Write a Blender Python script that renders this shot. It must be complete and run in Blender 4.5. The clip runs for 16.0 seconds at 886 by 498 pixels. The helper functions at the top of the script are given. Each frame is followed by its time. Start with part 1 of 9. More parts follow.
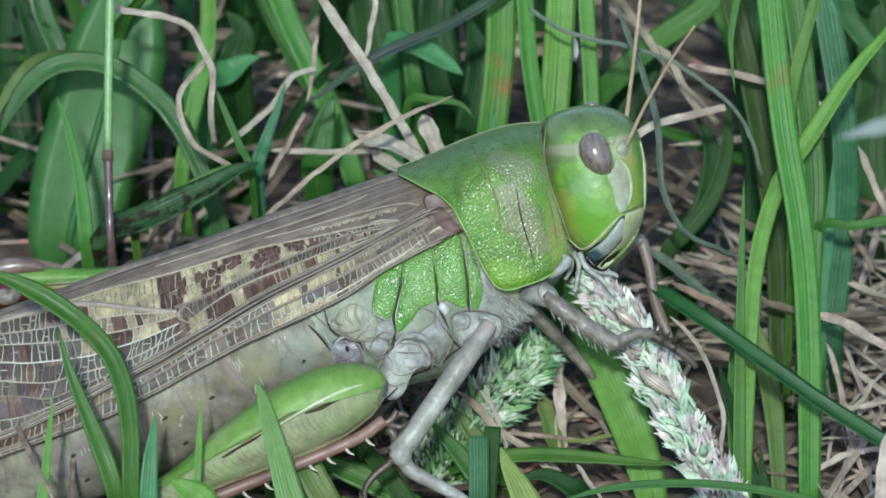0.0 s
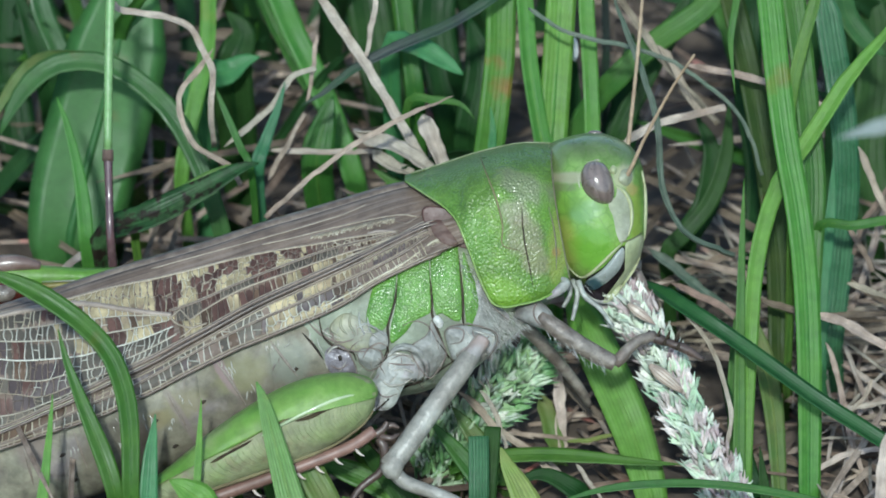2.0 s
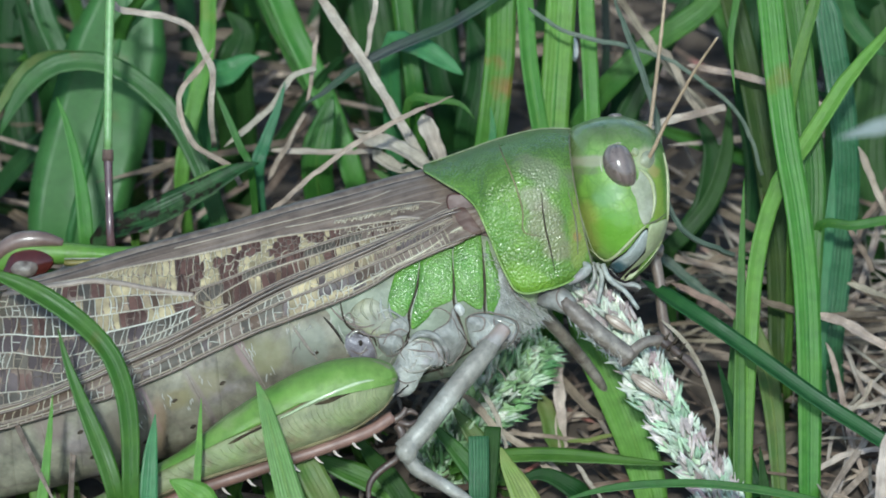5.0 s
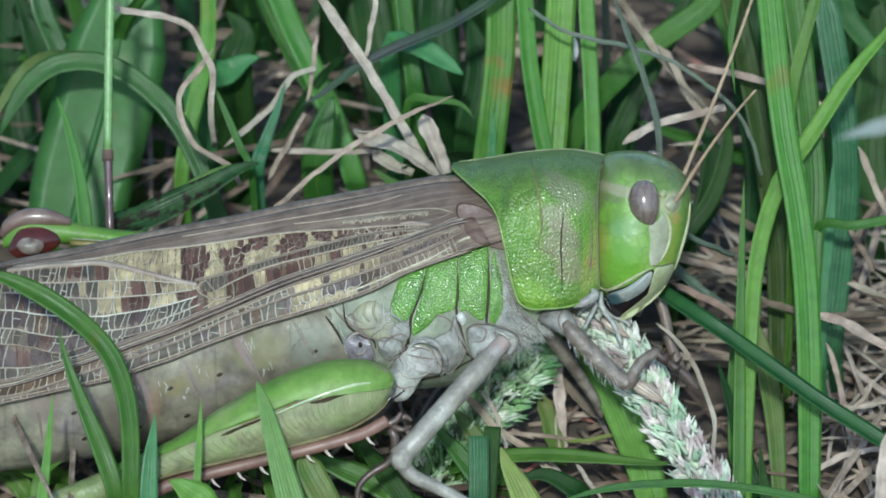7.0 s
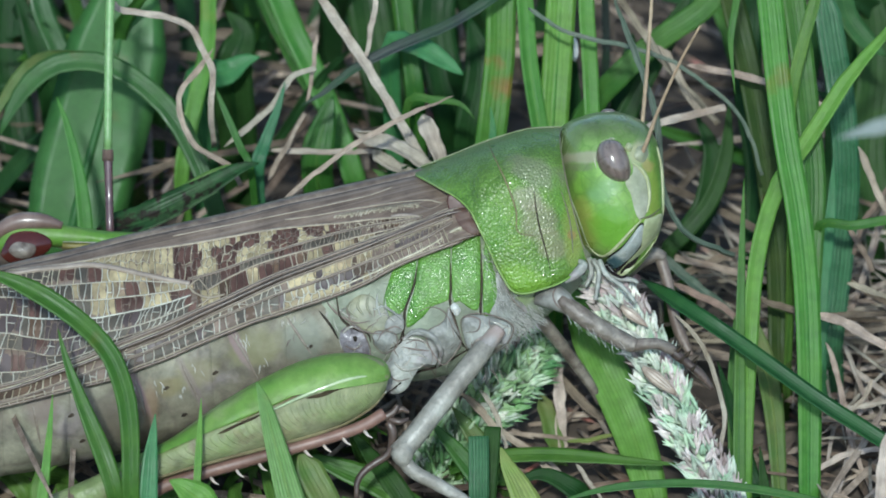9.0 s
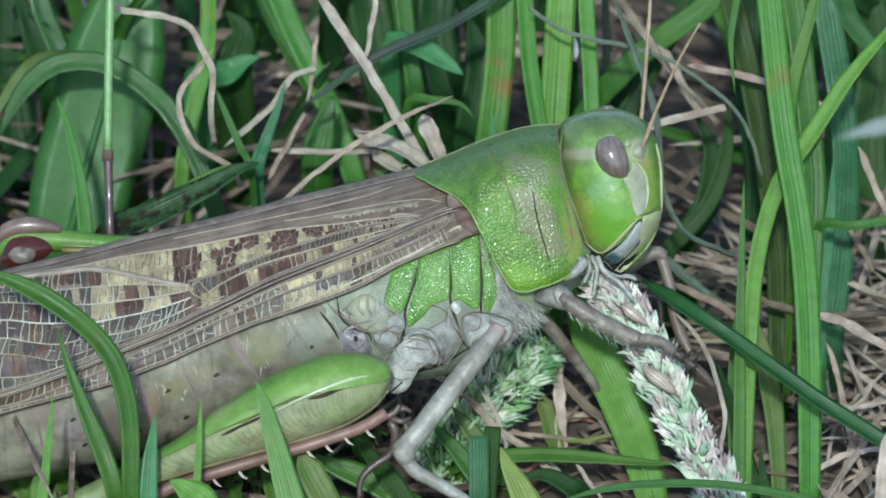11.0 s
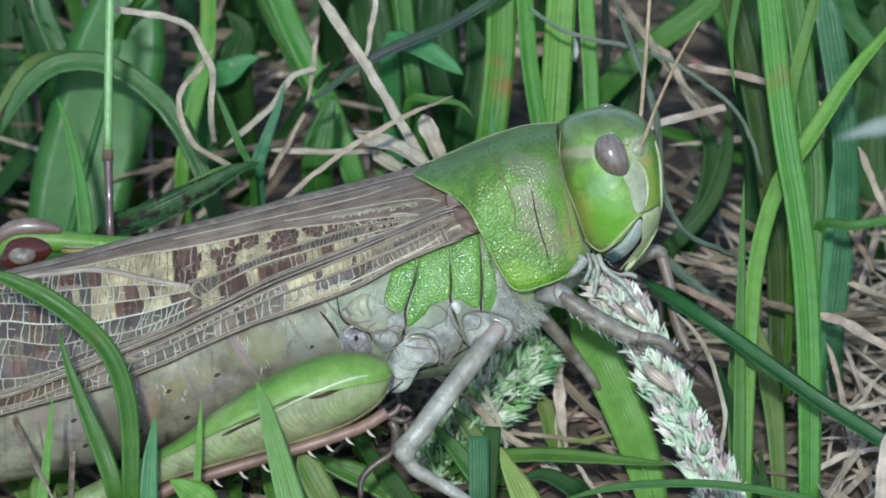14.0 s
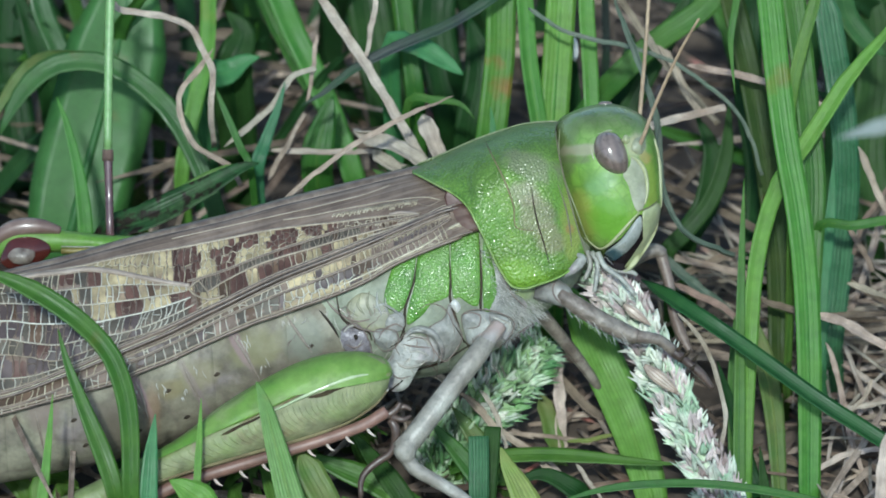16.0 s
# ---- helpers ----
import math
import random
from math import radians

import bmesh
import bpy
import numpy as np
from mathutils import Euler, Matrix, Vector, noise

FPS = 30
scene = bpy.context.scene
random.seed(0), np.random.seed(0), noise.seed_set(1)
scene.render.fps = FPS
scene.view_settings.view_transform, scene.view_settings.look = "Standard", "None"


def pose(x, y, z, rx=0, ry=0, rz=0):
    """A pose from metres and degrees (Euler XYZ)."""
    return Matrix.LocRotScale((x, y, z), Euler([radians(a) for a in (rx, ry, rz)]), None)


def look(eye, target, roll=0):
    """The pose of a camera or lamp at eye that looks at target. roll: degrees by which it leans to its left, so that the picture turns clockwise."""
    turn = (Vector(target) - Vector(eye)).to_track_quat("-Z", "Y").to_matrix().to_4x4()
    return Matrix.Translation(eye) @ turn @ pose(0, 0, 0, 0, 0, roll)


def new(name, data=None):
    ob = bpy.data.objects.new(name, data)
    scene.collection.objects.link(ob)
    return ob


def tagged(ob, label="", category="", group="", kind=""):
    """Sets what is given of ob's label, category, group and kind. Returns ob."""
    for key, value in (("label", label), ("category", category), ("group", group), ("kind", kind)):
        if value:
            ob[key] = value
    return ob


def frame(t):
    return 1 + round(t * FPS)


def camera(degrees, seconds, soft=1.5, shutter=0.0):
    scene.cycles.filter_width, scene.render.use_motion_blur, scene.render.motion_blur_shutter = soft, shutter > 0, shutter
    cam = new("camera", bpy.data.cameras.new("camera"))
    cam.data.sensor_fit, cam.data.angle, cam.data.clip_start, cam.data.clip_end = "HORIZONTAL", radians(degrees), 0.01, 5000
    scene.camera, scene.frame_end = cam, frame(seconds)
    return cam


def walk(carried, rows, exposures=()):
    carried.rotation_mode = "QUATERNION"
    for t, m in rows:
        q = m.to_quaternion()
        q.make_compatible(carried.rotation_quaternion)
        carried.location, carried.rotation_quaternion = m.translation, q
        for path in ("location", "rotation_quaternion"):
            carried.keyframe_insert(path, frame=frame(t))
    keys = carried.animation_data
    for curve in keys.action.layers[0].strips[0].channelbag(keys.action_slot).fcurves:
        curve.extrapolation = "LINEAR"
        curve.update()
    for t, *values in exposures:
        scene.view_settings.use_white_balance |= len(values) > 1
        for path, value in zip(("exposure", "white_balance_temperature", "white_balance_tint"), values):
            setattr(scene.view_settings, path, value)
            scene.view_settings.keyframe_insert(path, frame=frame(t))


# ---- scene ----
cam = camera(10.299, 16.0, soft=1.8)
cam.data.dof.use_dof = True
cam.data.dof.focus_distance = 0.296
cam.data.dof.aperture_fstop = 80

# The camera stands still, low over a lawn, and looks down at the insect's flank.
LEAN = 32.0
SIGHT = pose(0, 0, 0.016, -LEAN, 0, 0)
EYE = SIGHT @ Vector((0, -0.3, 0))
walk(cam, [(0.0, look(EYE, SIGHT.translation)), (16.0, look(EYE, SIGHT.translation))],
     exposures=[(0.0, 0.43, 5880, -1), (4.0, 0.44, 5880, -1), (7.0, 0.37, 5880, -1), (9.0, 0.36, 5880, -1), (11.5, 0.40, 5880, -1), (16.0, 0.41, 5880, -1)])

# ---- light: hazy sun behind the camera, high, and the sky ----
SUN_UP, SUN_ROUND = 41.0, -4.0
world = bpy.data.worlds.new("sky")
scene.world = world
world.use_nodes = True
nt = world.node_tree
sky = nt.nodes.new("ShaderNodeTexSky")
sky.sky_type = "NISHITA"
sky.sun_disc = False
sky.sun_elevation = radians(SUN_UP)
sky.sun_rotation = radians(180 + SUN_ROUND)
nt.links.new(sky.outputs["Color"], nt.nodes["Background"].inputs["Color"])
nt.nodes["Background"].inputs["Strength"].default_value = 0.15
sun_data = bpy.data.lights.new("sun", "SUN")
sun_data.energy, sun_data.angle, sun_data.color = 2.3, radians(3), (1.0, 0.97, 0.92)
sun_ob = new("sun", sun_data)
a, b = radians(SUN_UP), radians(SUN_ROUND)
sun_way = Vector((math.sin(b) * math.cos(a), -math.cos(b) * math.cos(a), math.sin(a)))
sun_ob.matrix_world = look(sun_way, (0, 0, 0))


# ---- materials ----
def surface(name, colour, other=None, rough=0.5, scale=1500, bump=0.0, bump_scale=None, bump_kind="noise",
            through_light=0.0, contrast=1.0, random_value=0.0, spec=0.5, coat=0.0, stripes=0.0, stripe_count=9,
            edge=None, detail=6.0, metal=0.0, third=None, third_scale=None, mottle=0.22, bump_size=0.00012, back=None, cap=(), third_cut=0.56, coat_rough=0.12, net=None, island=0.0):
    """A node material: two colours mixed by fine and coarse noise, relief, leaf stripes along v, and light through it."""
    m = bpy.data.materials.new(name)
    m.use_nodes = True
    t = m.node_tree
    n, l = t.nodes, t.links
    bsdf = n["Principled BSDF"]
    out = n["Material Output"]
    other = other or tuple(c * 0.7 for c in colour)
    co = n.new("ShaderNodeTexCoord")
    fine = n.new("ShaderNodeTexNoise")
    fine.inputs["Scale"].default_value, fine.inputs["Detail"].default_value = scale, detail
    coarse = n.new("ShaderNodeTexNoise")
    coarse.inputs["Scale"].default_value, coarse.inputs["Detail"].default_value = scale / 5, 3
    for x in (fine, coarse):
        l.new(co.outputs["Object"], x.inputs["Vector"])
    add = n.new("ShaderNodeMath")
    add.operation = "ADD"
    l.new(fine.outputs[0], add.inputs[0])
    l.new(coarse.outputs[0], add.inputs[1])
    ramp = n.new("ShaderNodeMapRange")
    ramp.inputs["From Min"].default_value, ramp.inputs["From Max"].default_value = 1 - 0.28 / contrast, 1 + 0.28 / contrast
    l.new(add.outputs[0], ramp.inputs["Value"])
    mix = n.new("ShaderNodeMix")
    mix.data_type = "RGBA"
    l.new(ramp.outputs[0], mix.inputs["Factor"])
    mix.inputs["A"].default_value, mix.inputs["B"].default_value = (*colour, 1), (*other, 1)
    last = mix.outputs["Result"]
    if third:
        patch = n.new("ShaderNodeTexNoise")
        patch.inputs["Scale"].default_value, patch.inputs["Detail"].default_value = third_scale or scale / 3, 4
        l.new(co.outputs["Object"], patch.inputs["Vector"])
        cut = n.new("ShaderNodeMapRange")
        cut.inputs["From Min"].default_value, cut.inputs["From Max"].default_value = third_cut, third_cut + 0.1
        l.new(patch.outputs[0], cut.inputs["Value"])
        mix2 = n.new("ShaderNodeMix")
        mix2.data_type = "RGBA"
        l.new(cut.outputs[0], mix2.inputs["Factor"])
        l.new(last, mix2.inputs["A"])
        mix2.inputs["B"].default_value = (*third, 1)
        last = mix2.outputs["Result"]
    if back:
        # pigment along the middle of the shape's width, with an uneven border
        lo, hi, tone_back = back
        bu = n.new("ShaderNodeSeparateXYZ")
        l.new(co.outputs["UV"], bu.inputs[0])
        off = n.new("ShaderNodeMath")
        off.operation = "SUBTRACT"
        l.new(bu.outputs["X"], off.inputs[0])
        off.inputs[1].default_value = 0.5
        ab = n.new("ShaderNodeMath")
        ab.operation = "ABSOLUTE"
        l.new(off.outputs[0], ab.inputs[0])
        wob = n.new("ShaderNodeMath")
        wob.operation = "MULTIPLY_ADD"
        l.new(coarse.outputs[0], wob.inputs[0])
        wob.inputs[1].default_value = 0.12
        l.new(ab.outputs[0], wob.inputs[2])
        bm_ = n.new("ShaderNodeMapRange")
        bm_.inputs["From Min"].default_value, bm_.inputs["From Max"].default_value = hi + 0.06, lo + 0.06
        l.new(wob.outputs[0], bm_.inputs["Value"])
        mx = n.new("ShaderNodeMix")
        mx.data_type = "RGBA"
        l.new(bm_.outputs[0], mx.inputs["Factor"])
        l.new(last, mx.inputs["A"])
        mx.inputs["B"].default_value = (*tone_back, 1)
        last = mx.outputs["Result"]
    for lo, hi, tone_cap in cap:
        # pigment that fades along the shape's length
        cu = n.new("ShaderNodeSeparateXYZ")
        l.new(co.outputs["UV"], cu.inputs[0])
        wob = n.new("ShaderNodeMath")
        wob.operation = "MULTIPLY_ADD"
        l.new(coarse.outputs[0], wob.inputs[0])
        wob.inputs[1].default_value = 0.22
        l.new(cu.outputs["Y"], wob.inputs[2])
        cm = n.new("ShaderNodeMapRange")
        cm.inputs["From Min"].default_value, cm.inputs["From Max"].default_value = hi + 0.11, lo + 0.11
        l.new(wob.outputs[0], cm.inputs["Value"])
        mx = n.new("ShaderNodeMix")
        mx.data_type = "RGBA"
        l.new(cm.outputs[0], mx.inputs["Factor"])
        l.new(last, mx.inputs["A"])
        mx.inputs["B"].default_value = (*tone_cap, 1)
        last = mx.outputs["Result"]
    if net:
        # fine dark lines between cells
        net_scale, net_tone, net_mix = net
        vo = n.new("ShaderNodeTexVoronoi")
        vo.feature = "DISTANCE_TO_EDGE"
        vo.inputs["Scale"].default_value = net_scale
        bend = n.new("ShaderNodeVectorMath")
        bend.operation = "SCALE"
        l.new(fine.outputs["Color"], bend.inputs[0])
        bend.inputs["Scale"].default_value = 0.0012
        shift = n.new("ShaderNodeVectorMath")
        l.new(co.outputs["Object"], shift.inputs[0])
        l.new(bend.outputs[0], shift.inputs[1])
        l.new(shift.outputs[0], vo.inputs["Vector"])
        vm_ = n.new("ShaderNodeMapRange")
        vm_.inputs["From Min"].default_value, vm_.inputs["From Max"].default_value = 0.09, 0.0
        vm_.inputs["To Max"].default_value = net_mix
        l.new(vo.outputs["Distance"], vm_.inputs["Value"])
        mx = n.new("ShaderNodeMix")
        mx.data_type = "RGBA"
        l.new(vm_.outputs[0], mx.inputs["Factor"])
        l.new(last, mx.inputs["A"])
        mx.inputs["B"].default_value = (*net_tone, 1)
        last = mx.outputs["Result"]
    if mottle:
        speck = n.new("ShaderNodeTexNoise")
        speck.inputs["Scale"].default_value, speck.inputs["Detail"].default_value = scale * 2.7, 8
        speck.inputs["Roughness"].default_value = 0.65
        l.new(co.outputs["Object"], speck.inputs["Vector"])
        sm = n.new("ShaderNodeMapRange")
        sm.inputs["From Min"].default_value, sm.inputs["From Max"].default_value = 0.3, 0.7
        sm.inputs["To Min"].default_value, sm.inputs["To Max"].default_value = 1 - mottle, 1 + mottle
        l.new(speck.outputs[0], sm.inputs["Value"])
        sv = n.new("ShaderNodeVectorMath")
        sv.operation = "SCALE"
        l.new(last, sv.inputs[0])
        l.new(sm.outputs[0], sv.inputs["Scale"])
        last = sv.outputs[0]
        rm = n.new("ShaderNodeMapRange")
        rm.inputs["From Min"].default_value, rm.inputs["From Max"].default_value = 0.3, 0.7
        rm.inputs["To Min"].default_value, rm.inputs["To Max"].default_value = max(0.05, rough - 0.12), min(1, rough + 0.14)
        l.new(fine.outputs[0], rm.inputs["Value"])
        l.new(rm.outputs[0], bsdf.inputs["Roughness"])
    if island:
        geo = n.new("ShaderNodeNewGeometry")
        im = n.new("ShaderNodeMapRange")
        im.inputs["To Min"].default_value, im.inputs["To Max"].default_value = 1 - island, 1 + island
        l.new(geo.outputs["Random Per Island"], im.inputs["Value"])
        iv = n.new("ShaderNodeVectorMath")
        iv.operation = "SCALE"
        l.new(last, iv.inputs[0])
        l.new(im.outputs[0], iv.inputs["Scale"])
        last = iv.outputs[0]
    relief = None
    if stripes:
        uv = n.new("ShaderNodeSeparateXYZ")
        l.new(co.outputs["UV"], uv.inputs[0])
        mul = n.new("ShaderNodeMath")
        mul.operation = "MULTIPLY"
        mul.inputs[1].default_value = stripe_count * 6.2832
        l.new(uv.outputs["X"], mul.inputs[0])
        sine = n.new("ShaderNodeMath")
        sine.operation = "SINE"
        l.new(mul.outputs[0], sine.inputs[0])
        tone = n.new("ShaderNodeMapRange")
        tone.inputs["From Min"].default_value = -1
        tone.inputs["To Min"].default_value, tone.inputs["To Max"].default_value = 1 - stripes, 1 + stripes
        l.new(sine.outputs[0], tone.inputs["Value"])
        vm = n.new("ShaderNodeVectorMath")
        vm.operation = "SCALE"
        l.new(last, vm.inputs[0])
        l.new(tone.outputs[0], vm.inputs["Scale"])
        last = vm.outputs[0]
        relief = sine.outputs[0]
    if random_value:
        info = n.new("ShaderNodeObjectInfo")
        hsv = n.new("ShaderNodeHueSaturation")
        hue = n.new("ShaderNodeMapRange")
        hue.inputs["To Min"].default_value, hue.inputs["To Max"].default_value = 0.5 - 0.03 * random_value, 0.5 + 0.03 * random_value
        l.new(info.outputs["Random"], hue.inputs["Value"])
        val = n.new("ShaderNodeMapRange")
        val.inputs["To Min"].default_value, val.inputs["To Max"].default_value = 1 + 0.3 * random_value, 1 - 0.3 * random_value
        l.new(info.outputs["Random"], val.inputs["Value"])
        l.new(hue.outputs[0], hsv.inputs["Hue"])
        l.new(val.outputs[0], hsv.inputs["Value"])
        l.new(last, hsv.inputs["Color"])
        last = hsv.outputs[0]
    l.new(last, bsdf.inputs["Base Color"])
    bsdf.inputs["Roughness"].default_value = rough
    bsdf.inputs["Specular IOR Level"].default_value = spec
    bsdf.inputs["Coat Weight"].default_value = coat
    bsdf.inputs["Coat Roughness"].default_value = coat_rough
    bsdf.inputs["Metallic"].default_value = metal
    if bump:
        bn = n.new("ShaderNodeBump")
        bn.inputs["Strength"].default_value = min(1.0, bump)
        bn.inputs["Distance"].default_value = bump_size
        if bump_kind == "cells":
            tex = n.new("ShaderNodeTexVoronoi")
            tex.feature = "SMOOTH_F1"
            tex.inputs["Smoothness"].default_value = 0.4
            tex.inputs["Scale"].default_value = bump_scale or scale
            l.new(co.outputs["Object"], tex.inputs["Vector"])
            bn.invert = True
            dots = n.new("ShaderNodeMapRange")
            dots.inputs["From Min"].default_value, dots.inputs["From Max"].default_value = 0.1, 0.55
            dots.inputs["To Min"].default_value, dots.inputs["To Max"].default_value = 1.16, 0.84
            l.new(tex.outputs["Distance"], dots.inputs["Value"])
            dv = n.new("ShaderNodeVectorMath")
            dv.operation = "SCALE"
            l.new(last, dv.inputs[0])
            l.new(dots.outputs[0], dv.inputs["Scale"])
            l.new(dv.outputs[0], bsdf.inputs["Base Color"])
            l.new(tex.outputs["Distance"], bn.inputs["Height"])
        elif relief is not None:
            bn.inputs["Distance"].default_value = 0.00004
            l.new(relief, bn.inputs["Height"])
        else:
            tex = n.new("ShaderNodeTexNoise")
            tex.inputs["Scale"].default_value, tex.inputs["Detail"].default_value = bump_scale or scale, 5
            l.new(co.outputs["Object"], tex.inputs["Vector"])
            l.new(tex.outputs[0], bn.inputs["Height"])
        l.new(bn.outputs[0], bsdf.inputs["Normal"])
        l.new(bn.outputs[0], bsdf.inputs["Coat Normal"])
    if through_light:
        tr = n.new("ShaderNodeBsdfTranslucent")
        ms = n.new("ShaderNodeMixShader")
        ms.inputs[0].default_value = through_light
        l.new(last, tr.inputs["Color"])
        l.new(bsdf.outputs[0], ms.inputs[1])
        l.new(tr.outputs[0], ms.inputs[2])
        l.new(ms.outputs[0], out.inputs["Surface"])
    return m


def blotch(m, spots):
    """Colour spots with soft uneven borders at (x, z) in a part's own space, in millimetres: x, z, half sizes, tilt,
    colour, strength.
    """
    n, l = m.node_tree.nodes, m.node_tree.links
    socket = n["Principled BSDF"].inputs["Base Color"]
    last = socket.links[0].from_socket
    co = n.new("ShaderNodeTexCoord")
    rough = n.new("ShaderNodeTexNoise")
    rough.inputs["Scale"].default_value, rough.inputs["Detail"].default_value = 1100, 6
    l.new(co.outputs["Object"], rough.inputs["Vector"])
    for x, z, rx, rz, tilt, tone, much in spots:
        place = n.new("ShaderNodeMapping")
        place.vector_type = "TEXTURE"
        place.inputs["Location"].default_value = (x / 1000, 0, z / 1000)
        place.inputs["Rotation"].default_value = (0, radians(tilt), 0)
        place.inputs["Scale"].default_value = (rx / 1000, 1, rz / 1000)
        l.new(co.outputs["Object"], place.inputs["Vector"])
        far = n.new("ShaderNodeVectorMath")
        far.operation = "LENGTH"
        l.new(place.outputs[0], far.inputs[0])
        wob = n.new("ShaderNodeMath")
        wob.operation = "MULTIPLY_ADD"
        l.new(rough.outputs[0], wob.inputs[0])
        wob.inputs[1].default_value = 1.1
        l.new(far.outputs["Value"], wob.inputs[2])
        r = n.new("ShaderNodeMapRange")
        r.interpolation_type = "SMOOTHSTEP"
        r.inputs["From Min"].default_value, r.inputs["From Max"].default_value = 1.85, 1.15
        r.inputs["To Max"].default_value = much
        l.new(wob.outputs[0], r.inputs["Value"])
        mx = n.new("ShaderNodeMix")
        mx.data_type = "RGBA"
        l.new(r.outputs[0], mx.inputs["Factor"])
        l.new(last, mx.inputs["A"])
        mx.inputs["B"].default_value = (*tone, 1)
        last = mx.outputs["Result"]
    l.new(last, socket)


def leaf(name, colour, other=None, **k):
    a = dict(rough=0.44, scale=450, through_light=0.28, stripes=0.045, stripe_count=7, bump=0.2, random_value=0.7, spec=0.28, mottle=0.15, contrast=1.3)
    a.update(k)
    if "third" not in a:
        a.update(third=(colour[0] * 1.5 + 0.03, colour[1] * 0.85, colour[2] * 0.9), third_scale=240, third_cut=0.64)
    return surface(name, colour, other, **a)


GREEN = leaf("grass_green", (0.054, 0.148, 0.024), (0.086, 0.192, 0.034))
BRIGHT = leaf("grass_bright", (0.09, 0.24, 0.034), (0.132, 0.288, 0.052))
# dark green that also carries the shade of deep grass in its colour
DARK_SHADE = leaf("grass_dark_shade", (0.019, 0.058, 0.014), (0.032, 0.084, 0.021), spec=0.12)
BLUE = leaf("grass_bluish", (0.055, 0.185, 0.07), (0.085, 0.235, 0.10))
OLIVE = leaf("grass_olive", (0.11, 0.20, 0.04), (0.18, 0.21, 0.065), contrast=1.6)
STAINED = leaf("grass_stained", (0.08, 0.21, 0.03), (0.115, 0.24, 0.035), third=(0.24, 0.15, 0.035), third_scale=260)
SPOTTED = leaf("grass_spotted", (0.035, 0.088, 0.03), (0.06, 0.105, 0.042), third=(0.022, 0.017, 0.012), third_scale=1300, contrast=2, mottle=0.45, third_cut=0.5, spec=0.15)
GREY = leaf("grass_grey", (0.085, 0.125, 0.085), (0.135, 0.155, 0.12), through_light=0.2, mottle=0.3)
GREY_PALE = leaf("grass_silver", (0.16, 0.20, 0.19), (0.22, 0.245, 0.23), through_light=0.2, mottle=0.25)
PURPLE = leaf("grass_purple", (0.042, 0.055, 0.05), (0.035, 0.08, 0.035), through_light=0.15, contrast=1.6)
BROAD = leaf("broad_leaf", (0.04, 0.14, 0.034), (0.058, 0.17, 0.046), stripes=0.0, bump=0.1, bump_scale=300)
STRAW = leaf("straw", (0.36, 0.295, 0.225), (0.17, 0.125, 0.09), through_light=0.1, stripes=0.12, rough=0.6, contrast=1.8, mottle=0.35)
STRAW_PALE = leaf("straw_pale", (0.47, 0.41, 0.335), (0.27, 0.21, 0.16), through_light=0.15, stripes=0.12, rough=0.6, contrast=1.8, mottle=0.3)
STRAW_BROWN = leaf("straw_brown", (0.21, 0.155, 0.115), (0.09, 0.063, 0.047), through_light=0.05, rough=0.65, mottle=0.35, contrast=1.6)
# white that paints a bright glint between the blades
SPOT_WHITE = leaf("spot_white", (0.78, 0.78, 0.74), (0.66, 0.66, 0.60), stripes=0.05)
RIBBED = leaf("grass_ribbed", (0.15, 0.29, 0.075), (0.20, 0.33, 0.11), stripes=0.16, stripe_count=8, bump=0.35)
RIBBED_TEAL = leaf("grass_ribbed_teal", (0.04, 0.135, 0.05), (0.075, 0.19, 0.085), stripes=0.15, stripe_count=7, bump=0.5, rough=0.32)
RIBBED_GOLD = leaf("grass_ribbed_gold", (0.17, 0.27, 0.05), (0.25, 0.30, 0.09), stripes=0.14, stripe_count=7, bump=0.35)
FLECKED = leaf("grass_flecked", (0.12, 0.28, 0.045), (0.16, 0.33, 0.07), third=(0.10, 0.11, 0.05), third_scale=420, third_cut=0.68, stripes=0.04, stripe_count=11)
SOIL = surface("soil", (0.13, 0.10, 0.075), (0.06, 0.046, 0.035), rough=0.95, scale=500, bump=1.0, contrast=1.4)


def turf_beyond(m, near, far, tone, other):
    """Away from the bare patch the ground is grown over."""
    n, l = m.node_tree.nodes, m.node_tree.links
    bsdf = n["Principled BSDF"]
    last = bsdf.inputs["Base Color"].links[0].from_socket
    co = n.new("ShaderNodeTexCoord")
    reach = n.new("ShaderNodeVectorMath")
    reach.operation = "LENGTH"
    l.new(co.outputs["Object"], reach.inputs[0])
    grown = n.new("ShaderNodeMapRange")
    grown.inputs["From Min"].default_value, grown.inputs["From Max"].default_value = near, far
    l.new(reach.outputs["Value"], grown.inputs["Value"])
    tuft = n.new("ShaderNodeTexNoise")
    tuft.inputs["Scale"].default_value, tuft.inputs["Detail"].default_value = 14, 9
    l.new(co.outputs["Object"], tuft.inputs["Vector"])
    spread = n.new("ShaderNodeMapRange")
    spread.inputs["From Min"].default_value, spread.inputs["From Max"].default_value = 0.38, 0.62
    l.new(tuft.outputs[0], spread.inputs["Value"])
    grass = n.new("ShaderNodeMix")
    grass.data_type = "RGBA"
    l.new(spread.outputs[0], grass.inputs["Factor"])
    grass.inputs["A"].default_value, grass.inputs["B"].default_value = (*tone, 1), (*other, 1)
    mx = n.new("ShaderNodeMix")
    mx.data_type = "RGBA"
    l.new(grown.outputs[0], mx.inputs["Factor"])
    l.new(last, mx.inputs["A"])
    l.new(grass.outputs["Result"], mx.inputs["B"])
    l.new(mx.outputs["Result"], bsdf.inputs["Base Color"])


turf_beyond(SOIL, 0.12, 0.5, (0.03, 0.085, 0.018), (0.065, 0.13, 0.03))


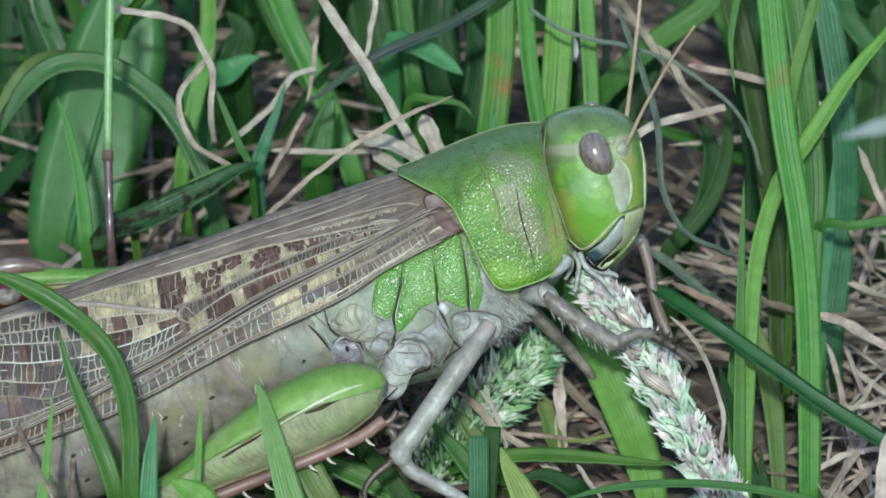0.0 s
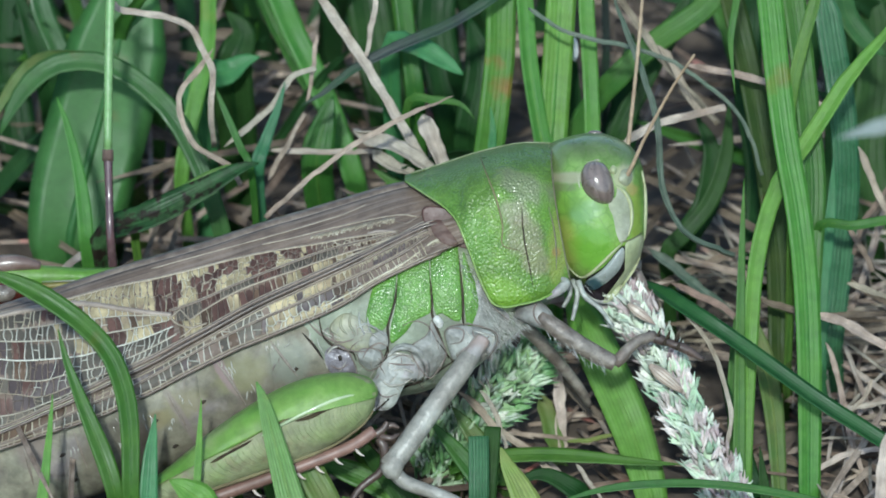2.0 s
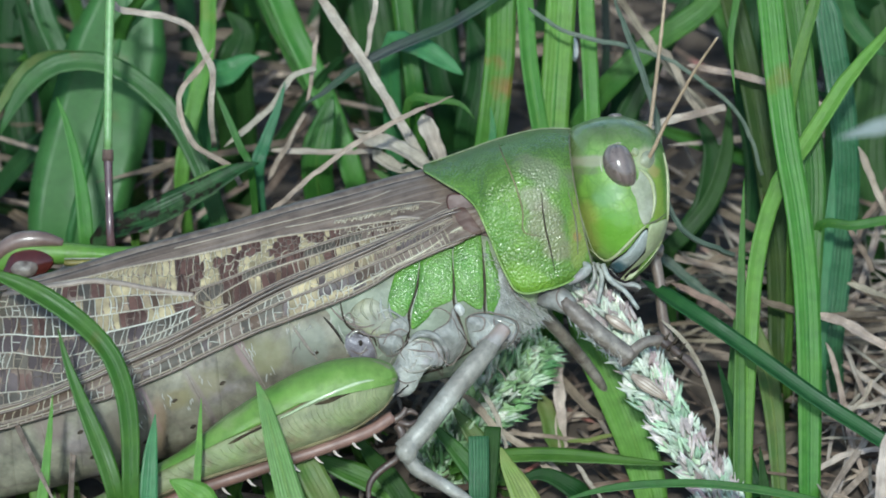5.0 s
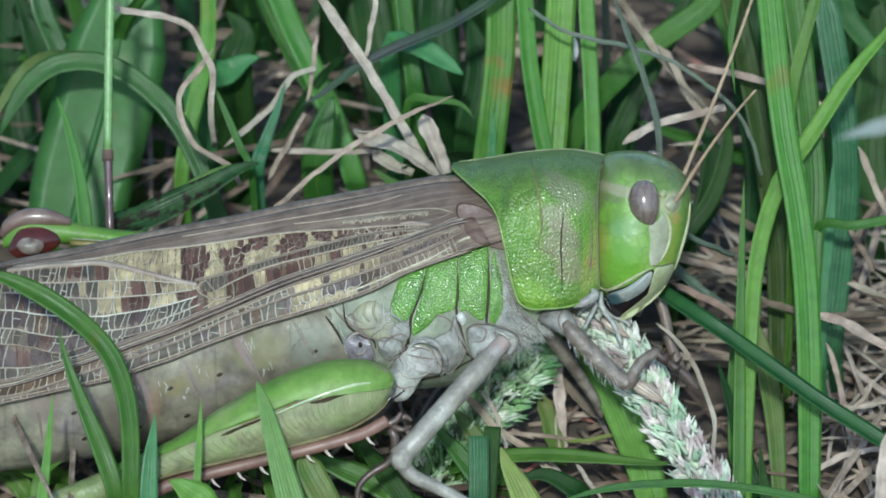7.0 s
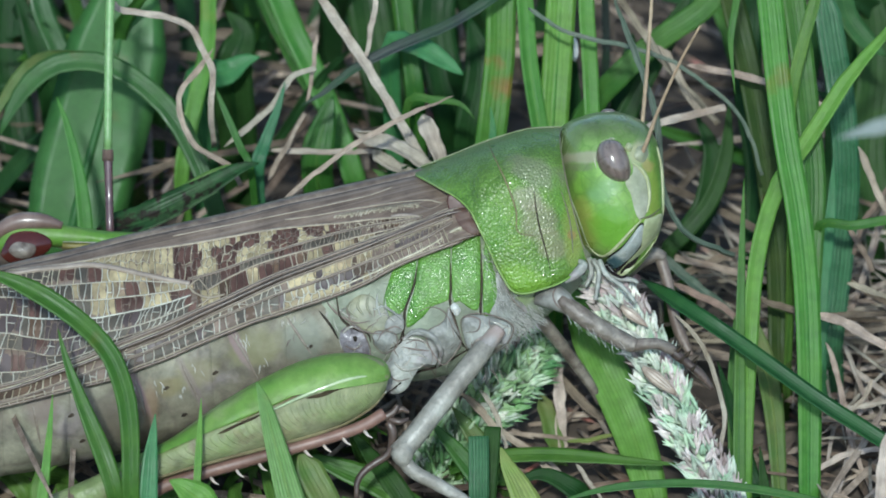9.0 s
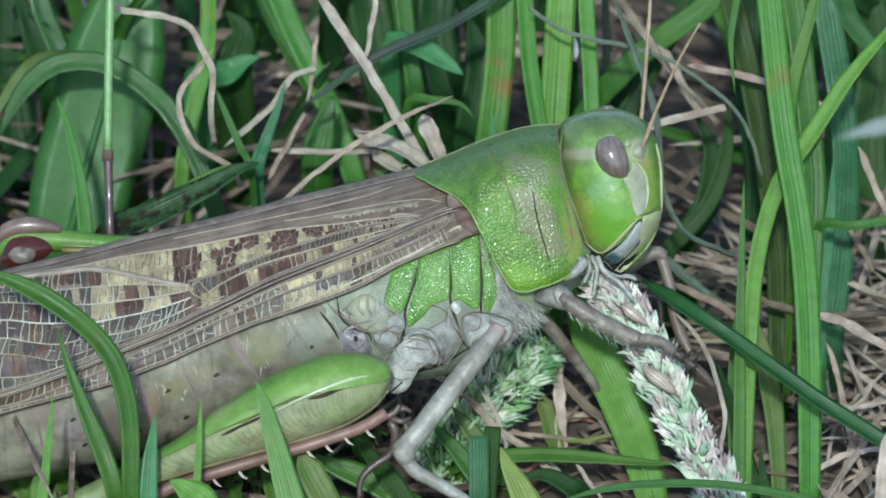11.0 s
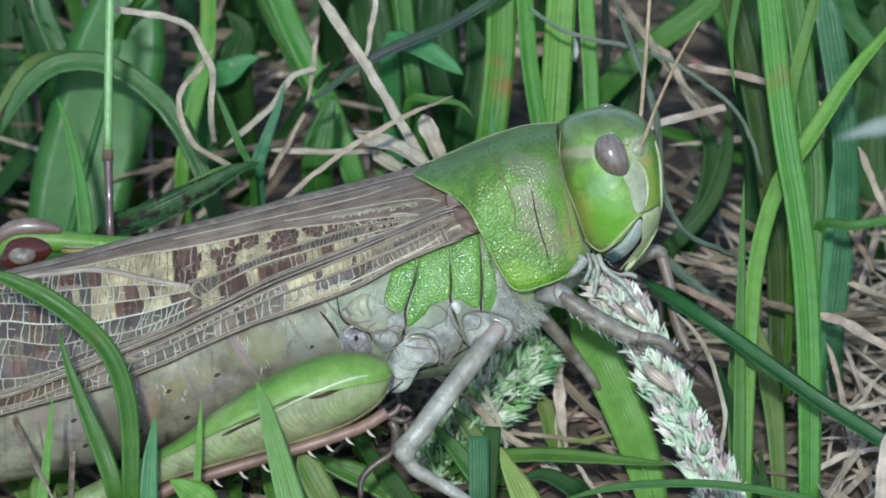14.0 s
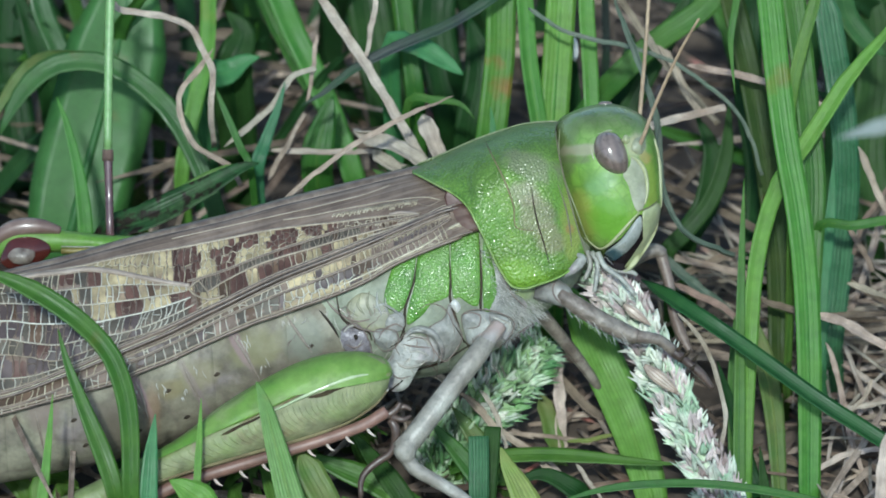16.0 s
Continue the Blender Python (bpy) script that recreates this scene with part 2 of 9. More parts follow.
# ---- shapes; lengths in millimetres ----
def spline(points, count):
    """A smooth curve through points of any dimension."""
    p = np.array(points, float)
    k = len(p)
    if k == 2:
        return p[0] + (p[1] - p[0]) * np.linspace(0, 1, count)[:, None]
    out = []
    for s in np.linspace(0, k - 1, count):
        i = min(int(s), k - 2)
        f = s - i
        p1, p2 = p[i], p[i + 1]
        p0 = p[i - 1] if i else 2 * p1 - p2
        p3 = p[i + 2] if i + 2 < k else 2 * p2 - p1
        out.append(0.5 * (2 * p1 + (p2 - p0) * f + (2 * p0 - 5 * p1 + 4 * p2 - p3) * f * f + (3 * p1 - p0 - 3 * p2 + p3) * f ** 3))
    return np.array(out)


def ring_spline(points, count):
    """A closed smooth curve."""
    p = [tuple(q) for q in points]
    s = spline([p[-1], *p, p[0], p[1]], (len(p) + 2) * count + 1)
    return s[count:-count - 1]


def grid(rows, closed=False, caps=False):
    """Quads between rows of points."""
    rows = [np.asarray(r, float) for r in rows]
    m, k = len(rows), len(rows[0])
    verts = np.concatenate(rows)
    faces, uv = [], []
    for i in range(m):
        for j in range(k):
            uv.append((j / (k - 1), i / (m - 1)))
    for i in range(m - 1):
        for j in range(k if closed else k - 1):
            q = (j + 1) % k
            faces.append((i * k + j, i * k + q, (i + 1) * k + q, (i + 1) * k + j))
    if caps:
        faces += [tuple(range(k))[::-1], tuple(range((m - 1) * k, m * k))]
    return verts, faces, uv


def joined(*geos):
    v, f, u = [], [], []
    base = 0
    for a, b, c in geos:
        v.append(np.asarray(a))
        f += [tuple(i + base for i in q) for q in b]
        u += list(c)
        base += len(a)
    return np.concatenate(v), f, u


def loft(stations, count=24, sides=28, power=2.3, step=None):
    """A closed skin: stations of top, bottom and half-width."""
    s = spline([(*a, *b, w) for a, b, w in stations], count)
    rows = []
    ang = np.linspace(0, 2 * math.pi, sides, endpoint=False)
    ca, sa = np.cos(ang), np.sin(ang)
    ca, sa = np.sign(ca) * abs(ca) ** (2 / power), np.sign(sa) * abs(sa) ** (2 / power)
    for i, r in enumerate(s):
        top, bot, w = r[:3], r[3:6], max(r[6], 0.01)
        if step:
            w *= step(i / (count - 1))
        c, h = (top + bot) / 2, (top - bot) / 2
        if step:
            h = h * step(i / (count - 1))
        rows.append(c + ca[:, None] * h + sa[:, None] * w * np.array((0, -1, 0)))
    return grid(rows, closed=True, caps=True)


def tube(points, radii, count=14, sides=8, flat=1.0):
    """A round stalk through points."""
    p = spline(points, count)
    r = spline([(x,) for x in (radii if isinstance(radii, (list, tuple)) else (radii, radii))], count)[:, 0]
    rows = []
    t = np.gradient(p, axis=0)
    for q, d, rad in zip(p, t, r):
        d = d / (np.linalg.norm(d) + 1e-9)
        ref = np.array((0, 1, 0)) if abs(d[1]) < 0.9 else np.array((1, 0, 0))
        a = np.cross(d, ref)
        a /= np.linalg.norm(a)
        b = np.cross(d, a)
        ang = np.linspace(0, 2 * math.pi, sides, endpoint=False)[:, None]
        rows.append(q + max(rad, 0.004) * (np.cos(ang) * a + np.sin(ang) * b * flat))
    return grid(rows, closed=True, caps=True)


def spindle(base, tip, width, sides=5, belly=0.4):
    """A pointed grain."""
    b, t = np.array(base, float), np.array(tip, float)
    return tube([b, b + (t - b) * belly, t], [width * 0.5, width, 0.01], 5, sides)


def blade_geo(points, width, tip=0.35, face=(0.1, -1, 0.25), twist=0.0, fold=0.25, cut=False, count=22, thick=0.09, butt=0.7, wave=0.0, rag=0.0):
    """A grass leaf from root to tip with a fold along its midrib."""
    p = spline(points, count)
    t = np.gradient(p, axis=0)
    rows = []
    us = (-1, -0.66, -0.33, 0, 0.33, 0.66, 1)
    for i, (q, d) in enumerate(zip(p, t)):
        s = i / (count - 1)
        d = d / (np.linalg.norm(d) + 1e-9)
        f = np.array(face, float)
        side = np.cross(d, f)
        side /= np.linalg.norm(side) + 1e-9
        up = np.cross(side, d)
        a = radians(twist) * (s - 0.5) + wave * math.sin(s * 9)
        side, up = side * math.cos(a) + up * math.sin(a), up * math.cos(a) - side * math.sin(a)
        if rag:
            q = q + rag * 0.3 * np.array(noise.noise_vector(Vector(q * 0.9))) + rag * 0.12 * np.array(noise.noise_vector(Vector(q * 2.6)))
        w = width / 2 * (1 + (rag * 0.9 * noise.noise(Vector(q * 1.3 + 7)) if rag else 0)) * (butt + (1 - butt) * min(1, s / 0.4))
        if not cut and s > 1 - tip:
            w *= max(0.02, (1 - s) / tip) ** 0.75
        top = [q + side * w * u + up * (abs(u) * fold * w) for u in us]
        low = [q + side * w * u * 0.98 + up * (abs(u) * fold * w - thick * (1 - 0.6 * abs(u))) for u in us[::-1]]
        rows.append(np.array(top + low))
    v, faces, uv = grid(rows, closed=True, caps=True)
    uv = [((j if j < 7 else 13 - j) / 6, i / (count - 1)) for i in range(count) for j in range(14)]
    return v, faces, uv


PIVOT = {}


def part(name, geo, material, parent=None, label="", pivot=(0, 0, 0), smooth=True):
    """One mesh object under a thing; pivot is the point about which it turns."""
    v, faces, uv = geo
    me = bpy.data.meshes.new(name)
    v = (np.asarray(v, float) - np.array(pivot, float)) * 0.001
    me.from_pydata(v.tolist(), [], faces)
    layer = me.uv_layers.new(name="UVMap")
    idx = np.empty(len(me.loops), int)
    me.loops.foreach_get("vertex_index", idx)
    layer.data.foreach_set("uv", np.array(uv, float)[idx].ravel())
    if smooth:
        me.polygons.foreach_set("use_smooth", [True] * len(me.polygons))
    if len(faces) < 6000:
        bm = bmesh.new()
        bm.from_mesh(me)
        bmesh.ops.recalc_face_normals(bm, faces=bm.faces)
        bm.to_mesh(me)
        bm.free()
    me.materials.append(material)
    ob = new(name, me)
    PIVOT[ob.name] = np.array(pivot, float)
    if parent:
        ob.parent = parent
        ob.location = Vector((np.array(pivot, float) - PIVOT.get(parent.name, np.zeros(3))) * 0.001)
    if label:
        tagged(ob, label)
    return ob


def to_world(geo):
    """From the slanted plane of the flank (right, away, up) to the lawn's own upright space."""
    v, f, u = geo
    m = np.array(SIGHT)
    return v @ m[:3, :3].T + m[:3, 3] * 1000, f, u


def down_to_soil(points):
    """Leads a leaf on from its last point into the soil."""
    m = SIGHT.to_3x3()
    p = Vector(points[-1])
    q = m @ p + SIGHT.translation * 1000
    if q.z < 0.5:
        return list(points)
    back = m.transposed()
    mid = back @ (Vector((q.x + 0.3, q.y + 0.5, q.z * 0.5)) - SIGHT.translation * 1000)
    low = back @ (Vector((q.x + 0.4, q.y + 0.8, -1.0)) - SIGHT.translation * 1000)
    return [*points, tuple(mid), tuple(low)]


def plant(name, geo, material, label, category, group="", kind=""):
    geo = to_world(geo)
    low = geo[0][np.argmin(geo[0][:, 2])]
    ob = part(name, geo, material, pivot=low)
    ob.location = Vector(low * 0.001)
    return tagged(ob, label, category, group, kind)


def blade(points, width, material, label, rooted=True, name="grass_shoot", category="grass", group="grass shoots of the lawn", **k):
    """A grass leaf with its midrib, its points from tip to root."""
    if rooted:
        points = down_to_soil(points)
    g = to_world(blade_geo(points[::-1], width, **k))
    low = g[0][np.argmin(g[0][:, 2])]
    shoot = new(name)
    PIVOT[shoot.name] = low
    shoot.location = Vector(low * 0.001)
    tagged(shoot, label, category, group)
    part("blade", g, material, shoot, "", low)
    mid = [g[0][i * 14 + 3] * 0.35 + g[0][i * 14 + 10] * 0.65 for i in range(22)]
    part("midrib", tube(mid[:-1], [width * 0.05 + 0.05, width * 0.04 + 0.05, 0.05], 22, 5), material, shoot, "", low)
    return shoot


def straw(points, width, material, label, rooted=False, **k):
    if rooted:
        points = down_to_soil(points)
    a = dict(fold=0.5, tip=0.15, thick=0.25, butt=0.8, rag=0.28, count=46)
    a.update(k)
    return plant("dry_straw", blade_geo(points[::-1], width * 0.88, **a), material, label, "straw", "dry straws in the lawn")

# ---- the soil ----
def soil_sheet():
    rows = []
    xs = [-60, -12, -3, -1, -0.4, *np.linspace(-0.12, 0.12, 61), 0.4, 1, 3, 12, 60]
    ys = [-60, -12, -3, -1, -0.4, *np.linspace(-0.08, 0.16, 61), 0.4, 1, 3, 12, 60]
    for y in ys:
        rows.append([(x * 1000, y * 1000, 2.2 * noise.noise((x * 90, y * 90, 0)) + 0.9 * noise.noise((x * 350, y * 350, 3)) - 1.5) for x in xs])
    ob = part("ground", grid(rows), SOIL)
    return tagged(ob, "dark damp soil under the lawn", "ground", kind="structure")


soil_sheet()

# ---- the locust ----
SKIN_GREEN = surface("pronotum_green", (0.075, 0.17, 0.02), (0.12, 0.22, 0.032), rough=0.3, scale=420, bump=1.0, bump_kind="cells",
                     bump_scale=6200, spec=0.3, contrast=1.7, mottle=0.28, back=(0.17, 0.27, (0.085, 0.155, 0.026)), bump_size=0.00006, coat=0.4, coat_rough=0.1)
blotch(SKIN_GREEN, [(3.19, 3.38, 2.04, 0.88, 20, (0.17, 0.18, 0.11), 0.65),
    (2.68, 1.85, 1.0, 0.75, 10, (0.26, 0.245, 0.165), 0.6),
    (3.4, 0.49, 1.15, 1.2, 0, (0.215, 0.19, 0.125), 0.6),
    (4.25, -0.87, 0.85, 1.0, -20, (0.21, 0.19, 0.11), 0.65),
    (5.39, -0.02, 0.54, 2.21, -8, (0.24, 0.27, 0.06), 0.6),
    (5.39, -0.29, 0.27, 0.31, 0, (0.27, 0.16, 0.06), 0.7),
    (4.55, 2.02, 0.34, 1.7, -15, (0.12, 0.25, 0.03), 0.6),
    (2.68, -3.24, 1.7, 0.95, 25, (0.17, 0.31, 0.035), 0.7),
    (0.64, -0.02, 1.02, 1.53, 0, (0.09, 0.22, 0.025), 0.5)])
SKIN_FLANK = surface("flank_green", (0.08, 0.215, 0.025), (0.125, 0.26, 0.045), rough=0.3, scale=500, bump=1.0, bump_kind="cells",
                     bump_scale=8000, spec=0.4, contrast=1.8, mottle=0.28, bump_size=0.00004, coat=0.2)
SKIN_HEAD = surface("head_green", (0.125, 0.245, 0.036), (0.19, 0.295, 0.06), rough=0.33, scale=380, bump=0.35, bump_scale=1500, spec=0.35, contrast=2.2,
                    third=(0.14, 0.27, 0.035), third_scale=620, mottle=0.28, coat=0.35, coat_rough=0.22, net=(1100, (0.08, 0.16, 0.025), 0.5),
                    cap=((0.46, 0.76, (0.15, 0.29, 0.045)), (0.22, 0.42, (0.12, 0.165, 0.065))))
blotch(SKIN_HEAD, [(-0.36, 2.52, 0.75, 2.05, 0, (0.125, 0.165, 0.07), 0.6),
    (0.53, 2.35, 1.23, 0.38, -4, (0.29, 0.27, 0.19), 0.75),
    (0.32, 1.74, 0.95, 0.24, 0, (0.13, 0.13, 0.08), 0.5),
    (0.75, -1.7, 0.8, 1.6, -15, (0.27, 0.28, 0.06), 0.6),
    (2.2, -1.7, 1.3, 1.5, -10, (0.12, 0.29, 0.025), 0.7),
    # bluish sheen of the cheek below the eye, put into the colour
    (1.75, 0.35, 0.95, 0.7, -20, (0.15, 0.29, 0.11), 0.6),
    (3.84, 2.62, 0.68, 0.82, 0, (0.40, 0.38, 0.26), 0.7),
    (4.76, 0.13, 0.44, 1.88, -5, (0.25, 0.31, 0.05), 0.6),
    (4.42, 1.91, 0.38, 0.38, 0, (0.36, 0.24, 0.10), 0.6),
    (0.94, 0.82, 0.75, 0.48, 0, (0.10, 0.20, 0.03), 0.5)])
SKIN_PALE = surface("pale_skin", (0.26, 0.295, 0.215), (0.17, 0.19, 0.135), rough=0.5, scale=500, bump=0.6, bump_scale=1300, third=(0.23, 0.29, 0.13), third_scale=250, contrast=1.9, bump_size=0.00025, spec=0.4)
SKIN_GREY = surface("grey_skin", (0.365, 0.38, 0.335), (0.22, 0.222, 0.20), rough=0.42, scale=600, bump=0.8, bump_scale=1300, contrast=2.0, bump_size=0.0003, spec=0.5, third=(0.28, 0.255, 0.25), third_scale=420, mottle=0.35)
SKIN_BELLY = surface("belly_skin", (0.205, 0.195, 0.14), (0.115, 0.102, 0.072), rough=0.52, scale=300, bump=0.45, bump_scale=1000, contrast=2.6,
                     third=(0.19, 0.165, 0.15), third_cut=0.55, third_scale=260, bump_size=0.0002, mottle=0.45, spec=0.28, net=(420, (0.12, 0.10, 0.08), 0.45))
blotch(SKIN_BELLY, [(-10.36, -2.68, 1.63, 1.09, -25, (0.18, 0.175, 0.075), 0.6),
    (-14.11, -4.38, 1.43, 0.88, -25, (0.185, 0.17, 0.075), 0.6),
    (-15.64, -5.06, 0.82, 0.68, 0, (0.20, 0.165, 0.07), 0.5),
    (-7.47, -2, 1.16, 1.36, 0, (0.19, 0.21, 0.16), 0.6),
    (-11.56, -2.34, 0.31, 2.04, -28, (0.22, 0.15, 0.155), 0.75),
    (-17.34, -5.4, 0.27, 2.04, -25, (0.22, 0.15, 0.155), 0.75),
    (-14.11, -5.06, 0.27, 2.04, -28, (0.19, 0.145, 0.145), 0.5),
    (-16.66, -6.59, 0.48, 1.7, 0, (0.28, 0.17, 0.09), 0.35),
    (-19.38, -7.1, 1.02, 1.36, 0, (0.13, 0.11, 0.08), 0.5),
    (-23.29, -6.59, 1.02, 1.02, 0, (0.16, 0.12, 0.105), 0.7)])
SKIN_LEG = surface("leg_skin", (0.225, 0.20, 0.165), (0.125, 0.10, 0.08), rough=0.42, scale=700, bump=0.7, bump_scale=3500, spec=0.5, contrast=1.9, mottle=0.4, coat=0.15, third=(0.10, 0.075, 0.06), third_scale=900, third_cut=0.6)
LEG_PALE = surface("pale_leg", (0.34, 0.335, 0.29), (0.23, 0.215, 0.18), rough=0.42, scale=500, bump=0.7, bump_scale=3000, spec=0.5, contrast=1.8, mottle=0.3, coat=0.15)
CREAM = surface("cream_skin", (0.42, 0.42, 0.25), (0.32, 0.35, 0.19), rough=0.38, scale=500, bump=0.5, bump_scale=1500, contrast=1.6)
BAND = surface("grey_band", (0.37, 0.37, 0.29), (0.27, 0.29, 0.19), rough=0.38, scale=700, bump=0.4, contrast=1.6)
FLANK_CREAM = surface("flank_cream", (0.30, 0.295, 0.175), (0.21, 0.215, 0.155), rough=0.45, scale=450, bump=0.5, bump_scale=1200, contrast=1.8, bump_size=0.0002)
SEAM = surface("dark_seam", (0.03, 0.025, 0.02), (0.06, 0.045, 0.03), spec=0.12, rough=0.7)
SEAM_SOFT = surface("soft_seam", (0.14, 0.15, 0.08), (0.11, 0.10, 0.06), rough=0.5)
RING_FOLD = surface("ring_fold", (0.16, 0.13, 0.10), (0.22, 0.19, 0.15), rough=0.4)
JOINT = surface("brown_joint", (0.13, 0.095, 0.08), (0.20, 0.16, 0.13), rough=0.45)
MAW = surface("dark_mouth", (0.010, 0.008, 0.010), (0.02, 0.014, 0.014), spec=0.12, rough=0.7)
MANDIBLE = surface("mandible", (0.40, 0.41, 0.36), (0.27, 0.30, 0.28), rough=0.25, scale=400, contrast=1.6, coat=0.4)
blotch(MANDIBLE, [(2.55, -4.15, 0.75, 0.5, 0, (0.03, 0.09, 0.11), 0.9)])
EYE_SKIN = surface("eye_brown", (0.235, 0.19, 0.165), (0.15, 0.115, 0.10), rough=0.22, scale=450, spec=0.6, coat=0.5, contrast=1.8, mottle=0.2, stripes=0.12, stripe_count=11, third=(0.09, 0.065, 0.05), third_scale=2200, third_cut=0.6)
FEMUR_GREEN = surface("femur_green", (0.10, 0.215, 0.032), (0.165, 0.265, 0.062), rough=0.43, scale=330, bump=0.5, bump_scale=1800, contrast=1.8, spec=0.3, third=(0.185, 0.255, 0.085), third_scale=350, mottle=0.26)
FEMUR_PALE = surface("femur_pale", (0.165, 0.215, 0.08), (0.225, 0.235, 0.13), rough=0.45, scale=330, bump=0.7, bump_scale=1800, contrast=2.0, third=(0.17, 0.145, 0.08), third_scale=420, third_cut=0.58, mottle=0.35, spec=0.35)
THIGH_YELLOW = surface("thigh_yellow", (0.27, 0.27, 0.06), (0.20, 0.17, 0.05), rough=0.4, scale=500, contrast=1.8)
TIBIA_RED = surface("tibia_red", (0.23, 0.135, 0.105), (0.14, 0.08, 0.06), rough=0.45, scale=500, bump=0.5, contrast=1.8)
KNEE_RED = surface("knee_red", (0.09, 0.022, 0.014), (0.05, 0.012, 0.01), rough=0.2, scale=500, coat=0.4)
SPINE = surface("spine", (0.62, 0.56, 0.48), (0.55, 0.45, 0.38), rough=0.4)
ANTENNA = surface("antenna_tan", (0.36, 0.27, 0.17), (0.22, 0.15, 0.09), rough=0.5, scale=900, contrast=1.5)
HAIR = surface("pale_hair", (0.55, 0.55, 0.50), (0.5, 0.5, 0.46), rough=0.5)
VEIN = surface("vein_cream", (0.56, 0.52, 0.39), (0.36, 0.32, 0.22), rough=0.4, contrast=1.5)
VEIN_DARK = surface("vein_brown", (0.10, 0.075, 0.058), (0.19, 0.15, 0.115), rough=0.42, contrast=1.6)

VEIN_DEEP = surface("vein_deep", (0.055, 0.04, 0.032), (0.12, 0.09, 0.07), rough=0.38, contrast=1.6)

KNEE_CAP = surface("knee_cap", (0.26, 0.20, 0.165), (0.15, 0.10, 0.08), rough=0.35, scale=500, contrast=1.8, coat=0.2)

GROOVE = surface("groove_brown", (0.12, 0.095, 0.055), (0.19, 0.17, 0.09), spec=0.12, rough=0.7, scale=600, contrast=2)
HINGE = surface("hinge_red", (0.07, 0.032, 0.026), (0.115, 0.075, 0.06), rough=0.45, scale=500, contrast=2.2, bump=0.6, bump_scale=1500, spec=0.3)
FOOT = surface("foot_brown", (0.10, 0.07, 0.055), (0.05, 0.035, 0.03), rough=0.35, scale=700, contrast=1.5, bump=0.5)
VEIN_TAN = surface("vein_tan", (0.34, 0.29, 0.215), (0.24, 0.20, 0.145), rough=0.4, contrast=1.5)

TROCH = surface("hip_joint", (0.36, 0.27, 0.23), (0.27, 0.25, 0.23), rough=0.35, scale=500, contrast=2, bump=0.6, bump_scale=1500, coat=0.3)

# pale tone of creases, with their glints put into the colour
GLINT_CREASE = surface("crease", (0.38, 0.37, 0.32), (0.28, 0.27, 0.22), rough=0.22, coat=0.5)

COLLAR = surface("head_rim", (0.20, 0.235, 0.12), (0.15, 0.19, 0.08), rough=0.4, contrast=1.8)

RIM_GREEN = surface("hem_green", (0.15, 0.28, 0.045), (0.22, 0.30, 0.09), rough=0.3, scale=500, contrast=1.5, coat=0.3)
EARDRUM = surface("eardrum_mauve", (0.25, 0.235, 0.25), (0.10, 0.085, 0.092), rough=0.3, scale=900, contrast=2.4, bump=0.9, bump_scale=1500, bump_size=0.0004, coat=0.3)
# light tone that puts the highlight of the thigh's ridge into colour
RIDGE_HIGHLIGHT = surface("thigh_gloss", (0.42, 0.48, 0.32), (0.28, 0.38, 0.17), rough=0.2, scale=500, coat=0.6)
THIGH_FOLD = surface("thigh_fold", (0.035, 0.024, 0.014), (0.08, 0.07, 0.035), spec=0.12, rough=0.7, scale=700, contrast=2)

COXA_SKIN = surface("coxa_skin", (0.25, 0.25, 0.225), (0.14, 0.13, 0.12), rough=0.5, scale=500, bump=0.6, bump_scale=1500, contrast=2.0, bump_size=0.0002, mottle=0.35)

HUB = (-0.83, 0, -3.41)
locust = new("locust")
PIVOT["locust"] = np.array(HUB)
tagged(locust, "green and brown migratory locust clinging to grass and a seed spike", "locust")
locust.matrix_world = SIGHT @ Matrix.Translation(Vector(HUB) * 0.001)


def surface_of(*obs):
    """The skin of parts as a function: the depth of the flank at (x, z)."""
    from mathutils.bvhtree import BVHTree
    v, f = [], []
    for o in obs:
        base = len(v)
        shift = Vector(PIVOT[o.name])
        v += [q.co * 1000 + shift for q in o.data.vertices]
        f += [[i + base for i in p.vertices] for p in o.data.polygons]
    tree = BVHTree.FromPolygons(v, f)

    def depth(x, z, default=-3.0):
        hit = tree.ray_cast(Vector((x, -60, z)), Vector((0, 1, 0)))
        return hit[0].y if hit[0] is not None else default
    return depth


def plate(outline, skin, rise, rim=0.0, count=6, power=2.0, sink=0.25):
    """A bulging plate of the cuticle that lies on the skin."""
    o = ring_spline(outline, count)
    c = o.mean(axis=0)
    rows = []
    for s in (1.0, 0.985, 0.93, 0.82, 0.66, 0.48, 0.3, 0.12, 0.02):
        row = []
        for q in o:
            p = c + (q - c) * s
            y = skin(p[0], p[2], p[1])
            lift = -sink if s == 1.0 else rim + rise * (1 - s ** power)
            row.append((p[0], y - lift, p[2]))
        rows.append(row)
    return grid(rows, closed=True)


def seam(points, skin, width, lift=0.02, count=26):
    """A thin line along the skin."""
    p = spline(points, count)
    q = [(a, skin(a, c, b) - lift, c) for a, b, c in p]
    return tube(q, [width * 0.4, width, width, width * 0.4], count, 6)


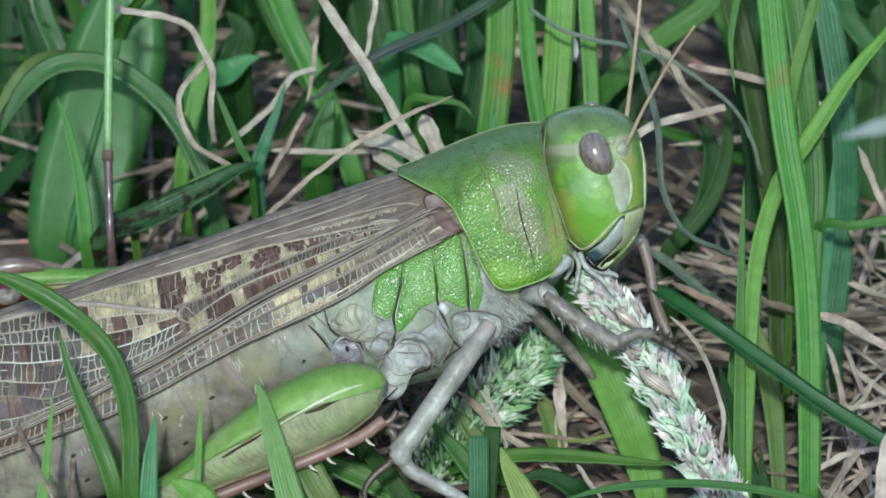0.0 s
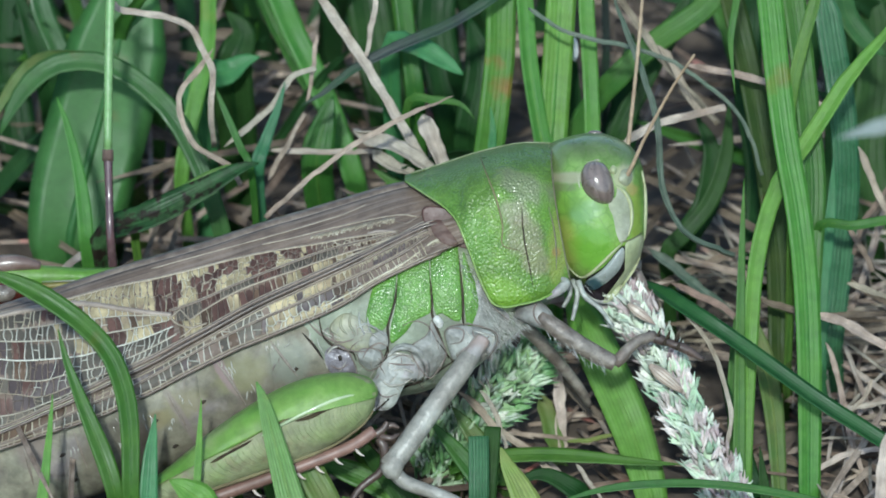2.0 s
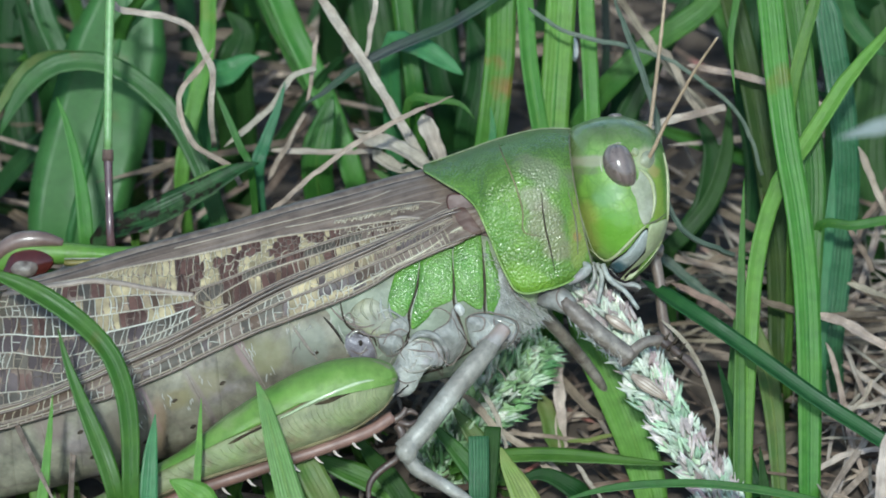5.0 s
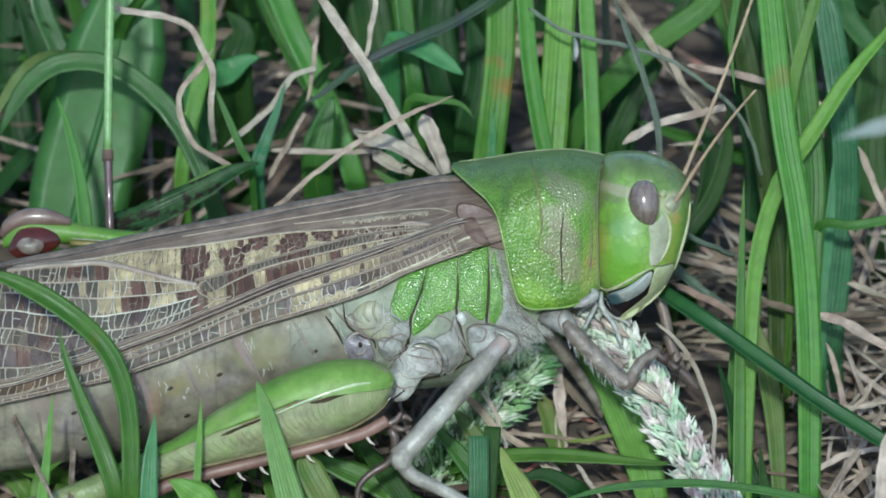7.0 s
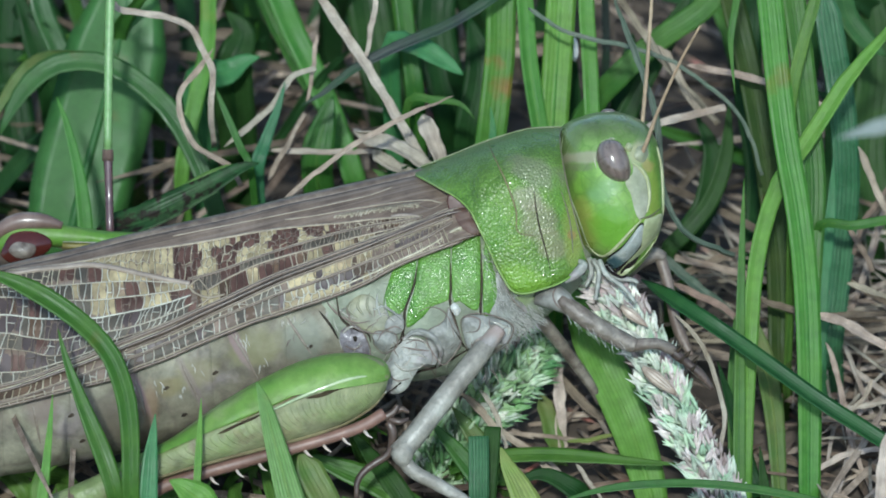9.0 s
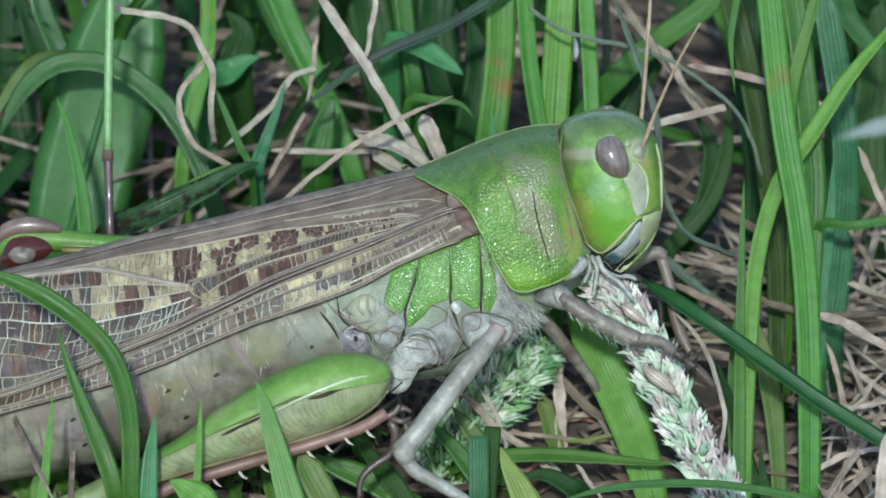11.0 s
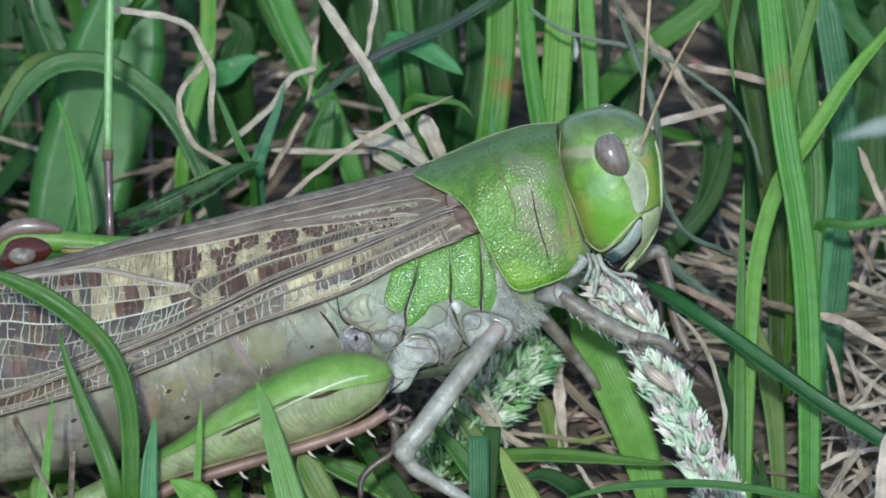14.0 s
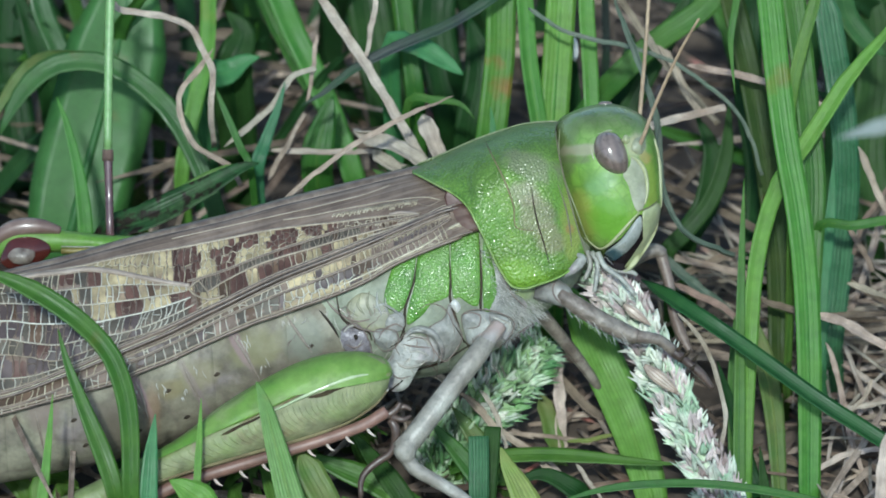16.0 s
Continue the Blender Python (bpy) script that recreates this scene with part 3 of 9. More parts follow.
# trunk under the plates
thorax = part("thorax", loft([
    ((-8.41, 0, -1.00), (-7.72, 0, -7.97), 3.6), ((-6.34, 0, 0.38), (-6.00, 0, -7.72), 3.9), ((-3.59, 0, 1.76), (-3.24, 0, -7.97), 4.1), ((-0.83, 0, 2.79), (-0.66, 0, -7.83), 4.2),
    ((2.28, 0, 3.66), (2.28, 0, -6.86), 4.1), ((4.17, 0, 4.00), (4.17, 0, -5.48), 3.7), ((5.72, 0, 4.10), (5.79, 0, -4.28), 3.2), ((7.45, 0, 3.83), (7.62, 0, -2.72), 1.9),
    ((8.83, 0, 3.48), (9.00, 0, -1.17), 1.0)], 40, 40), SKIN_PALE, locust, "pale grey-green underside of the thorax", HUB)
flank = surface_of(thorax)


def abdomen():
    """Overlapping rings of the abdomen."""
    line = spline([(*(-5.66, 0, 0.03), *(-5.48, 0, -7.97), 3.7), (*(-11.52, 0, -1.28), *(-10.83, 0, -10.38), 3.9), (*(-16.69, 0, -2.72), *(-16.17, 0, -11.86), 3.9),
                   (*(-21.86, 0, -4.10), *(-21.52, 0, -13.17), 3.7), (*(-27.03, 0, -5.48), *(-26.86, 0, -14.28), 3.4), (*(-32.21, 0, -7.03), *(-32.21, 0, -15.14), 2.9),
                   (*(-37.03, 0, -8.93), *(-37.03, 0, -15.14), 2.0), (*(-39.79, 0, -10.48), *(-39.79, 0, -14.10), 1.0)], 200)
    cuts = (0, 18, 42, 66, 88, 110, 132, 152, 170, 186, 199)
    for a, b in zip(cuts[:-1], cuts[1:]):
        st = []
        for i in np.linspace(a, min(199, b + 5), 7):
            r = line[int(i)]
            st.append((tuple(r[:3]), tuple(r[3:6]), r[6]))
        part("abdomen_ring", loft(st, 12, 36, 2.2, step=lambda s: 1.0 + 0.03 * math.sin(s * 2.6) - 0.025 * s), SKIN_BELLY, locust, "", HUB)


abdomen()
rings = [o for o in locust.children if o.name.startswith("abdomen")]
belly = surface_of(*rings)
for fold in (((-9.49, 0, -3.98), (-8.71, 0, -5.14), (-7.76, 0, -6.5)), ((-12.79, 0, -5.07), (-11.98, 0, -6.26), (-10.96, 0, -8.06)), ((-15.79, 0, -6.77), (-15.28, 0, -7.86), (-14.56, 0, -9.36)), ((-18.65, 0, -7.86), (-18.17, 0, -8.81), (-17.76, 0, -10.34)), ((-21.57, 0, -8.81), (-21.23, 0, -9.83), (-20.82, 0, -11.36)), ((-24.63, 0, -9.66), (-24.36, 0, -10.85), (-24.12, 0, -12.21))):
    part("ring_fold", seam(fold, belly, 0.11, -0.05), RING_FOLD, locust, "", HUB)
for q in ((-13.62, -3.8, -7.59), (-16.55, -3.8, -8.58), (-22.28, -3.6, -10.36), (-21.61, -3.4, -11.90), (-15.47, -3.6, -10.19), (-18.37, -3.5, -11.04), (-7.97, -3.8, -5.92)):
    part("spiracle", plate([(q[0] - 0.2, q[1], q[2] - 0.1), (q[0], q[1], q[2] + 0.12), (q[0] + 0.22, q[1], q[2] + 0.05), (q[0], q[1], q[2] - 0.14)], belly, 0.06, count=3, sink=0.05), SEAM, locust, "small dark breathing hole", HUB)

def hip_skin(x, z, d=0):
    return min(flank(x, z, -3.5), -3.5)


def belly_glints():
    """Short pale tubes across the abdomen that stand in for glints on its creases."""
    rnd = random.Random(31)
    for cx, cz in ((-18.75, -8.47), (-18.65, -9.56), (-17.05, -8.47), (-15.45, -8.71), (-14.7, -7.18), (-11.7, -5.82), (-9.39, -4.12), (-8.98, -3.98), (-21.64, -10.24), (-10.68, -6.77), (-12.11, -5.41), (-6.77, -4.05), (-6.26, -5.41)):
        for _ in range(4):
            x, z = cx + rnd.uniform(-0.35, 0.35), cz + rnd.uniform(-0.4, 0.4)
            h, lean = rnd.uniform(0.15, 0.6), rnd.uniform(-0.1, 0.3)
            part("crease", seam([(x, -3.8, z), (x + lean * h + rnd.uniform(-0.06, 0.06), -3.8, z - h * 0.5), (x + lean * 2 * h, -3.8, z - h)], belly, rnd.uniform(0.025, 0.06), -0.01, 8), GLINT_CREASE, locust, "", HUB)


belly_glints()


# pleura: green and grey plates of the flank
part("flank_plate", plate([(-1.43, -4, 0.1), (-0.75, -4, 0.5), (0.31, -4, 0.8), (0.41, -4, -2.01), (0.37, -4, -2.85), (0.0, -4, -3.10), (-0.68, -4, -3.40), (-1.22, -4, -4.05), (-2.11, -4, -4.66), (-2.11, -4, -3.71), (-1.70, -4, -2.18)], flank, 0.12, 0.08, power=3), SKIN_FLANK, locust, "bright green pitted flank plate", HUB)
part("flank_plate", plate([(0.54, -4, 0.8), (1.39, -4, 1.1), (2.11, -4, 1.4), (2.25, -4, -1.33), (2.21, -4, -3.23), (1.84, -4, -3.54), (1.05, -4, -3.03), (0.58, -4, -2.76)], flank, 0.12, 0.08, power=3), SKIN_FLANK, locust, "", HUB)
part("flank_plate", plate([(-1.67, -4, -0.2), (-1.80, -4, -2.01), (-2.31, -4, -3.54), (-2.86, -4, -3.88), (-3.54, -4, -3.37), (-3.35, -4, -2.1), (-2.75, -4, -0.7)], flank, 0.12, 0.08, power=3), SKIN_FLANK, locust, "", HUB)
part("flank_plate", plate([(2.45, -4, 0.54), (2.86, -4, -0.48), (3.33, -4, -2.01), (3.54, -4, -3.20), (2.99, -4, -3.78), (2.45, -4, -3.54)], flank, 0.12, 0.08, power=3), SKIN_FLANK, locust, "", HUB)
part("flank_plate", plate([(0.37, -4, -3.37), (0.71, -4, -4.22), (1.16, -4, -5.41), (0.54, -4, -6.50), (-0.07, -4, -6.77), (-0.99, -4, -5.07), (0.03, -4, -4.25)], flank, 0.3, 0.12), SKIN_GREY, locust, "smooth pale grey flank plate", HUB)
part("flank_plate", plate([(3.27, -4, -0.99), (4.12, -4, -2.52), (5.14, -4, -3.54), (3.95, -4, -4.90), (2.86, -4, -4.05), (2.99, -4, -2.69)], flank, 0.15, 0.1), SKIN_GREY, locust, "", HUB)
part("flank_plate", plate([(-5.85, -4, -3.54), (-4.90, -4, -2.69), (-3.95, -4, -3.03), (-3.20, -4, -4.05), (-3.54, -4, -5.14), (-4.56, -4, -4.90), (-5.31, -4, -4.56)], flank, 0.14, 0.03, power=3), FLANK_CREAM, locust, "yellowish swollen flank plate", HUB)
part("flank_plate", plate([(-4.22, -4, -5.41), (-3.95, -4, -4.90), (-2.86, -4, -5.00), (-2.79, -4, -5.82), (-3.54, -4, -6.16)], flank, 0.35, 0.1), SKIN_GREY, locust, "", HUB)
part("eardrum", plate([(-6.09, -4, -4.90), (-5.24, -4, -4.56), (-4.56, -4, -5.41), (-4.39, -4, -6.43), (-5.41, -4, -6.50), (-6.09, -4, -5.92)], flank, 0.1, 0.03, power=4), EARDRUM, locust, "mauve-grey hearing organ", HUB)
part("hind_coxa", plate([(-2.86, -4, -5.75), (-2.45, -4, -5.41), (-1.43, -4, -5.34), (-0.48, -4, -5.58), (-0.27, -4, -6.77), (-1.33, -4, -7.11), (-2.18, -4, -8.47), (-3.20, -4, -8.61), (-3.81, -4, -7.45), (-3.20, -4, -6.60)], hip_skin, 0.4, 0.15), SKIN_GREY, locust, "", HUB)
part("coxa_rim", seam([(-2.65, -4.8, -5.56), (-1.66, -4.8, -4.99), (-0.64, -4.8, -5.23), (-0.14, -4.8, -6.07), (-0.20, -4.8, -6.92)], lambda x, z, d=0: flank(x, z) - 0.2, 0.15), SKIN_GREY, locust, "", HUB)
part("mid_coxa", plate([(1.29, -4, -5.07), (1.22, -4, -4.05), (2.08, -4, -3.78), (3.44, -4, -4.05), (4.22, -4, -4.56), (3.78, -4, -5.58), (2.25, -4, -5.92), (1.57, -4, -5.82)], hip_skin, 0.6, 0.25), SKIN_GREY, locust, "", HUB)
part("mid_coxa", plate([(1.74, -4, -5.75), (2.25, -4, -5.07), (3.20, -4, -5.07), (3.67, -4, -5.58), (2.93, -4, -6.16), (2.08, -4, -6.36)], hip_skin, 0.9, 0.5), SKIN_LEG, locust, "", HUB)
part("breathing_slit", plate([(0.44, -4, -3.37), (0.75, -4, -3.10), (1.09, -4, -3.54), (0.82, -4, -3.91)], flank, 0.25, 0.1, count=4), HAIR, locust, "pale oval breathing slit", HUB)
for pts in (((-1.57, -4, -0.99), (-1.74, -4, -2.01), (-2.25, -4, -3.54), (-2.31, -4, -4.73), (-2.72, -4, -5.82)), ((0.34, -4, -0.14), (0.48, -4, -2.01), (0.44, -4, -3.03), (0.95, -4, -4.73), (1.29, -4, -5.75)),
            ((2.18, -4, 0.54), (2.31, -4, -1.67), (2.28, -4, -3.37), (2.31, -4, -3.88)), ((-6.43, -4, -2.69), (-6.16, -4, -4.05), (-5.41, -4, -4.73), (-4.49, -4, -5.07), (-4.29, -4, -5.58)),
            ((-7.62, -4, -3.54), (-6.77, -4, -4.56), (-6.26, -4, -5.41)), ((-3.20, -4, -8.61), (-1.67, -4, -7.45), (-0.14, -4, -6.94), (1.74, -4, -5.82))):
    part("seam", seam(pts, flank, 0.075, 0.05), SEAM, locust, "", HUB)
for o in ([(-3.20, -4, -4.05), (-2.45, -4, -3.91), (-2.31, -4, -4.73), (-2.86, -4, -5.07), (-3.47, -4, -4.73)], [(-1.67, -4, -5.75), (-0.82, -4, -5.82), (-0.75, -4, -6.50), (-1.50, -4, -6.63)],
          [(1.43, -4, -4.32), (1.97, -4, -4.05), (2.25, -4, -4.73), (1.77, -4, -5.21)], [(2.79, -4, -4.12), (3.61, -4, -4.25), (3.81, -4, -4.87), (2.99, -4, -4.93)]):
    part("hip_lobe", plate(o, lambda x, z, d=0: hip_skin(x, z) - 0.22, 0.1, 0.03, power=3), SKIN_GREY, locust, "", HUB)


def outlined():
    """Brown joints round the pale plates."""
    for o in ([(0.37, -4, -3.37), (0.71, -4, -4.22), (1.16, -4, -5.41), (0.54, -4, -6.50), (-0.07, -4, -6.77), (-0.99, -4, -5.07), (0.03, -4, -4.25), (0.37, -4, -3.37)],
              [(1.22, -4, -5.07), (1.16, -4, -4.05), (2.08, -4, -3.71), (3.44, -4, -3.95), (4.29, -4, -4.53), (3.84, -4, -5.65), (2.86, -4, -6.16)],
              [(-2.72, -4, -5.61), (-2.18, -4, -5.14), (-1.33, -4, -4.93), (-0.54, -4, -5.21), (-0.07, -4, -6.02), (-0.14, -4, -6.94)],
              [(-2.52, -4, -5.82), (-1.67, -4, -5.41), (-0.88, -4, -5.61), (-0.54, -4, -6.36), (-0.68, -4, -7.04)],
              [(-6.26, -4, -4.05), (-5.85, -4, -3.54), (-5.31, -4, -4.66), (-4.39, -4, -5.00), (-3.40, -4, -5.14), (-2.72, -4, -5.75)],
              [(-4.22, -4, -5.41), (-3.95, -4, -4.90), (-2.86, -4, -5.00), (-2.72, -4, -5.82), (-3.54, -4, -6.23), (-4.22, -4, -5.61)],
              [(-6.12, -4, -4.93), (-5.24, -4, -4.53), (-4.56, -4, -5.34), (-4.32, -4, -6.43), (-5.31, -4, -6.57)],
              [(-3.20, -4, -6.77), (-2.69, -4, -6.43), (-1.67, -4, -6.77), (-0.75, -4, -7.11)], [(2.25, -4, -3.91), (2.45, -4, -4.73), (2.18, -4, -5.55)],
              [(1.63, -4, -5.82), (2.25, -4, -5.27), (3.13, -4, -5.14), (3.67, -4, -5.55)], [(3.40, -4, -0.99), (4.12, -4, -2.69), (5.04, -4, -3.64)]):
        part("seam", seam(o, lambda x, z, d=0: hip_skin(x, z) - 0.22, 0.035, 0.05, 40), JOINT, locust, "", HUB)
    part("ear_hole", plate([(-5.36, -4, -5.27), (-5.16, -4, -5.22), (-5.12, -4, -5.48), (-5.28, -4, -5.55)], lambda x, z, d=0: flank(x, z) - 0.32, 0.05, 0.05, count=4), SEAM, locust, "", HUB)


outlined()
hip = surface_of(thorax, *[o for o in locust.children if o.name.split(".")[0] in ("flank_plate", "hind_coxa", "mid_coxa", "hip_lobe", "coxa_rim", "eardrum")])


def hip_creases():
    """Fine dark and shining wrinkles over the hips."""
    rnd = random.Random(41)
    for x0, x1, z0, z1, n in ((-6.09, -2.86, -3.20, -6.26, 20), (-3.20, 4.12, -5.24, -7.45, 26), (1.22, 4.12, -3.88, -5.75, 10), (-9.49, -6.09, -4.05, -6.09, 10)):
        for i in range(n):
            x, z, t, h = rnd.uniform(x0, x1), rnd.uniform(z1, z0), rnd.uniform(-0.9, 0.7), rnd.uniform(0.3, 1.1)
            bow = rnd.uniform(-0.15, 0.15)
            pts = [(x, -4, z), (x + h * 0.5 * math.sin(t) + bow, -4, z - h * 0.5 * math.cos(t)), (x + h * math.sin(t), -4, z - h * math.cos(t))]
            part("wrinkle", seam(pts, hip, rnd.uniform(0.02, 0.04), 0.0, 9), JOINT if i % 2 else GLINT_CREASE, locust, "", HUB)


hip_creases()
for pts, r, m in (([(-5.51, -4, -3.2), (-5.65, -4, -3.64), (-5.17, -4, -4.05)], 0.1, FLANK_CREAM),
                  ([(-4.97, -4, -2.82), (-5.1, -4, -3.47), (-4.73, -4, -3.98)], 0.1, FLANK_CREAM),
                  ([(-4.42, -4, -2.62), (-4.56, -4, -3.37), (-4.22, -4, -3.98)], 0.09, FLANK_CREAM),
                  ([(-3.95, -4, -2.62), (-3.95, -4, -3.37), (-3.67, -4, -4.05)], 0.09, SKIN_GREY),
                  ([(-3.47, -4, -2.96), (-3.4, -4, -3.64), (-3.2, -4, -4.12)], 0.09, SKIN_GREY),
                  ([(-7.11, -4, -3.03), (-6.67, -4, -3.57), (-6.06, -4, -4.08), (-5.17, -4, -4.42), (-4.36, -4, -4.29)], 0.12, JOINT),
                  ([(-6.87, -4, -2.96), (-6.36, -4, -3.54), (-5.82, -4, -3.95), (-5.1, -4, -4.22)], 0.07, GLINT_CREASE),
                  ([(-2.18, -4, -5.14), (-1.63, -4, -4.83), (-0.82, -4, -5), (-0.24, -4, -5.55), (-0.03, -4, -6.36), (-0.27, -4, -7.04)], 0.22, SKIN_GREY),
                  ([(-2.45, -4, -5.44), (-1.84, -4, -5.27), (-1.09, -4, -5.48), (-0.82, -4, -5.89)], 0.1, GLINT_CREASE),
                  ([(-2.38, -4, -5.82), (-1.63, -4, -5.95), (-0.75, -4, -6.02)], 0.09, JOINT),
                  ([(-2.04, -4, -6.29), (-1.43, -4, -6.23), (-0.88, -4, -6.5)], 0.08, GLINT_CREASE),
                  ([(-4.15, -4, -3.64), (-3.61, -4, -3.4), (-3.06, -4, -3.67), (-2.45, -4, -4.15), (-2.31, -4, -4.66)], 0.1, SKIN_GREY),
                  ([(-3.95, -4, -3.91), (-3.4, -4, -3.91), (-2.86, -4, -4.29)], 0.07, GLINT_CREASE),
                  ([(-3.88, -4, -5.48), (-3.54, -4, -4.93), (-2.86, -4, -4.59), (-2.38, -4, -4.8)], 0.09, JOINT),
                  ([(-3.2, -4, -5.99), (-2.65, -4, -5.68), (-2.35, -4, -5.27), (-2.31, -4, -4.73)], 0.09, SEAM),
                  ([(-5.99, -4, -5.07), (-5.65, -4, -4.73), (-5.17, -4, -4.66)], 0.1, GLINT_CREASE),
                  ([(-5.85, -4, -5.82), (-5.31, -4, -6.02), (-4.76, -4, -5.75)], 0.09, JOINT),
                  ([(-1.43, -4, -3.64), (-0.68, -4, -3.37), (0.07, -4, -3.64), (0.54, -4, -4.39), (0.75, -4, -5.27)], 0.06, JOINT),
                  ([(2.52, -4, -3.64), (3.13, -4, -3.91), (3.95, -4, -4.05), (4.42, -4, -4.59), (4.22, -4, -5.27), (3.61, -4, -5.61)], 0.12, SKIN_GREY),
                  ([(2.79, -4, -4.12), (3.4, -4, -4.32), (4.01, -4, -4.59), (3.95, -4, -5.07)], 0.07, GLINT_CREASE),
                  ([(1.09, -4, -4.05), (1.7, -4, -3.91), (2.25, -4, -4.12), (2.11, -4, -4.73), (1.43, -4, -4.87)], 0.08, JOINT),
                  ([(1.91, -4, -5.41), (2.52, -4, -5.14), (3.13, -4, -5.27), (3.27, -4, -5.82)], 0.12, TROCH),
                  ([(0.54, -4, -4.46), (0.95, -4, -5.07), (1.43, -4, -5.82), (1.84, -4, -6.43)], 0.06, SEAM),
                  ([(-2.86, -4, -6.77), (-2.31, -4, -7.18), (-1.5, -4, -7.11), (-0.95, -4, -6.77)], 0.1, GLINT_CREASE),
                  ([(-3.2, -4, -7.45), (-2.65, -4, -7.86), (-1.91, -4, -7.72)], 0.08, JOINT)):
    part("skin_fold", seam(pts, hip, r * (0.6 if m in (JOINT, SEAM) else 0.85), 0.0, 30), m, locust, "", HUB)


def breast_hair():
    """Fine hairs along the breast."""
    rnd = random.Random(4)
    base = spline([(3.46, -2, -5.79), (4.49, -2, -5.10), (5.34, -2, -4.42), (5.86, -2, -4.01)], 60)
    gs = []
    for p in base:
        for _ in range(5):
            s = np.array((p[0] + rnd.uniform(-1.2, 0.2), rnd.uniform(-3.6, 0.5), p[2] + rnd.uniform(-0.1, 1.0)))
            s[1] = min(s[1], flank(s[0], s[2], -1.5) + 0.05)
            gs.append(tube([s, s + np.array((rnd.uniform(0.2, 0.8), rnd.uniform(-0.4, 0), rnd.uniform(-0.7, -0.2)))], [0.018, 0.006], 2, 3))
    band = spline([(2.65, -4, 0.03), (3.20, -4, -1.67), (3.78, -4, -3.03), (4.80, -4, -4.05)], 50)
    for p in band:
        for _ in range(7):
            x, z = p[0] + rnd.uniform(-0.5, 0.7), p[2] + rnd.uniform(-0.6, 0.6)
            s = np.array((x, flank(x, z, -3.5) - 0.1, z))
            gs.append(tube([s, s + np.array((rnd.uniform(0.05, 0.4), rnd.uniform(-0.4, -0.15), rnd.uniform(-0.35, 0.1)))], [0.016, 0.006], 2, 3))
    part("hair", joined(*gs), HAIR, locust, "fine pale hairs under the thorax", HUB)


breast_hair()


# ---- pronotum ----
PRON = (2.28, 0, 1.41)


def saddle(stations, count=46, across=41, power=2.3, rim=0.25):
    """The saddle-shaped shield over the thorax, open below: a rounded roof and walls that lean in a little."""
    s = spline([(*a, *e, f, w) for a, e, f, w in stations], count)
    rows = []
    for k, r in enumerate(s):
        top, edge, f, w = r[:3], r[3:6], min(max(r[6], 0.01), 0.98), r[7]
        roof = min(1.0, max(0.42, 1 - (f - 0.4) * 1.45))
        end = math.acos(max(0.0, 1 - 2 * f))
        zmax = 1 - math.cos(end) ** (2 / power)
        front = max(0.0, (k / (count - 1) - 0.8) / 0.2)
        row = []
        for q in np.linspace(-1, 1, across):
            g = abs(q)
            a = min(1.0, g / 0.6) * end
            v = roof * (1 - math.cos(a) ** (2 / power)) / zmax
            y = math.sin(a) ** (2 / power) * w
            if g > 0.6:
                u = (g - 0.6) / 0.4
                v = roof + (1 - roof) * u
                y *= 1 - 0.08 * u * u * (1 - roof) / 0.58
            keel = 0.2 * max(0, 1 - g / 0.05)
            p = top + (edge - top) * v
            p = np.array((p[0], math.copysign(y, q), p[2]))
            row.append(p + np.array((-0.38 * front * math.sin(math.pi * g), 0, keel)))
        first, last = row[0] + np.array((0, rim, 0.02)), row[-1] + np.array((0, -rim, 0.02))
        rows.append([first, *row, last])
    return grid(rows)


shield_geo = saddle([
    ((-1.88, -2.6, 4.68), (-1.81, -2.6, 4.48), 0.03, 3.4), ((-0.83, 0, 5.10), (-0.41, -3.6, 3.75), 0.13, 4.6), ((0.55, 0, 5.69), (1.29, -4.4, 2.68), 0.28, 5.1), ((1.93, 0, 6.31), (2.51, -4.7, 0.54), 0.55, 5.1),
    ((3.31, 0, 6.83), (3.43, -4.7, -1.26), 0.75, 5.05), ((4.52, 0, 7.21), (4.45, -4.7, -2.48), 0.85, 5.0), ((5.38, 0, 7.38), (6.15, -4.5, -2.14), 0.85, 4.8),
    ((6.24, 0, 7.45), (7.45, -4.2, -1.56), 0.84, 4.5), ((6.95, 0, 7.48), (8.66, -3.9, -0.51), 0.80, 3.85)])
pronotum = part("pronotum", shield_geo, SKIN_GREEN, locust, "shining bright green pitted saddle shield", PRON)
shield = surface_of(pronotum)
shield_rows = shield_geo[0].reshape(46, 43, 3)
part("shield_seam", seam([(5.34, -4, 3.61), (5.48, -4, 2.59), (5.75, -4, 1.39), (6.12, -4, 0.20), (6.46, -4, -0.99)], shield, 0.05, 0.0), SEAM, pronotum, "", PRON)
part("shield_seam", seam([(2.54, -1, 6.50), (2.81, -2, 5.86), (3.33, -4, 4.80), (3.81, -4, 3.78), (4.29, -4, 2.42), (4.42, -4, 1.22), (5.48, -4, 0.99)], shield, 0.055, 0.0), GROOVE, pronotum, "", PRON)
part("shield_seam", seam([(6.94, -4, 3.78), (7.42, -4, 2.42), (7.69, -4, 1.05), (7.79, -4, 0.03)], shield, 0.06, 0.0), SEAM_SOFT, pronotum, "", PRON)
part("shield_rim", tube([p + np.array((0, -0.03, 0)) for p in shield_rows[::3, 1]], 0.065, 60, 8), RIM_GREEN, pronotum, "smooth yellow-green hem of the shield", PRON)
part("shield_keel", tube([p + np.array((0, 0, 0.02)) for p in shield_rows[2:, 21]], 0.045, 60, 8), COLLAR, pronotum, "grey-green crest of the shield", PRON)
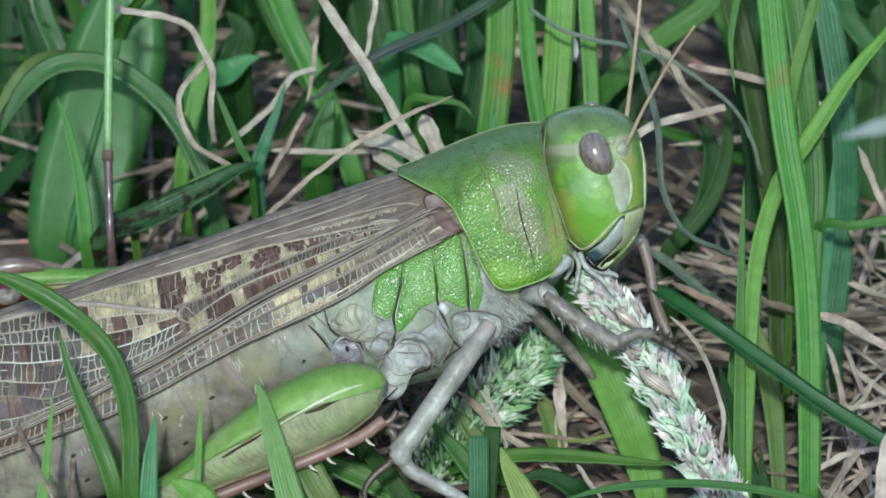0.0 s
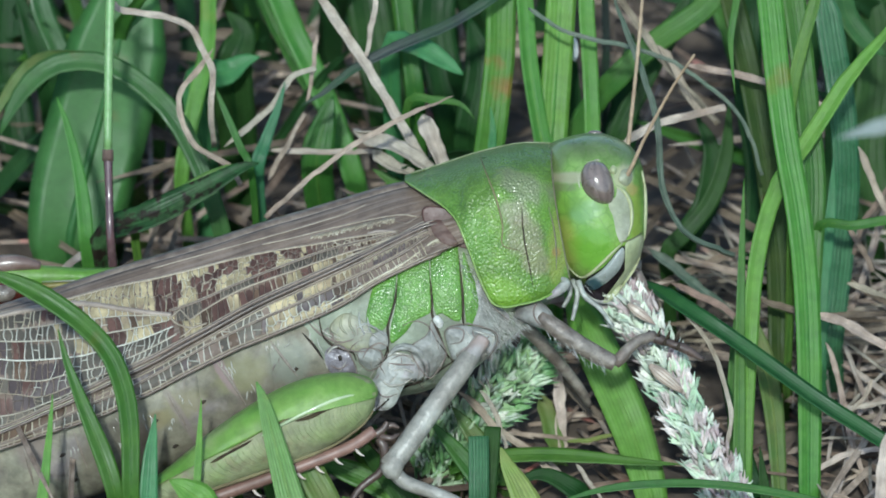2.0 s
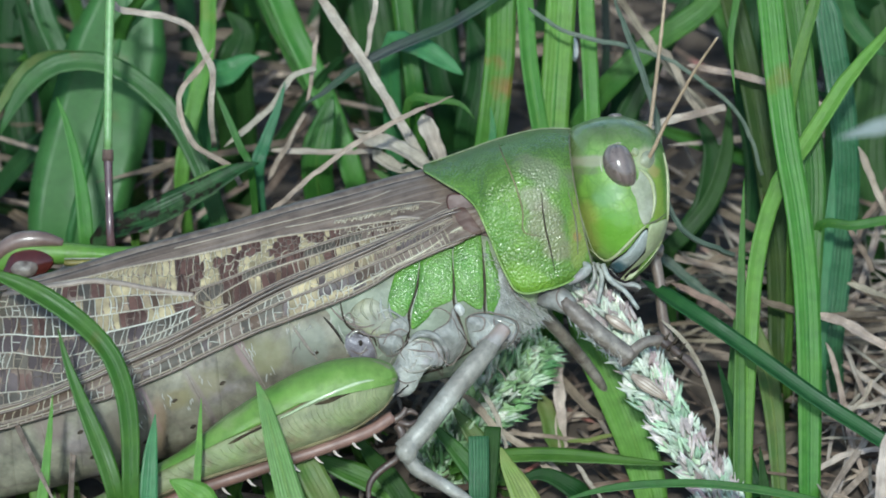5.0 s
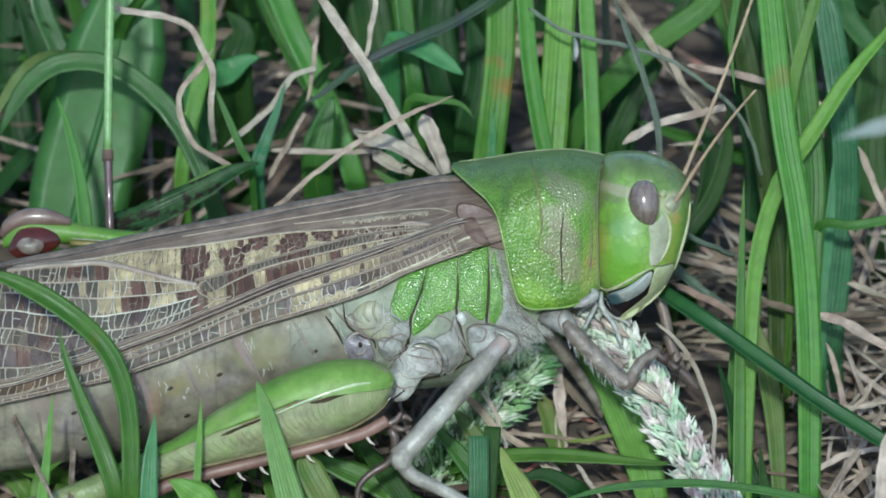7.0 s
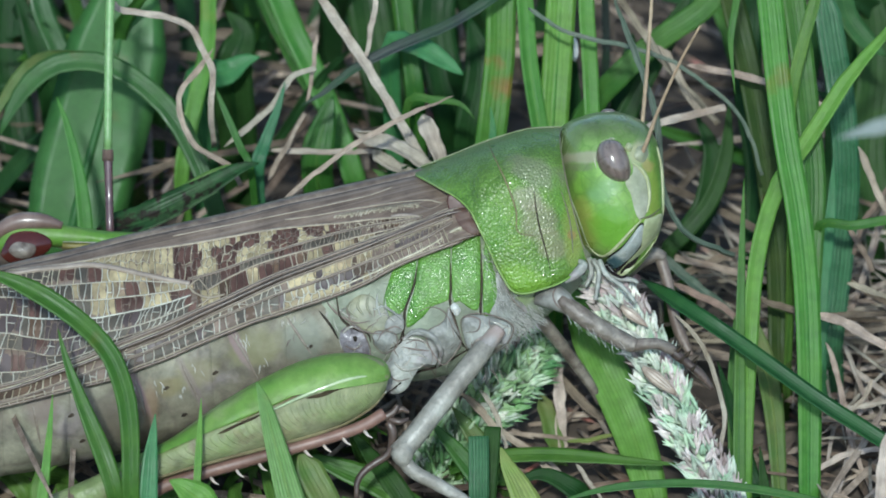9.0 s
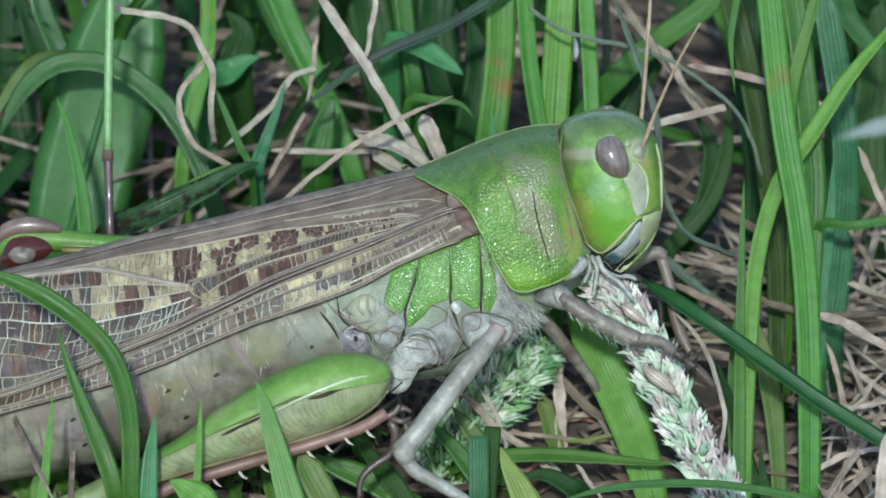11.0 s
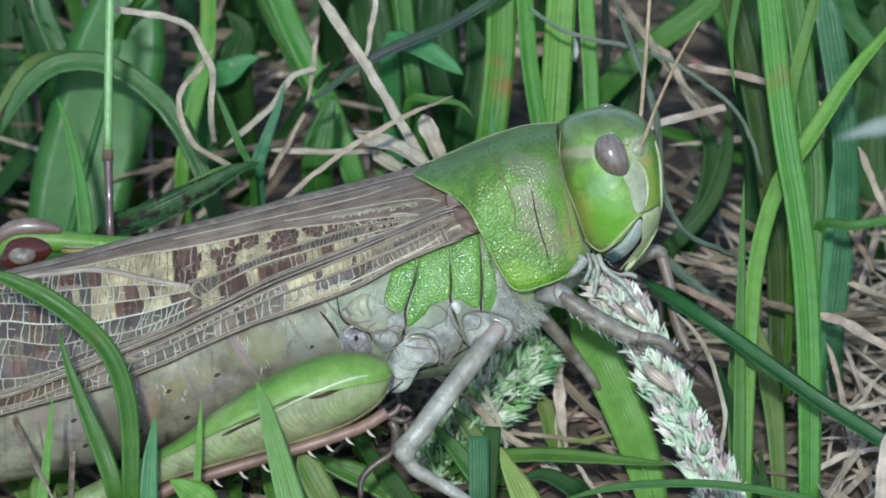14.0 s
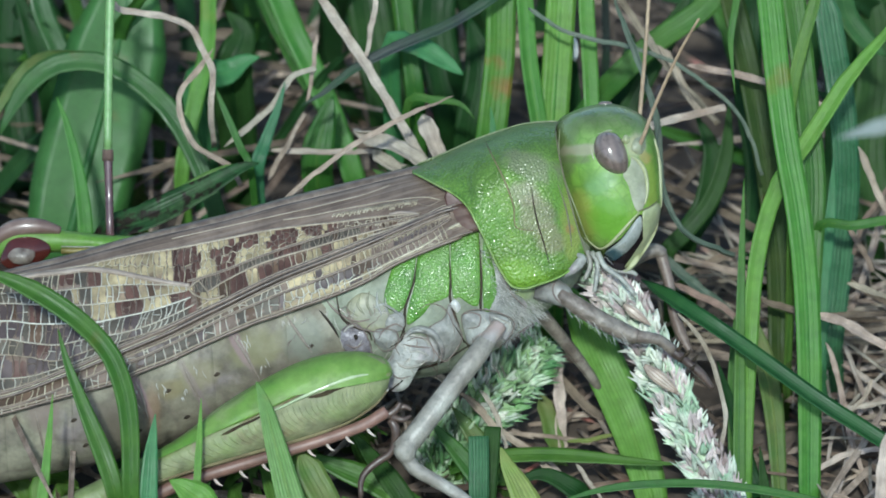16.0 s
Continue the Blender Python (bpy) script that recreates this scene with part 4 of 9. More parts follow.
part("shield_rim", tube([(7.35, -3.9, -1.70), (7.96, -3.9, -1.26), (8.44, -3.8, -0.71), (8.11, -3.7, -0.37)], [0.15, 0.3, 0.3, 0.1], 16, 8), SKIN_GREY, pronotum, "", PRON)
part("shield_rim", tube([p + np.array((0.03, 0, 0)) for p in shield_rows[-1, 1:42:2]], 0.05, 60, 6), SEAM_SOFT, pronotum, "", PRON)

# ---- head ----
NECK = (7.79, 0, 3.48)
head = part("head", loft([
    ((9.52, 0, 8.69), (10.38, 0, 8.72), 0.5), ((8.48, 0, 8.45), (11.52, 0, 8.38), 1.8), ((7.17, 0, 7.83), (12.38, 0, 7.76), 2.9), ((6.70, 0, 6.76), (12.97, 0, 6.66), 3.65), ((6.66, 0, 5.21), (13.21, 0, 5.21), 3.8),
    ((7.0, 0, 3.83), (13.31, 0, 3.83), 3.75), ((7.40, 0, 2.45), (13.34, 0, 2.52), 3.65), ((7.90, 0, 1.24), (13.14, 0, 1.41), 3.3), ((8.50, 0, 0.25), (12.69, 0, 0.38), 2.75),
    ((9.59, 0, -0.48), (12.14, 0, -0.48), 1.9), ((10.55, 0, -1.28), (11.31, 0, -1.28), 1.0)], 44, 40, 2.25), SKIN_HEAD, locust, "rounded green locust head", NECK)
skull = surface_of(head)
part("head_collar", seam([(7.11, -2.6, 7.14), (7.03, -3.2, 6.11), (7.16, -3.5, 4.81), (7.60, -3.6, 3.44), (8.15, -3.4, 2.01), (8.64, -2.8, 0.72), (9.17, -2.3, -0.07)], skull, 0.07, 0.0), COLLAR, head, "pale rim behind the cheek", NECK)
part("cheek_line", seam([(8.60, -3, 0.55), (9.42, -3, -0.10), (9.97, -3, 0.03), (10.65, -3, 0.72), (11.30, -3, 1.47), (11.88, -3, 2.08)], skull, 0.1, 0.02), CREAM, head, "", NECK)
part("face_band", plate([(10.86, -3, 4.34), (11.27, -3, 4.88), (11.37, -3, 5.50), (11.74, -3, 5.22), (12.15, -3, 4.54), (12.29, -3, 3.45), (12.19, -3, 2.49), (11.78, -3, 2.08), (11.44, -3, 2.70), (11.20, -3, 3.62)], skull, 0.03, 0.02, sink=0.03), BAND, head, "grey-beige band below the eye", NECK)
part("face_ridge", seam([(11.30, -3, 5.50), (11.81, -3, 5.15), (12.22, -3, 4.47), (12.36, -3, 3.45), (12.22, -3, 2.56)], skull, 0.13, 0.03), CREAM, head, "", NECK)
part("face_ridge", seam([(12.85, -1, 6.56), (13.13, -1, 5.19), (13.23, -1, 3.47), (13.27, -1, 2.37)], lambda x, z, d=0: skull(x, z, -0.6), 0.14, 0.03), CREAM, head, "", NECK)
part("face_seam", seam([(11.81, -3, 2.15), (12.47, -2, 2.36), (13.13, -1, 2.85)], skull, 0.06, 0.03), SEAM_SOFT, head, "", NECK)
part("eye", loft([
    ((9.68, -3.4, 6.92), (10.02, -3.4, 6.95), 0.15), ((9.27, -3.45, 6.65), (10.50, -3.45, 6.78), 0.62), ((9.07, -3.5, 6.10), (10.87, -3.5, 6.30), 0.95), ((9.13, -3.5, 5.49), (11.11, -3.5, 5.69), 1.05),
    ((9.41, -3.5, 4.94), (11.21, -3.5, 5.04), 0.95), ((9.88, -3.45, 4.53), (11.11, -3.45, 4.53), 0.65), ((10.36, -3.4, 4.30), (10.77, -3.4, 4.30), 0.15)], 26, 28, 2.0), EYE_SKIN, head, "glossy brown compound eye", NECK)
part("eye_rim", tube([(10.02, -3.5, 6.99), (9.23, -3.55, 6.64), (8.96, -3.6, 5.96), (9.13, -3.65, 5.21), (9.68, -3.6, 4.50), (10.43, -3.55, 4.19), (11.11, -3.45, 4.47), (11.32, -3.35, 5.15), (11.05, -3.25, 6.11), (10.57, -3.35, 6.82), (10.02, -3.5, 6.99)], 0.07, 44, 6), BAND, head, "", NECK)
part("simple_eye", loft([((9.45, -0.3, 8.60), (10.35, -0.3, 8.60), 0.3), ((9.5, -0.3, 8.76), (10.3, -0.3, 8.76), 0.28), ((9.7, -0.3, 8.85), (10.1, -0.3, 8.85), 0.1)], 8, 14), EYE_SKIN, head, "small dark simple eye on the crown", NECK)
part("antenna_socket", plate([(11.37, -3, 5.84), (11.54, -3, 6.45), (12.02, -3, 6.59), (12.26, -3, 6.11), (11.95, -3, 5.56)], skull, 0.3, 0.05, count=4), BAND, head, "", NECK)
part("simple_eye", plate([(10.79, -3, 6.38), (10.99, -3, 6.76), (11.30, -3, 6.52), (11.13, -3, 6.18)], skull, 0.25, 0.05, count=4), CREAM, head, "", NECK)
part("mouth_cavity", plate([(9.65, -2.4, -0.38), (10.79, -2.8, 0.55), (11.88, -3, 1.95), (12.26, -2.8, 1.40), (12.21, -2.4, 0.55), (11.51, -2, -0.72), (10.91, -1.6, -1.47), (10.07, -2, -1.13)], skull, 0.15, 0.0, sink=0.1), MAW, head, "dark gap between the jaws", NECK)
part("mandible", plate([(9.85, -2.4, -0.38), (10.79, -2.8, 0.44), (11.85, -3, 1.81), (12.09, -2.8, 1.23), (11.77, -2.4, 0.38), (11.09, -2.2, -0.38), (10.41, -2, -0.86), (10.00, -2, -0.79)], lambda x, z, d=0: skull(x, z, -2) - 0.15, 0.35, 0.15), MANDIBLE, head, "shiny blue-grey mandible", NECK)
LIP = (12.13, -2, 1.95)
labrum = part("upper_lip", plate([(12.05, -3, 2.01), (12.52, -2.5, 2.36), (13.18, -1.5, 2.64), (13.18, -1.5, 1.58), (12.84, -1.2, 0.55), (12.23, -1, -0.48), (11.62, -0.8, -1.34), (11.01, -0.8, -1.65), (11.06, -1.3, -1.34), (11.66, -1.6, -0.65), (12.19, -2, 0.31), (12.31, -2.4, 1.06)], lambda x, z, d=0: skull(x, z, -1.2) - 0.1, 0.3, 0.15, power=4), CREAM, head, "pale yellow upper lip", LIP)
for pts in (((9.05, -1.8, -0.38), (9.38, -2.2, -0.99), (9.30, -2.4, -2.02), (9.17, -2.4, -2.77)), ((9.38, -2.2, -0.38), (9.85, -2.5, -1.27), (10.80, -2.6, -1.95), (11.66, -2.4, -2.98)), ((8.78, -1.5, -0.31), (8.95, -1.8, -1.17), (8.60, -1.8, -2.02)),
            ((9.74, -1.5, -0.72), (10.50, -1.5, -1.41), (11.47, -1.2, -1.55), (11.81, -1.2, -1.75))):
    part("palp", tube(pts, [0.2, 0.17, 0.15, 0.12], 14, 8), SKIN_GREY, head, "grey jointed mouth feeler", NECK)


def antenna(points, root, r0):
    """A ringed feeler."""
    p = spline(points, 90)
    r = [r0 * (1 - 0.45 * i / 89) * (1.0 if i % 4 else 0.82) for i in range(90)]
    rows = []
    for q, rad in zip(p, r):
        ang = np.linspace(0, 2 * math.pi, 8, endpoint=False)[:, None]
        rows.append(q + rad * (np.cos(ang) * np.array((1, 0, 0)) + np.sin(ang) * np.array((0, 1, 0))))
    return part("antenna", grid(rows, closed=True, caps=True), ANTENNA, head, "long ringed tan feeler", root)


ROOT_NEAR, ROOT_FAR = (11.80, -3.2, 5.97), (11.86, 0, 6.17)
feeler_near = antenna([(11.80, -3.2, 5.97), (12.20, -3.6, 6.92), (12.79, -4, 8.54), (14.11, -5, 11.49), (15.31, -6, 13.65)], ROOT_NEAR, 0.16)
feeler_far = antenna([(11.86, 0, 6.17), (12.02, 0.5, 7.81), (12.37, 1.5, 11.47), (12.69, 2.5, 15.68), (12.85, 3.2, 19.2), (12.9, 3.8, 22.0)], ROOT_FAR, 0.16)

# ---- wings ----
TOP = [(2.9, -0.8, 5.2), (1.8, -0.8, 5.05), (0.55, -0.8, 4.85), (-1.69, -0.8, 4.54), (-6.33, -0.8, 3.40), (-9.77, -0.8, 2.58), (-13.21, -0.8, 1.65), (-18.36, -0.8, 0.45), (-23.52, -0.8, -0.93), (-26.96, -0.8, -1.75), (-33.84, -0.8, -4.09), (-39.00, -0.8, -6.84), (-41.72, -1, -8.90)]
# the veins as lines (x, z), from the tip to the root
VEINS = {
    "v1": [(-41.94, -4.04), (-35.15, -2.86), (-30.05, -2.21), (-26.65, -1.73), (-24.95, -1.53), (-23.25, -1.29), (-21.55, -0.99), (-19.85, -0.61), (-18.15, -0.31), (-16.45, -0.07), (-14.75, 0.24), (-13.05, 0.58), (-11.35, 0.92), (-9.65, 1.19), (-7.95, 1.39), (-6.25, 1.56), (-4.55, 1.8), (-2.86, 1.97), (-1.22, 2.11)],
    "v2": [(-15.43, -2.04), (-14.41, -1.77), (-13.05, -1.33), (-11.35, -0.65), (-9.65, -0.07), (-7.95, 0.48), (-6.25, 0.99), (-4.55, 1.39), (-2.86, 1.7), (-1.22, 2.04)],
    "v3": [(-14.21, -2.65), (-13.05, -1.94), (-11.35, -1.09), (-9.65, -0.51), (-7.95, -0.03), (-6.25, 0.48), (-4.55, 0.92), (-2.86, 1.36), (-1.09, 1.94)],
    "ra": [(-41.94, -11.01), (-36.85, -10.67), (-31.75, -9.82), (-26.65, -8.7), (-24.95, -8.26), (-23.25, -7.58), (-21.55, -6.93), (-19.85, -6.15), (-18.15, -5.44), (-16.45, -4.72), (-14.75, -3.91), (-13.05, -3.13), (-11.35, -2.28), (-9.65, -1.5), (-7.95, -0.85), (-6.25, -0.17), (-4.55, 0.48), (-2.86, 1.09), (-1.16, 1.8), (0.03, 2.38), (1.05, 2.65)],
    "rb": [(-41.94, -11.25), (-36.85, -10.94), (-31.75, -10.1), (-26.65, -9.01), (-24.95, -8.5), (-23.25, -7.85), (-21.55, -7.21), (-19.85, -6.49), (-18.15, -5.78), (-16.45, -5.06), (-14.75, -4.21), (-13.05, -3.4), (-11.35, -2.55), (-9.65, -1.77), (-7.95, -1.09), (-6.25, -0.44), (-4.89, 0.1), (-3.54, 0.68), (-2.18, 1.26), (-0.82, 1.84), (0.2, 2.24), (1.16, 2.45)],
    "rc": [(-19.85, -6.76), (-18.15, -6.05), (-16.45, -5.34), (-14.75, -4.52), (-13.05, -3.67), (-11.35, -2.82), (-9.65, -2.01), (-7.95, -1.33), (-6.25, -0.65), (-4.55, 0.03), (-2.86, 0.71), (-0.82, 1.6), (0.54, 2.14)],
    "l1": [(-41.94, -11.69), (-36.85, -11.35), (-31.75, -10.61), (-26.65, -9.65), (-24.95, -9.21), (-23.25, -8.57), (-21.55, -7.89), (-19.85, -7.21), (-18.15, -6.63), (-16.45, -5.85), (-15.09, -5.17), (-13.05, -4.15), (-11.35, -3.43), (-9.65, -2.72), (-7.95, -2.11), (-6.25, -1.43), (-4.55, -0.75), (-2.86, -0.07), (-1.16, 0.71), (-0.14, 1.33), (0.61, 1.8)],
    "edge": [(-41.37, -11.45), (-36.91, -12.13), (-31.75, -11.18), (-26.65, -9.96), (-23.25, -9.04), (-19.85, -8.12), (-18.15, -7.41), (-16.45, -6.76), (-14.75, -5.95), (-13.05, -5.2), (-11.35, -4.49), (-9.65, -3.91), (-8.29, -3.43), (-6.25, -2.72), (-4.55, -1.97), (-2.86, -0.99), (-0.82, -0.1), (2.07, 1.02)],
    "band": [(-41.94, -4.25), (-35.15, -3.03), (-30.05, -2.35), (-26.65, -1.97), (-24.61, -1.63), (-22.91, -1.46), (-21.55, -1.29), (-19.85, -1.46), (-18.15, -1.8), (-16.45, -2.11), (-15.19, -2.28)],
    "d1": [(-41.94, -5.4), (-35.15, -3.77), (-30.05, -3.09), (-26.65, -2.72), (-23.59, -2.58), (-22.23, -2.45), (-21.21, -2.35), (-19.85, -2.24), (-18.49, -2.18), (-16.96, -2.21), (-15.43, -2.31)],
    "d2": [(-41.94, -6.76), (-35.15, -4.55), (-30.05, -3.54), (-26.65, -3.33), (-24.61, -3.4), (-22.23, -3.43), (-20.87, -3.37), (-19.51, -3.2), (-18.15, -3.03), (-16.79, -2.82), (-15.36, -2.55)],
    "d3": [(-41.94, -8.12), (-35.15, -5.91), (-30.05, -4.72), (-26.65, -4.38), (-24.61, -4.55), (-22.91, -4.55), (-20.87, -4.45), (-20.19, -4.32), (-18.83, -4.04), (-17.81, -3.81), (-16.45, -3.4), (-15.09, -2.92)],
    "d4": [(-41.94, -9.31), (-35.15, -7.1), (-30.05, -5.81), (-26.65, -5.47), (-24.95, -5.68), (-23.25, -5.81), (-21.55, -5.47), (-20.53, -5.3), (-19.17, -5.06), (-17.81, -4.66), (-16.45, -4.11), (-14.89, -3.37)],
    "d5": [(-41.94, -10.33), (-35.15, -8.46), (-30.05, -6.76), (-26.65, -6.42), (-24.95, -6.53), (-23.25, -6.76), (-21.04, -6.05), (-19.85, -5.74), (-18.15, -5.2), (-16.45, -4.55), (-14.75, -3.77)],
    "d6": [(-41.94, -10.67), (-35.15, -9.65), (-30.05, -8.12), (-26.65, -7.85), (-24.95, -7.72), (-23.25, -7.24), (-21.55, -6.63), (-19.85, -5.98)],
}
SPOTS = {
    "dark": [(-6.66, 1.16, 0.37, 0.48), (-8.02, 1.26, 0.31, 0.34), (-12.44, -2.21, 0.54, 0.37), (-9.14, -1.05, 0.68, 0.37), (-10.67, -1.56, 0.31, 0.27), (-6.76, -0.24, 0.44, 0.27), (-21.21, -1.9, 0.41, 0.31), (-22.98, -1.8, 0.41, 0.31), (-25.63, -7.04, 0.61, 0.31), (-24.1, -6.49, 0.48, 0.31), (-15.36, 0.03, 0.54, 0.31), (-15.43, -0.82, 0.92, 0.68), (-15.7, -1.67, 0.68, 0.31), (-11.69, 0.54, 0.48, 0.31), (-12.54, 0.14, 0.58, 0.31), (-13.22, -0.31, 0.75, 0.41), (-13.05, -0.92, 0.61, 0.48), (-12.78, -1.6, 0.48, 0.44), (-9.48, 0.78, 0.75, 0.48), (-9.99, 0.03, 0.51, 0.48), (-9.14, 0.2, 0.48, 0.41), (-7.61, 1.02, 0.37, 0.54), (-4.38, 1.46, 0.2, 0.2), (-18.83, -2.86, 0.58, 0.31), (-18.83, -3.64, 0.68, 0.54), (-15.7, -3.03, 0.48, 0.31), (-15.09, -3.4, 0.31, 0.34), (-24.54, -4.15, 0.54, 0.44), (-11.35, -4.25, 0.37, 0.31), (-9.99, -0.24, 0.41, 0.27), (-28.01, -5.4, 0.75, 0.48), (-30.73, -4.04, 0.82, 0.48), (-33.11, -6.76, 0.88, 0.54)],
    "brown": [(-6.59, 1.19, 0.44, 0.51), (-5.4, 1.22, 0.31, 0.31), (-12.54, -2.21, 0.58, 0.41), (-10.67, -1.53, 0.37, 0.31), (-8.97, -0.99, 0.88, 0.44), (-6.76, -0.2, 0.61, 0.31), (-24.61, -4.93, 0.44, 0.41), (-22.91, -1.73, 0.51, 0.34), (-21.04, -1.9, 0.51, 0.34), (-22.91, -2.52, 0.54, 0.27), (-17.47, -2.69, 0.48, 0.24), (-25.97, -3.54, 0.68, 0.34), (-3.2, 1.63, 0.61, 0.24), (-12.03, -3.81, 0.75, 0.31), (-26.31, -9.21, 2.04, 0.27), (-4.89, -0.99, 0.68, 0.41)],
    "mauve": [(-27.33, -5.06, 1.7, 0.75), (-23.76, -6.15, 1.36, 0.41), (-25.97, -7.27, 2.04, 0.48), (-29.37, -7.1, 2.04, 1.02), (-23.25, -5.06, 0.82, 0.41), (-26.14, -4.04, 0.61, 0.41), (-30.73, -5.4, 1.7, 0.68), (-34.13, -8.46, 2.04, 1.02), (-16.45, -5.4, 0.48, 0.34), (-12.37, -3.53, 0.48, 0.34), (-9.65, -3.2, 0.41, 0.31), (-18.66, -4.89, 0.41, 0.75), (-22.23, -5.47, 0.44, 0.54), (-21.72, -6.32, 0.44, 0.48), (-24.95, -6.7, 1.43, 0.44), (-14.38, -5.3, 0.34, 0.58), (-17.3, -5.98, 0.54, 0.31), (-5.91, -1.67, 1.16, 0.41), (-2.18, 0.71, 1.7, 0.41), (-7.27, -2.01, 0.75, 0.41), (-18.15, -6.76, 0.48, 0.41)],
}
wing_top = spline(TOP, 200)
CURVES = {k: spline(v, 160) for k, v in VEINS.items()}
CURVES["edge"] = np.vstack([CURVES["edge"], [(3.44, 1.53)]])


def height(line, x):
    c = CURVES[line]
    return float(np.interp(x, c[:, 0], c[:, 1]))


def wing_sheet():
    """The forewing's surface: a roof that falls from the back to the lower edge, creased along the stout veins."""
    rows = []
    for i in range(200):
        a = wing_top[i]
        x = min(3.4, a[0] + 0.5 * max(0.0, 1 - i / 20))
        low = height("edge", x)
        rib = height("ra", min(x, 2.0))
        row = []
        for w in np.linspace(0, 1, 64):
            z = a[2] + (low - a[2]) * w
            deep = 4.5 - 2.0 * max(0.0, (-30 - x) / 12)
            y = -0.8 - (deep - 0.8) * math.sin(w * math.pi / 2) ** 0.8
            y -= 0.25 * math.exp(-((z - rib + 0.2) / 0.28) ** 2) + 0.05 * math.sin(w * 42) * (0.2 + 0.8 * w)
            row.append((a[0] + (x - a[0]) * w, y, z))
        rows.append(row)
    return rows


def wing_material():
    """Dry brown skin with long streaks."""
    m = surface("wing_skin", (0.19, 0.142, 0.108), (0.115, 0.085, 0.065), rough=0.55, spec=0.25, scale=330, bump=0.5, bump_scale=1700, contrast=1.8, through_light=0.05, mottle=0.3)
    n, l = m.node_tree.nodes, m.node_tree.links
    bsdf = n["Principled BSDF"]
    last = bsdf.inputs["Base Color"].links[0].from_socket
    co = n.new("ShaderNodeTexCoord")
    for sx, sy, lo, hi, tone, much in ((55, 7, 0.52, 0.66, (0.085, 0.062, 0.05), 0.6), (34, 5, 0.50, 0.36, (0.30, 0.25, 0.205), 0.45), (150, 160, 0.60, 0.70, (0.07, 0.05, 0.04), 0.5)):
        size = n.new("ShaderNodeMapping")
        size.inputs["Scale"].default_value = (sx, sy, 1)
        l.new(co.outputs["UV"], size.inputs["Vector"])
        grain = n.new("ShaderNodeTexNoise")
        grain.inputs["Scale"].default_value, grain.inputs["Detail"].default_value = 1.0, 5
        l.new(size.outputs[0], grain.inputs["Vector"])
        r = n.new("ShaderNodeMapRange")
        r.inputs["From Min"].default_value, r.inputs["From Max"].default_value, r.inputs["To Max"].default_value = lo, hi, much
        l.new(grain.outputs[0], r.inputs["Value"])
        mx = n.new("ShaderNodeMix")
        mx.data_type = "RGBA"
        l.new(r.outputs[0], mx.inputs["Factor"])
        l.new(last, mx.inputs["A"])
        mx.inputs["B"].default_value = (*tone, 1)
        last = mx.outputs["Result"]
    l.new(last, bsdf.inputs["Base Color"])
    return m


MEMBRANE = wing_material()
CELLS = {
    "cream": surface("cell_cream", (0.36, 0.30, 0.175), (0.23, 0.185, 0.112), rough=0.55, scale=420, contrast=2.2, mottle=0.4, bump=0.4, bump_scale=2500, island=0.28, spec=0.25, third=(0.19, 0.14, 0.10), third_scale=520, third_cut=0.58),
    "grey": surface("cell_grey", (0.098, 0.086, 0.066), (0.05, 0.043, 0.036), rough=0.5, scale=300, contrast=1.8, mottle=0.3, bump=0.4, bump_scale=2500, island=0.25, spec=0.25),
    "root": surface("cell_root", (0.18, 0.135, 0.105), (0.105, 0.078, 0.062), rough=0.5, scale=300, contrast=1.8, mottle=0.3, bump=0.4, bump_scale=2500, island=0.2, spec=0.25),
    "brown": surface("cell_brown", (0.105, 0.068, 0.045), (0.06, 0.04, 0.028), rough=0.5, scale=300, contrast=1.8, mottle=0.3, island=0.3, spec=0.2),
    "mauve": surface("cell_mauve", (0.085, 0.066, 0.064), (0.05, 0.038, 0.038), rough=0.45, scale=300, contrast=1.6, mottle=0.3, island=0.25, spec=0.25),
    "dark": surface("cell_dark", (0.095, 0.052, 0.040), (0.05, 0.026, 0.020), rough=0.42, scale=400, contrast=1.6, mottle=0.3, island=0.35, spec=0.3),
}
VEIN_WHITE = surface("vein_white", (0.52, 0.51, 0.43), (0.36, 0.34, 0.28), rough=0.4, contrast=1.8, scale=400)
VEIN_PALE = surface("vein_pale", (0.42, 0.39, 0.31), (0.26, 0.23, 0.175), rough=0.4, contrast=1.8, scale=400)


def pigment(x, z, plain):
    """Which pigment fills the cell at (x, z)."""
    ragged = 1.15 + 0.4 * noise.noise((x * 2.3, z * 2.3, 6))
    for kind in ("dark", "brown", "mauve"):
        if any(((x - a) / c) ** 2 + ((z - b) / d) ** 2 < ragged for a, b, c, d in SPOTS[kind]):
            return kind
    return plain(x) if callable(plain) else plain


